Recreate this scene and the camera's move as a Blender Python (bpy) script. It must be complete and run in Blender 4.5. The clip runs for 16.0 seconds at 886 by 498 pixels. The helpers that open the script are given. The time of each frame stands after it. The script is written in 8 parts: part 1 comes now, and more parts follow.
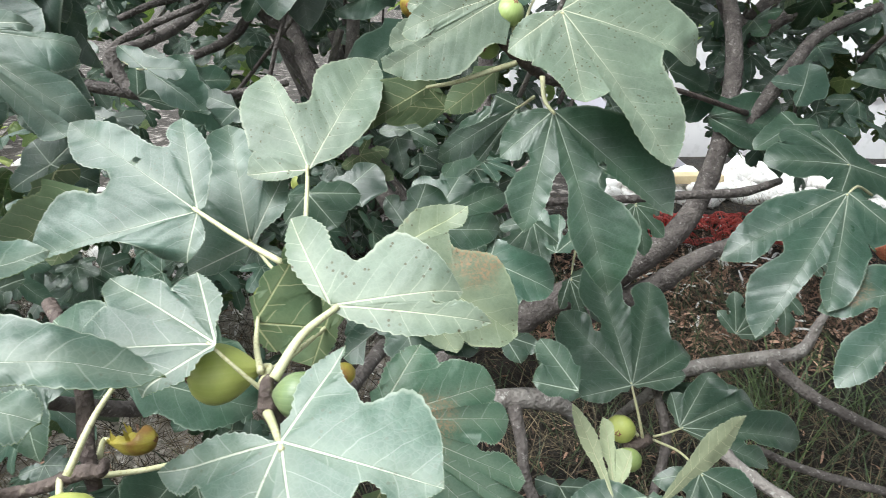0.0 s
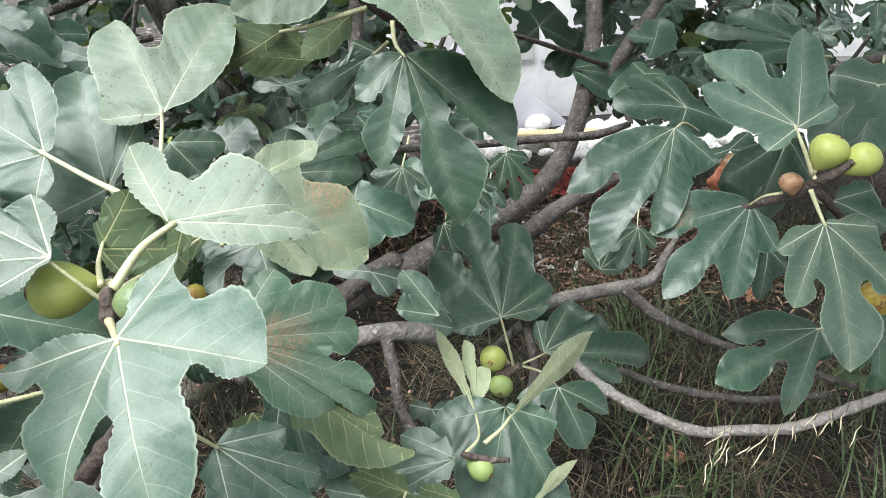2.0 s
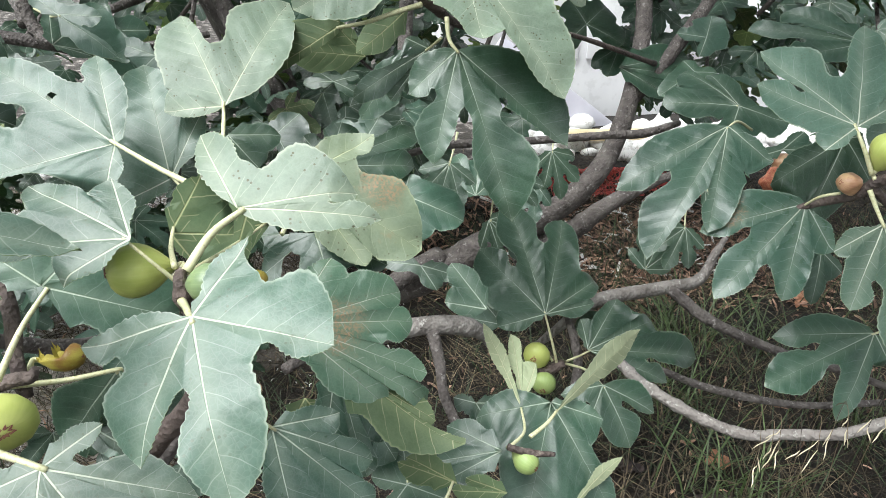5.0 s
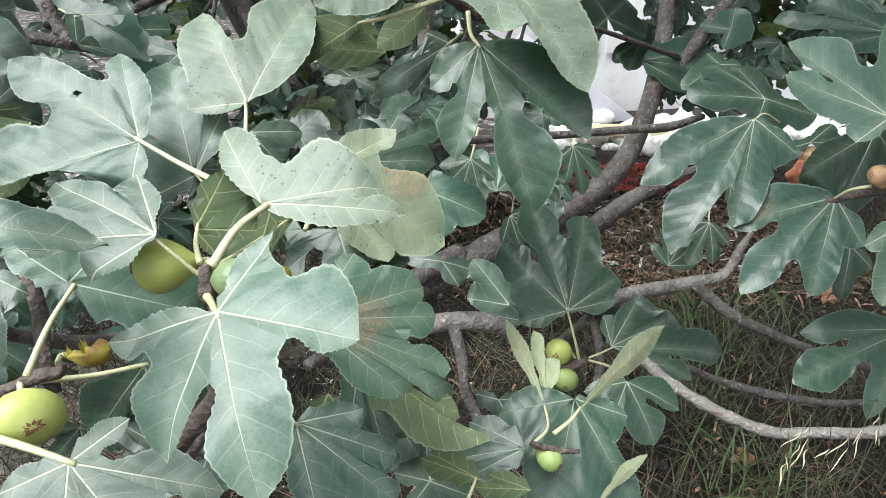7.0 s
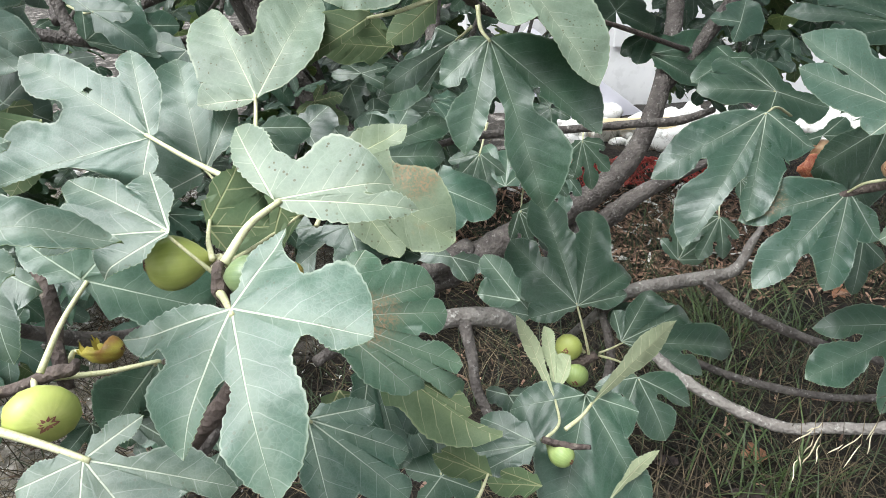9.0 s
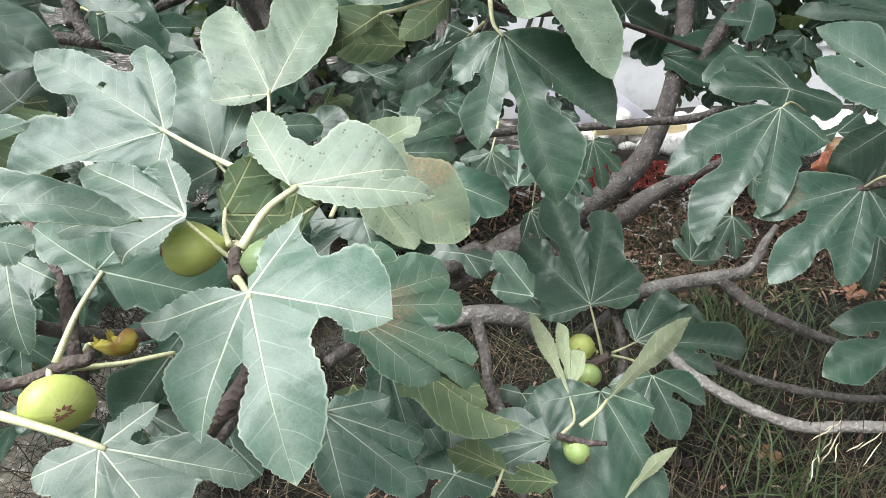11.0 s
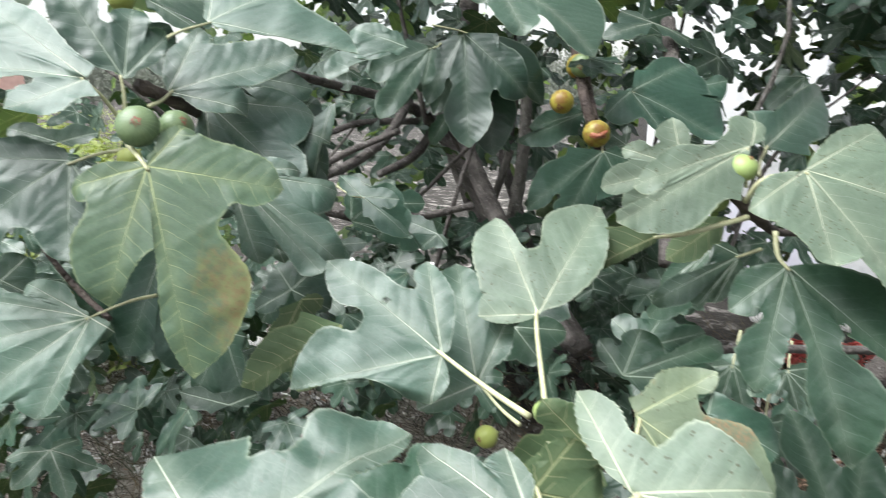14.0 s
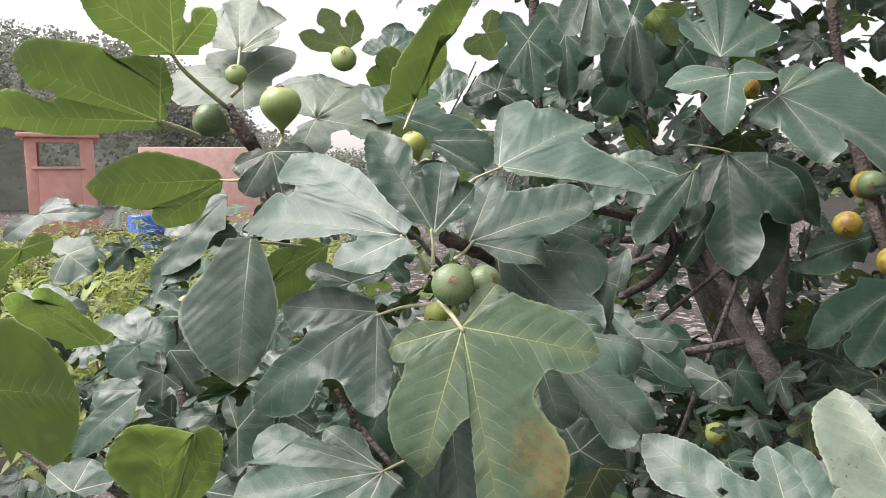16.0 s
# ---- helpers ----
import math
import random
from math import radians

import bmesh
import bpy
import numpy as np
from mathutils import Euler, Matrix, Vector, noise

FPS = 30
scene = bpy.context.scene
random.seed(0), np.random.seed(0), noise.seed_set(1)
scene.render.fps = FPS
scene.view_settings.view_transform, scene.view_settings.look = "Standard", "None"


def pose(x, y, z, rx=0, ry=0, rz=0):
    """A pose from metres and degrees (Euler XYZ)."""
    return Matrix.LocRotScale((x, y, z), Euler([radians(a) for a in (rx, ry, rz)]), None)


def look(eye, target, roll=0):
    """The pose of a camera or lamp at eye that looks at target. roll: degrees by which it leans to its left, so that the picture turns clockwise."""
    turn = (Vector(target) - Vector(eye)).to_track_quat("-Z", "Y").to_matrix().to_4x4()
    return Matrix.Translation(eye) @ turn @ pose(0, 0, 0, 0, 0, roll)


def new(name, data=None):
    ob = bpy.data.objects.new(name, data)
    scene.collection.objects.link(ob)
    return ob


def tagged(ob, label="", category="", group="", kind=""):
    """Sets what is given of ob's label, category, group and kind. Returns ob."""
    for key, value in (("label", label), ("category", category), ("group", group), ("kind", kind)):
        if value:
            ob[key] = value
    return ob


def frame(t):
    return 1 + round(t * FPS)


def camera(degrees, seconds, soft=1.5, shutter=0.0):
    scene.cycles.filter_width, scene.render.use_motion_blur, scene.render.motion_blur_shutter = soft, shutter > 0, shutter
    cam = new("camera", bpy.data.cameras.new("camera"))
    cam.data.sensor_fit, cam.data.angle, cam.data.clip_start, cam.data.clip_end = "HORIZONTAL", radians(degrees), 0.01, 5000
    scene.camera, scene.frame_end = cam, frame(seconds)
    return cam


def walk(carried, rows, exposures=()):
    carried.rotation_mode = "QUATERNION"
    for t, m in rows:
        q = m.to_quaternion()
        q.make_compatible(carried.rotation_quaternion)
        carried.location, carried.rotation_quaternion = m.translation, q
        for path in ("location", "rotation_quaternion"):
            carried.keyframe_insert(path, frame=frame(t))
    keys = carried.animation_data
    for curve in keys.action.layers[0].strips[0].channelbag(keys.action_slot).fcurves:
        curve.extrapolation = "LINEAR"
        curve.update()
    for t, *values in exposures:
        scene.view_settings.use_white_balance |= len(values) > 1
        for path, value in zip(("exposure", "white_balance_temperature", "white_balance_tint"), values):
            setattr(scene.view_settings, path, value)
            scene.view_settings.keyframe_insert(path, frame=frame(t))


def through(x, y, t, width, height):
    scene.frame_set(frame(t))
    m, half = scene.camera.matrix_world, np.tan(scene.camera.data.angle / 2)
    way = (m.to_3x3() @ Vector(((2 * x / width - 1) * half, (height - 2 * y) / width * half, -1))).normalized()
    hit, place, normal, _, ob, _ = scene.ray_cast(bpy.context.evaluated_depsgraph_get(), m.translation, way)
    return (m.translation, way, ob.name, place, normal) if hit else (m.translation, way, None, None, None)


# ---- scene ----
cam = camera(67.0, 16.0, 0.8, 0.25)
METRES, EYE, TILT, LEAN, TURN = 0.65, 1.20, -22.0, 0.0, 0.0
ROWS = [
    (0.0, 0.0, 0.0, 0.0, -0.0, 0.0, 0.0),
    (0.5, 0.0516, -0.0076, -0.0053, -2.9, -0.82, 0.24),
    (1.0, 0.0904, -0.0298, -0.0188, -5.84, -0.91, 1.77),
    (1.5, 0.1109, -0.0711, -0.0396, -7.82, -1.37, 2.81),
    (2.0, 0.0901, -0.0949, -0.0733, -8.11, -2.8, 2.49),
    (2.5, 0.0756, -0.1141, -0.0827, -8.14, -3.32, 2.39),
    (3.0, 0.0735, -0.1185, -0.0774, -7.7, -2.82, 2.08),
    (3.5, 0.068, -0.1154, -0.0865, -6.87, -3.1, 2.17),
    (4.0, 0.0606, -0.1133, -0.085, -5.83, -2.94, 1.99),
    (6.5, 0.0598, -0.1051, -0.0832, -4.07, -2.71, 1.43),
    (7.0, 0.0534, -0.1011, -0.0868, -3.28, -2.96, 1.77),
    (7.5, 0.0462, -0.0987, -0.0843, -3.17, -3.32, 1.89),
    (8.0, 0.0488, -0.0973, -0.0835, -3.14, -2.94, 2.25),
    (8.5, 0.0477, -0.0984, -0.0844, -2.99, -3.11, 2.22),
    (9.0, 0.0451, -0.0958, -0.0854, -2.74, -3.37, 1.99),
    (11.5, 0.0205, -0.0894, -0.1172, -1.52, -1.91, 2.41),
    (12.0, -0.0223, -0.0707, -0.0857, 0.41, -0.06, 1.76),
    (12.5, -0.0643, -0.029, -0.0422, 2.32, 1.0, 0.85),
    (13.0, -0.0911, -0.0286, 0.0053, 2.06, 1.9, -0.97),
    (13.5, -0.1208, -0.0494, 0.0493, 3.49, 5.38, -1.18),
    (14.0, -0.2228, -0.0478, 0.0928, 9.63, 7.7, -4.23),
    (14.5, -0.3513, -0.0201, 0.1512, 17.46, 11.12, -5.6),
    (15.0, -0.3987, -0.0428, 0.179, 19.65, 13.34, -6.15),
    (15.5, -0.4521, -0.0488, 0.2012, 22.23, 14.25, -7.09),
    (16.0, -0.4896, -0.0439, 0.2104, 24.81, 13.95, -8.69),
]
EXPOSURES = [(0.0, 0.99, 6500, 6.5), (13.5, 0.99, 6500, 7), (14.5, 1.05, 6500, 9), (16.0, 0.80, 6900, 18)]
SKY_STRENGTH, SUN_STRENGTH = 0.14, 3.5
walk(cam, [(t, pose(0, 0, EYE, TILT, LEAN, TURN) @ pose(METRES * x, METRES * y, METRES * z, 90 + pitch, roll, yaw)) for t, x, y, z, yaw, pitch, roll in ROWS],
     EXPOSURES)

# ---------------------------------------------------------------- world and light
world = bpy.data.worlds.new("overcast_sky")
scene.world = world
world.use_nodes = True
wn, wl = world.node_tree.nodes, world.node_tree.links
sky = wn.new("ShaderNodeTexSky")
sky.sky_type, sky.sun_disc = "NISHITA", False
sky.sun_elevation, sky.sun_rotation = radians(60), radians(236)
sky.dust_density, sky.air_density, sky.ozone_density = 2.0, 1.0, 0.6
grey = wn.new("ShaderNodeHueSaturation")
grey.inputs["Saturation"].default_value = 0.22
wl.new(sky.outputs["Color"], grey.inputs["Color"])
wl.new(grey.outputs["Color"], wn["Background"].inputs["Color"])
wn["Background"].inputs["Strength"].default_value = SKY_STRENGTH

sun = new("sun", bpy.data.lights.new("sun", "SUN"))
sun.data.energy, sun.data.angle, sun.data.color = SUN_STRENGTH, radians(46), (0.97, 0.98, 1.0)
sun.matrix_world = look((-3.0, -1.2, 7.0), (0, 0.8, 0.8))


# ---------------------------------------------------------------- materials
class Nodes:
    """A small helper to wire node materials."""

    def __init__(self, name, roughness=0.6):
        self.mat = bpy.data.materials.new(name)
        self.mat.use_nodes = True
        self.tree = self.mat.node_tree
        self.bsdf = self.tree.nodes["Principled BSDF"]
        self.out = self.tree.nodes["Material Output"]
        self.bsdf.inputs["Roughness"].default_value = roughness
        self.coord = self.tree.nodes.new("ShaderNodeTexCoord")
        turned = self.tree.nodes.new("ShaderNodeMapping")
        turned.inputs["Rotation"].default_value = (0.6, 0.45, 0.9)
        turned.inputs["Location"].default_value = (3.71, 1.23, 5.37)
        self.tree.links.new(self.coord.outputs["Object"], turned.inputs["Vector"])
        self.skew = turned.outputs["Vector"]

    def put(self, kind, **values):
        n = self.tree.nodes.new(kind)
        for k, v in values.items():
            n.inputs[k.replace("_", " ")].default_value = v
        return n

    def link(self, a, b):
        self.tree.links.new(a, b)

    def math(self, op, a, b=0.0, c=None, clamp=False):
        n = self.tree.nodes.new("ShaderNodeMath")
        n.operation, n.use_clamp = op, clamp
        for i, v in enumerate((a, b) if c is None else (a, b, c)):
            if isinstance(v, (int, float)):
                n.inputs[i].default_value = v
            else:
                self.link(v, n.inputs[i])
        return n.outputs[0]

    def ramp(self, value, lo, hi, to_lo=0.0, to_hi=1.0):
        n = self.tree.nodes.new("ShaderNodeMapRange")
        n.interpolation_type = "SMOOTHSTEP"
        self.link(value, n.inputs["Value"])
        for k, v in (("From Min", lo), ("From Max", hi), ("To Min", to_lo), ("To Max", to_hi)):
            if isinstance(v, (int, float)):
                n.inputs[k].default_value = v
            else:
                self.link(v, n.inputs[k])
        return n.outputs["Result"]

    def mix(self, fac, a, b, mode="MIX"):
        n = self.tree.nodes.new("ShaderNodeMix")
        n.data_type, n.blend_type = "RGBA", mode
        ins = [s for s in n.inputs if s.enabled]
        for s, v in zip(ins, (fac, a, b)):
            if isinstance(v, (int, float)):
                s.default_value = v
            elif isinstance(v, tuple):
                s.default_value = (*v, 1.0)
            else:
                self.link(v, s)
        return [o for o in n.outputs if o.enabled][0]

    def noise(self, scale, detail=4.0, rough=0.55, vector=None, which="Fac"):
        n = self.put("ShaderNodeTexNoise", Scale=scale, Detail=detail, Roughness=rough)
        self.link(vector if vector is not None else self.skew, n.inputs["Vector"])
        return n.outputs[which]

    def voronoi(self, scale, feature="F1", vector=None, which="Distance", randomness=1.0):
        n = self.put("ShaderNodeTexVoronoi", Scale=scale, Randomness=randomness)
        n.feature = feature
        self.link(vector if vector is not None else self.skew, n.inputs["Vector"])
        return n.outputs[which]

    def bump(self, height, strength, distance):
        n = self.put("ShaderNodeBump", Strength=strength, Distance=distance)
        self.link(height, n.inputs["Height"])
        self.link(n.outputs["Normal"], self.bsdf.inputs["Normal"])
        return n.outputs["Normal"]

    def colour(self, c):
        self.link(c, self.bsdf.inputs["Base Color"])

    def random(self):
        n = self.tree.nodes.new("ShaderNodeObjectInfo")
        return n.outputs["Random"]

    def island(self):
        n = self.tree.nodes.new("ShaderNodeNewGeometry")
        return n.outputs["Random Per Island"]


def leaf_material(name, dark, light, vein, speckle=0.0, yellow=0.0, brown=0.0, gloss=0.42, through=0.22, through_colour=(0.24, 0.38, 0.10), relief=1.0, ribs=0.75, scorch=None, through_vein=None, spread=0.5):
    """A fig leaf's surface: pale veins along each lobe, quilted relief, blotches, spots and yellowing."""
    m = Nodes(name, gloss)
    uv = m.tree.nodes.new("ShaderNodeUVMap")
    uv.uv_map = "vein"
    sep = m.tree.nodes.new("ShaderNodeSeparateXYZ")
    m.link(uv.outputs["UV"], sep.inputs["Vector"])
    along, across = sep.outputs["X"], m.math("ABSOLUTE", sep.outputs["Y"])
    wob = m.math("MULTIPLY", m.math("SUBTRACT", m.noise(17, 3), 0.5), 0.30)
    across_w = m.math("ADD", across, m.math("MULTIPLY", wob, 0.15))
    width = m.math("MAXIMUM", m.math("SUBTRACT", 0.0100, m.math("MULTIPLY", along, 0.0070)), 0.0013)
    main = m.ramp(m.math("DIVIDE", across, width), 0.6, 1.35, 1.0, 0.0)
    bow = m.math("ADD", m.math("MULTIPLY", m.math("MULTIPLY", across, across), 0.55), m.math("MULTIPLY", m.math("GREATER_THAN", sep.outputs["Y"], 0.0), 0.09))
    s = m.math("ADD", m.math("SUBTRACT", m.math("SUBTRACT", along, m.math("MULTIPLY", across, 0.62)), bow), m.math("MULTIPLY", wob, 0.7))
    saw = m.math("ABSOLUTE", m.math("SUBTRACT", m.math("FRACT", m.math("DIVIDE", s, 0.21)), 0.5))
    side = m.math("MULTIPLY", m.ramp(saw, 0.011 * max(1.0, 1.5 * ribs), 0.030 * max(1.0, 1.4 * ribs), 1.0, 0.0), m.ramp(across, 0.02, 0.46, 0.8, 0.04 + 0.3 * max(0.0, ribs - 0.75)))
    quilt = m.ramp(saw, 0.0, 0.5)
    net = m.voronoi(230, "DISTANCE_TO_EDGE")
    cross = m.voronoi(95, "DISTANCE_TO_EDGE")
    fine = m.math("MAXIMUM", m.ramp(net, 0.0, 0.1, 0.05, 0.0), m.ramp(cross, 0.0, 0.05, 0.06, 0.0))
    base = m.mix(m.ramp(m.noise(9, 4), 0.3, 0.7), dark, light)
    waxy = m.math("MULTIPLY", m.ramp(m.noise(15, 3, 0.5), 0.42, 0.68), 0.15)
    base = m.mix(waxy, base, tuple(1.9 * v for v in light))
    base = m.mix(m.ramp(m.noise(190, 3, 0.6), 0.40, 0.62, 0.22, 0.0), base, tuple(0.6 * v for v in dark))
    hue = m.put("ShaderNodeHueSaturation")
    rnd = m.math("FRACT", m.math("ADD", m.random(), m.island()))
    m.link(m.math("ADD", 0.484, m.math("MULTIPLY", rnd, 0.03)), hue.inputs["Hue"])
    m.link(m.math("ADD", 1.0 - 0.52 * spread, m.math("MULTIPLY", m.math("FRACT", m.math("MULTIPLY", rnd, 7.31)), spread)), hue.inputs["Value"])
    m.link(base, hue.inputs["Color"])
    c = m.mix(m.ramp(across, 0.0, 0.16, 0.12, 0.0), hue.outputs["Color"], vein)
    c = m.mix(m.ramp(quilt, 0.4, 1.0, 0.0, 0.12), c, dark)
    if yellow:
        place = m.tree.nodes.new("ShaderNodeSeparateXYZ")
        m.link(m.coord.outputs["Object"], place.inputs["Vector"])
        patch = m.math("MINIMUM", m.math("MULTIPLY", m.math("SUBTRACT", place.outputs["X"], 0.10), 14.0), m.math("MULTIPLY", m.math("SUBTRACT", place.outputs["Y"], 0.004), 22.0 * yellow))
        patch = m.math("ADD", patch, m.math("MULTIPLY", m.math("SUBTRACT", m.noise(42, 6, 0.7), 0.5), 2.4))
        c = m.mix(m.ramp(patch, 0.0, 0.9, 0.0, 0.72), c, m.mix(m.ramp(m.noise(110, 5, 0.7), 0.44, 0.58), (0.20, 0.205, 0.072), (0.23, 0.145, 0.06)))
    c = m.mix(m.math("MAXIMUM", fine, m.math("MULTIPLY", side, 0.75 * ribs)), c, vein)
    c = m.mix(m.math("MULTIPLY", main, m.ramp(along, 0.1, 1.5, 0.85, 0.5)), c, vein)
    rim_uv = m.tree.nodes.new("ShaderNodeUVMap")
    rim_uv.uv_map = "rim"
    rim_at = m.tree.nodes.new("ShaderNodeSeparateXYZ")
    m.link(rim_uv.outputs["UV"], rim_at.inputs["Vector"])
    c = m.mix(m.ramp(rim_at.outputs["X"], 0.93, 0.985, 0.0, 0.28), c, vein)
    if speckle:
        spots = m.ramp(m.voronoi(150), 0.15, 0.20, speckle, 0.0)
        few = m.ramp(m.noise(28, 2), 0.42, 0.58)
        c = m.mix(m.math("MULTIPLY", spots, few), c, (0.06, 0.045, 0.03))
    if brown:
        rust = m.math("ADD", m.noise(17, 5, 0.7), m.math("MULTIPLY", m.noise(160, 2), 0.12))
        c = m.mix(m.ramp(rust, 0.64, 0.74, 0.0, brown), c, (0.27, 0.13, 0.055))
    if scorch:
        at = m.tree.nodes.new("ShaderNodeVectorMath")
        at.operation = "DISTANCE"
        m.link(m.coord.outputs["Object"], at.inputs[0])
        at.inputs[1].default_value = (*scorch, 0.0)
        near = m.math("ADD", m.math("DIVIDE", at.outputs["Value"], 0.034), m.math("MULTIPLY", m.math("SUBTRACT", m.noise(60, 4), 0.5), 1.6))
        grain = m.ramp(m.noise(330, 3, 0.7), 0.42, 0.62, 0.0, 0.8)
        c = m.mix(m.math("MULTIPLY", m.ramp(near, 0.45, 1.15, 1.0, 0.0), grain), c, (0.33, 0.19, 0.11))
    m.colour(c)
    m.link(m.math("ADD", gloss - 0.08, m.math("MULTIPLY", m.noise(35, 4), 0.2)), m.bsdf.inputs["Roughness"])
    h = m.math("ADD", m.math("MULTIPLY", quilt, 0.17), m.math("MULTIPLY", m.noise(105, 4, 0.55), 0.19))
    h = m.math("ADD", m.math("SUBTRACT", h, m.math("MULTIPLY", main, 0.5)), m.math("ADD", m.math("MULTIPLY", m.ramp(net, 0.0, 0.25), 0.03), m.math("MULTIPLY", m.ramp(cross, 0.0, 0.3), 0.03)))
    normal = m.bump(h, 0.55 * relief, 0.0024)
    tr = m.tree.nodes.new("ShaderNodeBsdfTranslucent")
    m.link(m.mix(m.math("MAXIMUM", m.math("MULTIPLY", side, ribs), main), through_colour, through_vein or vein), tr.inputs["Color"])
    mixer = m.put("ShaderNodeMixShader", Fac=through)
    m.link(m.bsdf.outputs["BSDF"], mixer.inputs[1])
    m.link(tr.outputs["BSDF"], mixer.inputs[2])
    m.link(mixer.outputs["Shader"], m.out.inputs["Surface"])
    return m.mat


LEAF = leaf_material("fig_leaf_green", (0.051, 0.099, 0.074), (0.079, 0.137, 0.104), (0.58, 0.63, 0.50), speckle=0.4, gloss=0.38, ribs=0.34)
# green of dark glossy leaves; also puts the crown's shade into leaf colour
LEAF_DARK_SHADED = leaf_material("fig_leaf_dark_shaded", (0.021, 0.052, 0.035), (0.034, 0.076, 0.050), (0.36, 0.43, 0.33), gloss=0.32, ribs=0.4, through=0.14, spread=0.75)
LEAF_PUCKERED = leaf_material("fig_leaf_puckered", (0.026, 0.062, 0.043), (0.042, 0.090, 0.062), (0.42, 0.48, 0.38), gloss=0.30, ribs=0.45, through=0.14, relief=1.35, spread=0.3)
LEAF_SCARRED = leaf_material("fig_leaf_scarred", (0.030, 0.070, 0.048), (0.048, 0.100, 0.070), (0.44, 0.50, 0.40), gloss=0.28, ribs=0.45, relief=1.3, spread=0.2, scorch=(0.1, -0.08))
LEAF_SCABBED = leaf_material("fig_leaf_scabbed", (0.050, 0.115, 0.072), (0.078, 0.155, 0.102), (0.52, 0.58, 0.44), speckle=0.4, gloss=0.36, ribs=0.5, relief=1.3, spread=0.2, scorch=(0.045, 0.02))
LEAF_PALE = leaf_material("fig_leaf_pale_green", (0.120, 0.166, 0.122), (0.155, 0.205, 0.150), (0.60, 0.64, 0.47), speckle=1.0, gloss=0.46, ribs=0.42, spread=0.2)
LEAF_RUST = leaf_material("fig_leaf_rusty", (0.124, 0.166, 0.106), (0.156, 0.198, 0.128), (0.48, 0.53, 0.31), speckle=0.9, brown=0.25, gloss=0.5, ribs=0.42, spread=0.2, scorch=(0.083, 0.053))
LEAF_YELLOWING = leaf_material("fig_leaf_yellowing", (0.052, 0.092, 0.058), (0.074, 0.122, 0.076), (0.42, 0.48, 0.22), speckle=0.35, yellow=1.0, gloss=0.42)
UNDER = leaf_material("fig_leaf_underside", (0.088, 0.140, 0.070), (0.120, 0.178, 0.090), (0.46, 0.50, 0.26), gloss=0.62, through=0.34, through_colour=(0.19, 0.34, 0.09), relief=1.4, ribs=0.9)
# lighter, more translucent copies of LEAF and UNDER: backlit glow put into colour
LEAF_BACKLIT = leaf_material("fig_leaf_backlit", (0.070, 0.115, 0.060), (0.10, 0.16, 0.075), (0.42, 0.50, 0.24), through=0.7, through_colour=(0.38, 0.52, 0.20), through_vein=(0.62, 0.66, 0.36))
UNDER_BACKLIT = leaf_material("fig_leaf_backlit_underside", (0.11, 0.165, 0.075), (0.15, 0.205, 0.095), (0.62, 0.66, 0.36), gloss=0.6, through=0.82, through_colour=(0.53, 0.61, 0.34), through_vein=(0.80, 0.84, 0.50), relief=1.5, ribs=0.95)
UNDER_PALE = leaf_material("fig_leaf_felted_underside", (0.27, 0.31, 0.19), (0.34, 0.38, 0.24), (0.52, 0.54, 0.33), gloss=0.7, through=0.25, relief=1.2, ribs=0.8)


def plain_material(name, a, b, scale, rough=0.6, bump=0.3, depth=0.002, fine=None, isle=0.0, detail=5.0):
    m = Nodes(name, rough)
    c = m.mix(m.ramp(m.noise(scale, detail, 0.6), 0.32, 0.68), a, b)
    if fine:
        c = m.mix(m.ramp(m.noise(scale * 7, 3), 0.52, 0.66, 0.0, 0.7), c, fine)
    if isle:
        hue = m.put("ShaderNodeHueSaturation")
        rnd = m.math("FRACT", m.math("ADD", m.random(), m.island()))
        m.link(m.math("ADD", 1.0 - isle, m.math("MULTIPLY", rnd, 2 * isle)), hue.inputs["Value"])
        m.link(c, hue.inputs["Color"])
        c = hue.outputs["Color"]
    m.colour(c)
    m.bump(m.math("ADD", m.noise(scale * 3, 5), m.math("MULTIPLY", m.noise(scale * 14, 3), 0.4)), bump, depth)
    return m.mat


def bark_material(name, a, b, spot):
    m = Nodes(name, 0.75)
    c = m.mix(m.ramp(m.noise(26, 6, 0.65), 0.33, 0.67), a, b)
    lichen = m.ramp(m.noise(75, 4, 0.7), 0.58, 0.66, 0.0, 0.7)
    c = m.mix(lichen, c, spot)
    c = m.mix(m.ramp(m.voronoi(190), 0.0, 0.14, 0.7, 0.0), c, tuple(0.5 * v for v in a))
    m.colour(c)
    m.bump(m.math("ADD", m.noise(60, 6, 0.7), m.math("MULTIPLY", m.voronoi(150), 0.6)), 0.9, 0.006)
    return m.mat


BARK = bark_material("fig_bark", (0.066, 0.056, 0.052), (0.150, 0.132, 0.122), (0.32, 0.30, 0.285))
BARK_PALE = bark_material("fig_bark_weathered", (0.16, 0.142, 0.130), (0.26, 0.24, 0.222), (0.44, 0.43, 0.40))
SHOOT = bark_material("young_shoot", (0.062, 0.046, 0.042), (0.125, 0.095, 0.082), (0.22, 0.19, 0.15))
PETIOLE = plain_material("petiole", (0.46, 0.47, 0.28), (0.57, 0.56, 0.36), 45, 0.45, 0.15, 0.001, fine=(0.36, 0.33, 0.16))


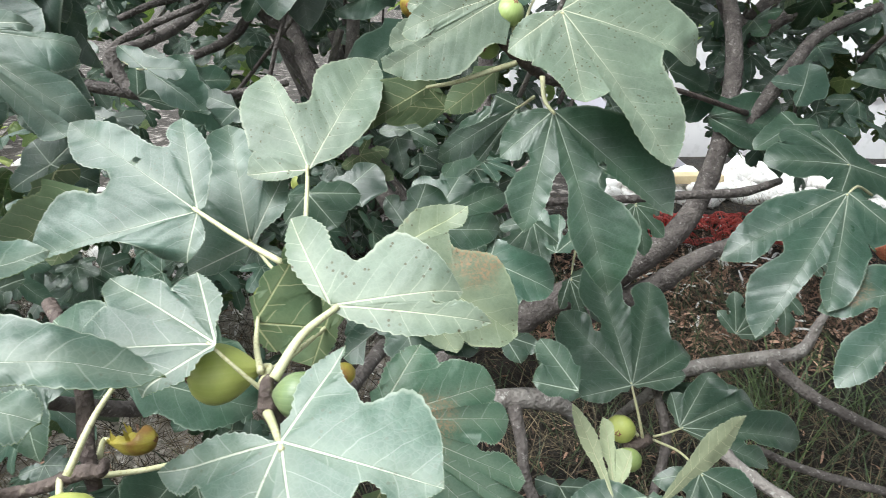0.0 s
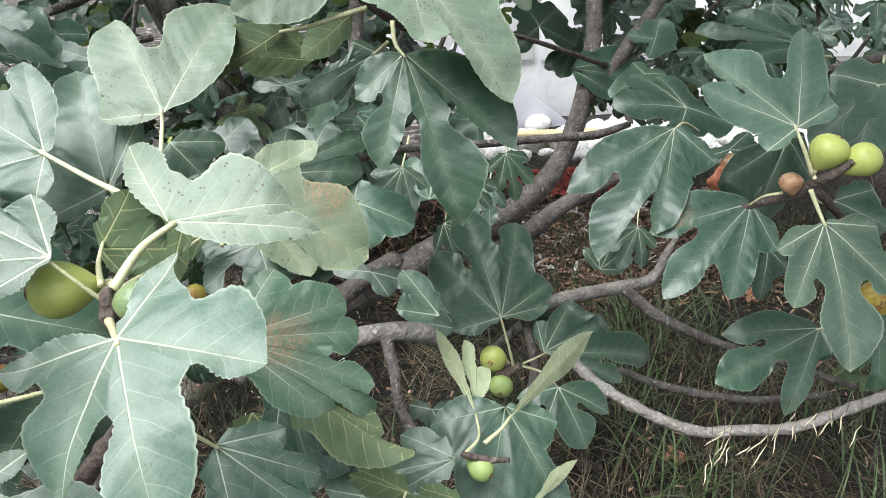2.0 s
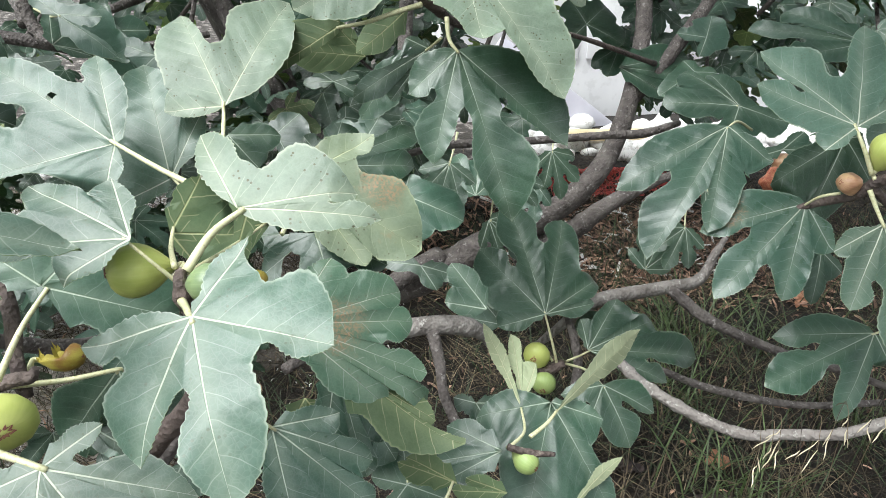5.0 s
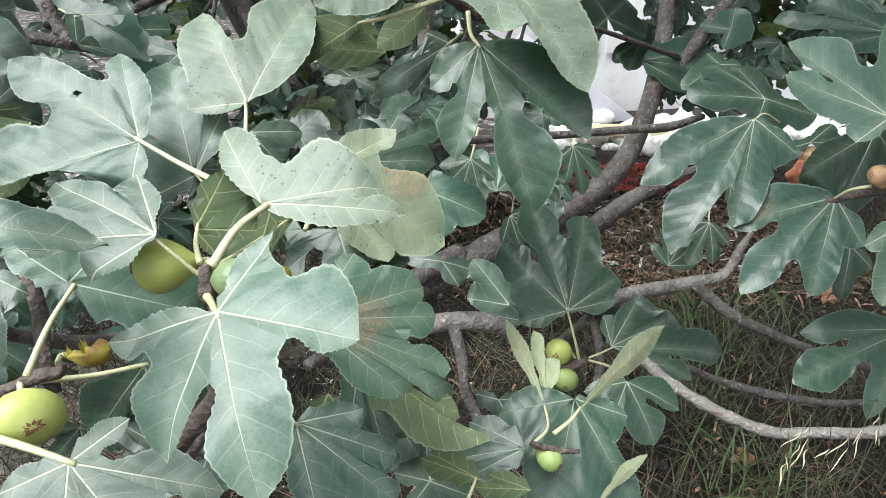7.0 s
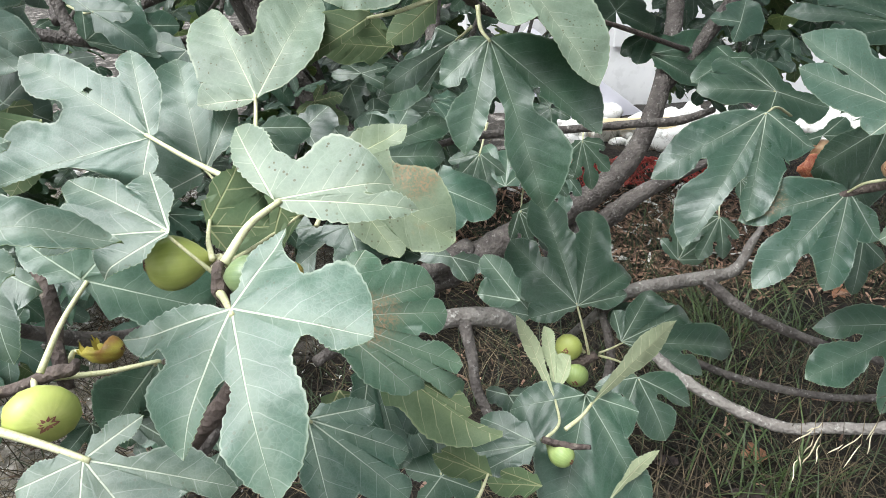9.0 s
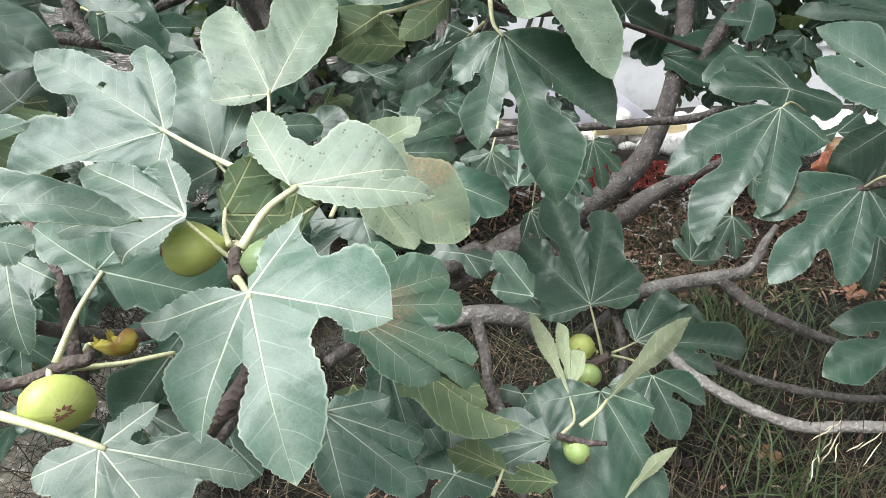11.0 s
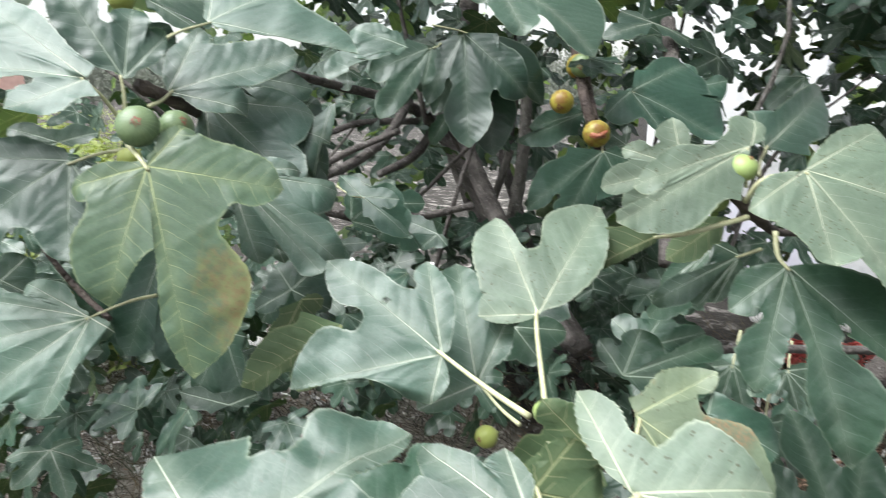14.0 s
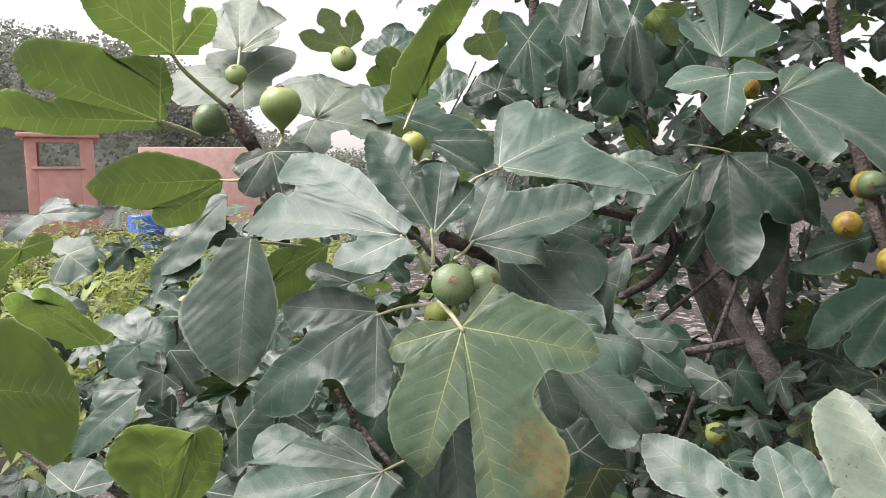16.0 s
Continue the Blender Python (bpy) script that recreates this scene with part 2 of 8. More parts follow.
def fig_material(name, a, b, stripe, blush=None):
    m = Nodes(name, 0.42)
    c = m.mix(m.ramp(m.noise(34, 4), 0.3, 0.7), a, b)
    uv = m.tree.nodes.new("ShaderNodeUVMap")
    uv.uv_map = "vein"
    sep = m.tree.nodes.new("ShaderNodeSeparateXYZ")
    m.link(uv.outputs["UV"], sep.inputs["Vector"])
    rib = m.math("ABSOLUTE", m.math("SUBTRACT", m.math("FRACT", m.math("MULTIPLY", sep.outputs["Y"], 22.0)), 0.5))
    c = m.mix(m.ramp(rib, 0.0, 0.2, 0.3, 0.0), c, stripe)
    if blush:
        c = m.mix(m.ramp(m.math("ADD", m.noise(40, 4), m.math("MULTIPLY", sep.outputs["X"], 0.25)), 0.62, 0.85, 0.0, 0.8), c, blush)
    c = m.mix(m.ramp(m.voronoi(330), 0.08, 0.16, 0.35, 0.0), c, (0.45, 0.48, 0.25))
    m.colour(c)
    m.bsdf.inputs["Subsurface Weight"].default_value = 0.08
    m.bsdf.inputs["Subsurface Radius"].default_value = (0.004, 0.005, 0.001)
    m.bump(m.math("ADD", m.math("MULTIPLY", rib, 0.6), m.noise(160, 3)), 0.25, 0.0012)
    return m.mat


FIG_RIPE = fig_material("fig_skin_yellow_green", (0.37, 0.43, 0.11), (0.46, 0.50, 0.15), (0.45, 0.50, 0.16))
FIG_GREEN = fig_material("fig_skin_green", (0.115, 0.175, 0.085), (0.165, 0.225, 0.105), (0.23, 0.29, 0.15))
FIG_LIGHT = fig_material("fig_skin_light_green", (0.26, 0.36, 0.12), (0.33, 0.42, 0.15), (0.40, 0.48, 0.22))
FIG_YELLOW = fig_material("fig_skin_overripe", (0.38, 0.32, 0.05), (0.42, 0.36, 0.07), (0.33, 0.22, 0.05), blush=(0.24, 0.10, 0.03))
FIG_BROWN = fig_material("fig_skin_rotting", (0.29, 0.15, 0.085), (0.42, 0.26, 0.15), (0.20, 0.08, 0.04), blush=(0.55, 0.38, 0.22))
FIG_FLESH = plain_material("fig_flesh", (0.30, 0.06, 0.04), (0.45, 0.16, 0.09), 120, 0.35, 0.6, 0.002, fine=(0.6, 0.4, 0.2))
FIG_EYE = plain_material("fig_eye", (0.20, 0.06, 0.05), (0.32, 0.15, 0.09), 200, 0.6, 0.4, 0.001, fine=(0.07, 0.03, 0.02))



def earth_material():
    m = Nodes("dry_earth", 0.95)
    place = m.tree.nodes.new("ShaderNodeSeparateXYZ")
    m.link(m.coord.outputs["Object"], place.inputs["Vector"])
    # nearly black: shade under the tree is put into the earth's colour
    shaded_soil = m.mix(m.ramp(m.noise(5, 8, 0.65), 0.35, 0.65), (0.008, 0.007, 0.006), (0.026, 0.020, 0.015))
    gravel = m.mix(m.ramp(m.voronoi(38), 0.1, 0.5), (0.60, 0.56, 0.51), (0.34, 0.31, 0.27))
    bare = m.tree.nodes.new("ShaderNodeVectorMath")
    bare.operation = "DISTANCE"
    m.link(m.coord.outputs["Object"], bare.inputs[0])
    bare.inputs[1].default_value = (-1.5, 2.1, 0.0)
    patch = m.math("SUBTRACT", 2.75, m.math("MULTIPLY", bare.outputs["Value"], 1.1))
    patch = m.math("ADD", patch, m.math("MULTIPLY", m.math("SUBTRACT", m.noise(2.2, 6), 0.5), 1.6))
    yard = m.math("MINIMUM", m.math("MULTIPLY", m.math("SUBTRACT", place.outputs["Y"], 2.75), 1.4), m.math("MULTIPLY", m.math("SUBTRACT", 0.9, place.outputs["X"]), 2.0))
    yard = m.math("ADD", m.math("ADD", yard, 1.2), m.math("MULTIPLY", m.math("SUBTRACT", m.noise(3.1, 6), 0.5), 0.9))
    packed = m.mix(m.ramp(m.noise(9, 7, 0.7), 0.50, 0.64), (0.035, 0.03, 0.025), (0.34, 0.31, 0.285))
    m.colour(m.mix(m.ramp(patch, 1.25, 1.6), m.mix(m.ramp(yard, 1.25, 1.6), shaded_soil, packed), gravel))
    m.bump(m.math("ADD", m.noise(22, 7, 0.7), m.math("MULTIPLY", m.voronoi(38), 0.7)), 0.9, 0.02)
    return m.mat


EARTH = earth_material()
# low tones of the straw carry the shade among the blades
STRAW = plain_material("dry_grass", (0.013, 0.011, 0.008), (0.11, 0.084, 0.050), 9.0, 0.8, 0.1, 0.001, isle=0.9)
GRASS = plain_material("green_grass", (0.024, 0.042, 0.016), (0.055, 0.082, 0.031), 6.0, 0.6, 0.1, 0.001, isle=0.45)
PALE_STRAW = plain_material("pale_straw", (0.12, 0.095, 0.058), (0.24, 0.195, 0.125), 7.0, 0.8, 0.1, 0.001, isle=0.5)
GRASS_FRESH = plain_material("fresh_grass", (0.04, 0.068, 0.022), (0.075, 0.11, 0.036), 6.0, 0.55, 0.1, 0.001, isle=0.4)
SEED = plain_material("seed_heads", (0.46, 0.40, 0.28), (0.56, 0.50, 0.36), 60, 0.8, 0.1, 0.001)
CHIPS = plain_material("wood_chips", (0.17, 0.095, 0.065), (0.44, 0.28, 0.205), 20, 0.9, 0.3, 0.003, isle=0.7)
DEADLEAF = plain_material("dead_leaf", (0.30, 0.135, 0.075), (0.38, 0.20, 0.12), 40, 0.7, 0.3, 0.002)
DARKLEAF = plain_material("rotten_leaf", (0.035, 0.026, 0.026), (0.07, 0.05, 0.045), 40, 0.7, 0.4, 0.003)
WHITEWALL = plain_material("white_painted_wall", (0.74, 0.74, 0.76), (0.82, 0.82, 0.83), 2.0, 0.7, 0.15, 0.003, fine=(0.66, 0.66, 0.67))
GREYPANEL = plain_material("grey_sheet_metal", (0.50, 0.49, 0.56), (0.58, 0.57, 0.64), 3.0, 0.45, 0.05, 0.002)
RUBBLE = plain_material("white_stone", (0.74, 0.73, 0.71), (0.86, 0.85, 0.83), 9.0, 0.85, 0.5, 0.008, fine=(0.45, 0.42, 0.38), isle=0.25)
REDMESH = plain_material("red_plastic_mesh", (0.50, 0.06, 0.055), (0.64, 0.11, 0.09), 14.0, 0.5, 0.2, 0.002)
YELLOWWOOD = plain_material("yellow_plank", (0.66, 0.52, 0.30), (0.76, 0.64, 0.42), 12.0, 0.6, 0.2, 0.002)
PINKBRICK = plain_material("pink_render", (0.60, 0.31, 0.27), (0.68, 0.38, 0.33), 2.5, 0.85, 0.2, 0.004)
BRICK = plain_material("red_brick", (0.58, 0.36, 0.31), (0.66, 0.44, 0.38), 5.0, 0.9, 0.2, 0.004, isle=0.3)
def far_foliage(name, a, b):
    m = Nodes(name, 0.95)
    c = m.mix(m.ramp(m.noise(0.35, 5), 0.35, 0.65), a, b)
    m.colour(c)
    tr = m.tree.nodes.new("ShaderNodeBsdfTranslucent")
    m.link(c, tr.inputs["Color"])
    mixer = m.put("ShaderNodeMixShader", Fac=0.5)
    m.link(m.bsdf.outputs["BSDF"], mixer.inputs[1])
    m.link(tr.outputs["BSDF"], mixer.inputs[2])
    m.link(mixer.outputs["Shader"], m.out.inputs["Surface"])
    return m.mat


# pale grey-green because the distance haze is put into this colour
HAZY_FARWOOD = far_foliage("hazed_hill_woods", (0.18, 0.20, 0.165), (0.27, 0.29, 0.24))
WEED = leaf_material("weed_leaf", (0.16, 0.23, 0.06), (0.28, 0.33, 0.10), (0.45, 0.48, 0.2), gloss=0.55, through=0.3, through_colour=(0.32, 0.40, 0.05))
BLUE = plain_material("blue_plastic", (0.02, 0.09, 0.40), (0.03, 0.13, 0.50), 10, 0.35, 0.05, 0.001)
RED = plain_material("red_plastic", (0.55, 0.02, 0.03), (0.62, 0.04, 0.05), 10, 0.35, 0.05, 0.001)
TWIGWOOD = bark_material("grey_twig", (0.30, 0.27, 0.24), (0.42, 0.39, 0.35), (0.55, 0.53, 0.5))


# ---------------------------------------------------------------- mesh helpers
def mesh_of(name, bm, mats):
    me = bpy.data.meshes.new(name)
    bm.to_mesh(me)
    bm.free()
    for m in mats if isinstance(mats, (list, tuple)) else (mats,):
        me.materials.append(m)
    for p in me.polygons:
        p.use_smooth = True
    return me


def part(name, bm, material, parent=None, label="", m=None):
    """Links a bmesh as one mesh object under a thing or a part."""
    ob = new(name, mesh_of(name, bm, material) if isinstance(bm, bmesh.types.BMesh) else bm)
    if parent is not None:
        ob.parent = parent
    if m is not None:
        ob.matrix_basis = m
    if label:
        ob["label"] = label
    return ob


def spline(points, steps):
    """A smooth line through the points."""
    p = [Vector(v) for v in points]
    if len(p) == 2:
        return [p[0].lerp(p[1], i / steps) for i in range(steps + 1)]
    p = [2 * p[0] - p[1], *p, 2 * p[-1] - p[-2]]
    out = []
    for i in range(1, len(p) - 2):
        a, b, c, d = p[i - 1:i + 3]
        for k in range(steps):
            t = k / steps
            out.append(0.5 * (2 * b + (c - a) * t + (2 * a - 5 * b + 4 * c - d) * t * t + (3 * b - a - 3 * c + d) * t ** 3))
    out.append(p[-2])
    return out


def tube(bm, points, radii, sides=8, steps=5, knots=0.0, seed=0, rough=0.0):
    """A round, tapering stem along a smooth line, with swollen nodes every so often."""
    line = spline(points, steps)
    n = len(line)
    rng = random.Random(seed)
    rings, frame_x = [], None
    length = 0.0
    for i, p in enumerate(line):
        if i:
            length += (p - line[i - 1]).length
        d = (line[min(i + 1, n - 1)] - line[max(i - 1, 0)]).normalized()
        if frame_x is None:
            frame_x = d.orthogonal().normalized()
        frame_x = (frame_x - d * frame_x.dot(d)).normalized()
        fy = d.cross(frame_x)
        f = i / (n - 1) * (len(radii) - 1)
        k = min(int(f), len(radii) - 2)
        r = radii[k] + (radii[k + 1] - radii[k]) * (f - k)
        if knots:
            r *= 1 + knots * max(0.0, math.sin(length * 2 * math.pi / 0.055 + seed)) ** 6
        ring = []
        for s in range(sides):
            a = 2 * math.pi * s / sides
            rr = r * (1 + rough * (rng.random() - 0.5))
            ring.append(bm.verts.new(p + frame_x * (rr * math.cos(a)) + fy * (rr * math.sin(a))))
        rings.append(ring)
    for a, b in zip(rings, rings[1:]):
        for s in range(sides):
            bm.faces.new((a[s], a[(s + 1) % sides], b[(s + 1) % sides], b[s]))
    bm.faces.new(rings[0][::-1])
    bm.faces.new(rings[-1])
    return bm


def box(bm, lo, hi, bevel=0.0):
    r = bmesh.ops.create_cube(bm, size=1.0)
    for v in r["verts"]:
        v.co = Vector([lo[i] + (v.co[i] + 0.5) * (hi[i] - lo[i]) for i in range(3)])
    if bevel:
        edges = list({e for v in r["verts"] for e in v.link_edges})
        bmesh.ops.bevel(bm, geom=edges, offset=bevel, segments=2, affect="EDGES", profile=0.5)
    return bm


def leaf_mesh(name, lobes, gaps, droop=0.12, fold=0.10, wave=0.012, seed=0, mats=(None, None), rows=(4, 11), cols=4, teeth=0.0008, side=0.0, twist=0.0, sway=0.0, hole=None):
    """A palmate leaf in its own plane: x along the middle lobe, z the upper side, the petiole's joint at the origin.
    lobes: (degrees, centimetres, and where known the half-widths of both sides as shares of the length) from one side round to the other;
    gaps: the notches between them; the last two of gaps are where the blade meets the joint on both sides.
    It has an upper and a lower skin and a finely toothed rim; sway lets each lobe hang and tilt in its own way;
    hole: a torn place, as degrees and centimetres from the joint and its radius in centimetres."""
    bm = bmesh.new()
    uv = bm.loops.layers.uv.new("vein")
    rim = bm.loops.layers.uv.new("rim")
    n1, n2 = rows
    size = max(l[1] for l in lobes) / 100
    off = Vector((seed * 3.17, seed * 1.31, 0))
    rng = random.Random(seed * 7 + 1)

    def polar(a, r):
        return Vector((math.cos(radians(a)), math.sin(radians(a)))) * (r / 100)

    def height(p, lat, share, out, dip, tilt):
        r = p.length / size
        q = Vector((p.x * 26, p.y * 26, 0)) + off
        h = -droop * size * r * r + fold * min(abs(lat), 0.22 * p.length * share) * (1.6 - 0.6 * r) + side * p.y * p.y / size + twist * p.x * p.y / size
        h += wave * min(1.2, size / 0.15) * noise.noise(q) * min(1.0, 0.25 + r)
        h += 0.5 * wave * min(1.2, size / 0.15) * noise.noise(q * 2.3) * share
        return h + out * out * (dip * size + tilt * lat)

    edge = [gaps[-2], *gaps[:-2], gaps[-1]]
    for i, (ang, length, *wide) in enumerate(lobes):
        axis = polar(ang, 100)
        perp = Vector((-axis.y, axis.x))
        for g in edge[i:i + 2]:
            if g in gaps[:-2]:
                length = max(length, 1.03 * g[1] * math.cos(radians(g[0] - ang)))
        for g in edge[i:i + 2]:
            if g in gaps[:-2]:
                length = max(length, 1.03 * g[1] * math.cos(radians(g[0] - ang)))
        for g in edge[i:i + 2]:
            if g in gaps[:-2]:
                length = max(length, 1.03 * g[1] * math.cos(radians(g[0] - ang)))
        tip = axis * (length / 100)
        L = length / 100
        dip, tilt = sway * rng.uniform(-0.10, 0.06), sway * rng.uniform(-0.5, 0.5)
        lines, starts = [], []
        for (ga, gr), sign in ((edge[i], -1), (edge[i + 1], 1)):
            g = polar(ga, gr)
            s0 = max(0.05 * L, min(g.dot(axis), 0.82 * L))
            starts.append(s0)
            perp_at = abs(g.dot(perp))
            other = i + sign
            near = [length] + ([max(lobes[other][1], gr)] if 0 <= other < len(lobes) else [])
            whole = min(1.0, max(0.0, (gr / min(near) - 0.72) / 0.16))
            slim = max(0.085 * L, 0.92 * perp_at + 0.02 * L)
            wedge = 0.93 * (s0 + 0.48 * (L - s0)) * perp_at / max(s0, 0.01 * L)
            slim = max(slim, min(0.20 * L, wedge))
            hw = min(0.62 * L, slim + (max(0.13 * L, 0.8 * perp_at) - slim) * whole)
            neck = max(0.05 * L, 0.80 * perp_at) * (1 - whole) + perp_at * whole
            if wide and wide[sign > 0]:
                hw = wide[sign > 0] * L
                neck = min(neck, 0.5 * (perp_at + hw)) if 0 <= other < len(lobes) else max(neck, 0.62 * hw)
            pts = [g, axis * (s0 + 0.14 * (L - s0)) + perp * (sign * neck), axis * (s0 + 0.48 * (L - s0)) + perp * (sign * hw), axis * (s0 + 0.82 * (L - s0)) + perp * (sign * hw * (0.58 + 0.1 * whole)), tip]
            outer = spline([(v.x, v.y, 0) for v in pts], 10)
            picked = []
            for k in range(n2 + 1):
                f = k / n2 * (len(outer) - 1)
                a = min(int(f), len(outer) - 2)
                picked.append(outer[a].lerp(outer[a + 1], f - a).to_2d())
            inside = 0 <= other < len(lobes) and g.dot(axis) > 0.1 * L
            for k in range(1, n2):
                p = picked[k]
                if inside:
                    most = 0.97 * p.dot(axis) * perp_at / g.dot(axis) + 0.0004
                    out = p.dot(perp) * sign
                    if out > most:
                        p = p - perp * (sign * (out - most))
                bite = (1.0, 0.25, -0.9)[k % 3] * (1.25 if noise.noise(Vector((k * 0.37, i * 5.1, seed))) > 0 else 0.55)
                if n2 < 12:
                    bite = 1 if k % 2 else -1
                picked[k] = p + perp * (sign * teeth * bite * min(1.0, 3.0 * k / n2, 6.0 * (n2 - k) / n2))
            lines.append([g * (k / n1) for k in range(n1)] + picked)
        skins = ([], [])
        right, left = lines
        start = max(starts)
        for k, (pr, pl) in enumerate(zip(right, left)):
            mid = axis * (0.5 * (pr.dot(axis) + pl.dot(axis)))
            rows_up, rows_dn = [], []
            for c in range(-cols, cols + 1):
                v = c / cols
                p = mid.lerp(pl if v > 0 else pr, abs(v))
                lat = p.dot(perp)
                z = height(p, lat, abs(v), max(0.0, (p.dot(axis) - start) / max(0.01, L - start)), dip, tilt)
                edged = (max(abs(v), (k - n1) / n2) if k > n1 else 0.0, 0.0)
                rows_up.append((bm.verts.new((p.x, p.y, z)), (p.dot(axis) * 10, lat * 10), edged))
                rows_dn.append((bm.verts.new((p.x, p.y, z - 0.0006)), (p.dot(axis) * 10, lat * 10), edged))
            skins[0].append(rows_up)
            skins[1].append(rows_dn)
        for s, rows_ in enumerate(skins):
            for a, b in zip(rows_, rows_[1:]):
                for c in range(2 * cols):
                    for tri in ((a[c], b[c], b[c + 1]), (a[c], b[c + 1], a[c + 1])):
                        tri = tri if s else tri[::-1]
                        f = bm.faces.new([q[0] for q in tri])
                        f.material_index = s
                        for loop, q in zip(f.loops, tri):
                            loop[uv].uv, loop[rim].uv = q[1], q[2]
    bmesh.ops.remove_doubles(bm, verts=bm.verts, dist=0.00012)
    bmesh.ops.dissolve_degenerate(bm, edges=bm.edges, dist=0.00005)
    if hole:
        at = polar(hole[0], hole[1])
        torn = [f for f in bm.faces if (f.calc_center_median().to_2d() - at).length < hole[2] / 100]
        bmesh.ops.delete(bm, geom=torn, context="FACES")
    bm.normal_update()
    for f in bm.faces:
        if (f.normal.z < 0) != (f.material_index == 1):
            f.normal_flip()
    return mesh_of(name, bm, mats)


TREE_BASE = Vector((0.55, 1.85, 0.0))
fig_tree = tagged(new("fig_tree"), "spreading fig tree with large lobed leaves and green figs", "fig tree")
fig_tree.location = TREE_BASE
leaf_count = 0


def basis(at, ahead, up):
    """A pose with x ahead and z up as nearly as can be, at a place of the world, seen from the tree's base."""
    x = Vector(ahead).normalized()
    z = (Vector(up) - x * Vector(up).dot(x)).normalized()
    y = z.cross(x)
    return Matrix.Translation(Vector(at) - TREE_BASE) @ Matrix((x, y, z)).transposed().to_4x4()


def fig_leaf(at, ahead, up, lobes, gaps, stem=(), mats=None, label="", droop=0.12, fold=0.10, wave=0.0035, side=0.0, stem_r=0.0022, twist=0.0, sway=1.0, hole=None):
    """One leaf of the tree with its petiole; the nearer ones have a finer rim."""
    global leaf_count
    leaf_count += 1
    pair = mats or (LEAF, UNDER)
    rows, cols = ((5, 48), 6) if at[1] < 1.1 and max(l[1] for l in lobes) > 7 else ((4, 22), 4)
    me = leaf_mesh("leaf", lobes, gaps, droop, fold, wave, leaf_count, pair, rows, cols, 0.0008, side, twist, sway, hole)
    m = basis(at, ahead, up)
    ob = part("leaf", me, None, fig_tree, label, m)
    if stem:
        bm = bmesh.new()
        inv = (Matrix.Translation(TREE_BASE) @ m).inverted()
        start = Vector((0.006, 0, 0.0004))
        pts = [start, *[inv @ Vector(p) for p in stem]]
        if len(pts) == 2:
            mid = pts[0].lerp(pts[1], 0.5)
            mid.z -= 0.08 * (pts[1] - pts[0]).length
            pts.insert(1, mid)
        tube(bm, pts, (stem_r * 0.75, stem_r, stem_r * 1.25), 8, 6)
        part("petiole", bm, PETIOLE, ob)
    return ob


def limb(name, points, radii, material, sides=12, knots=0.12, seed=1, label="", steps=8, rough=0.05):
    bm = bmesh.new()
    tube(bm, [Vector(p) - TREE_BASE for p in points], radii, sides, steps, knots, seed, rough)
    return part(name, bm, material, fig_tree, label)


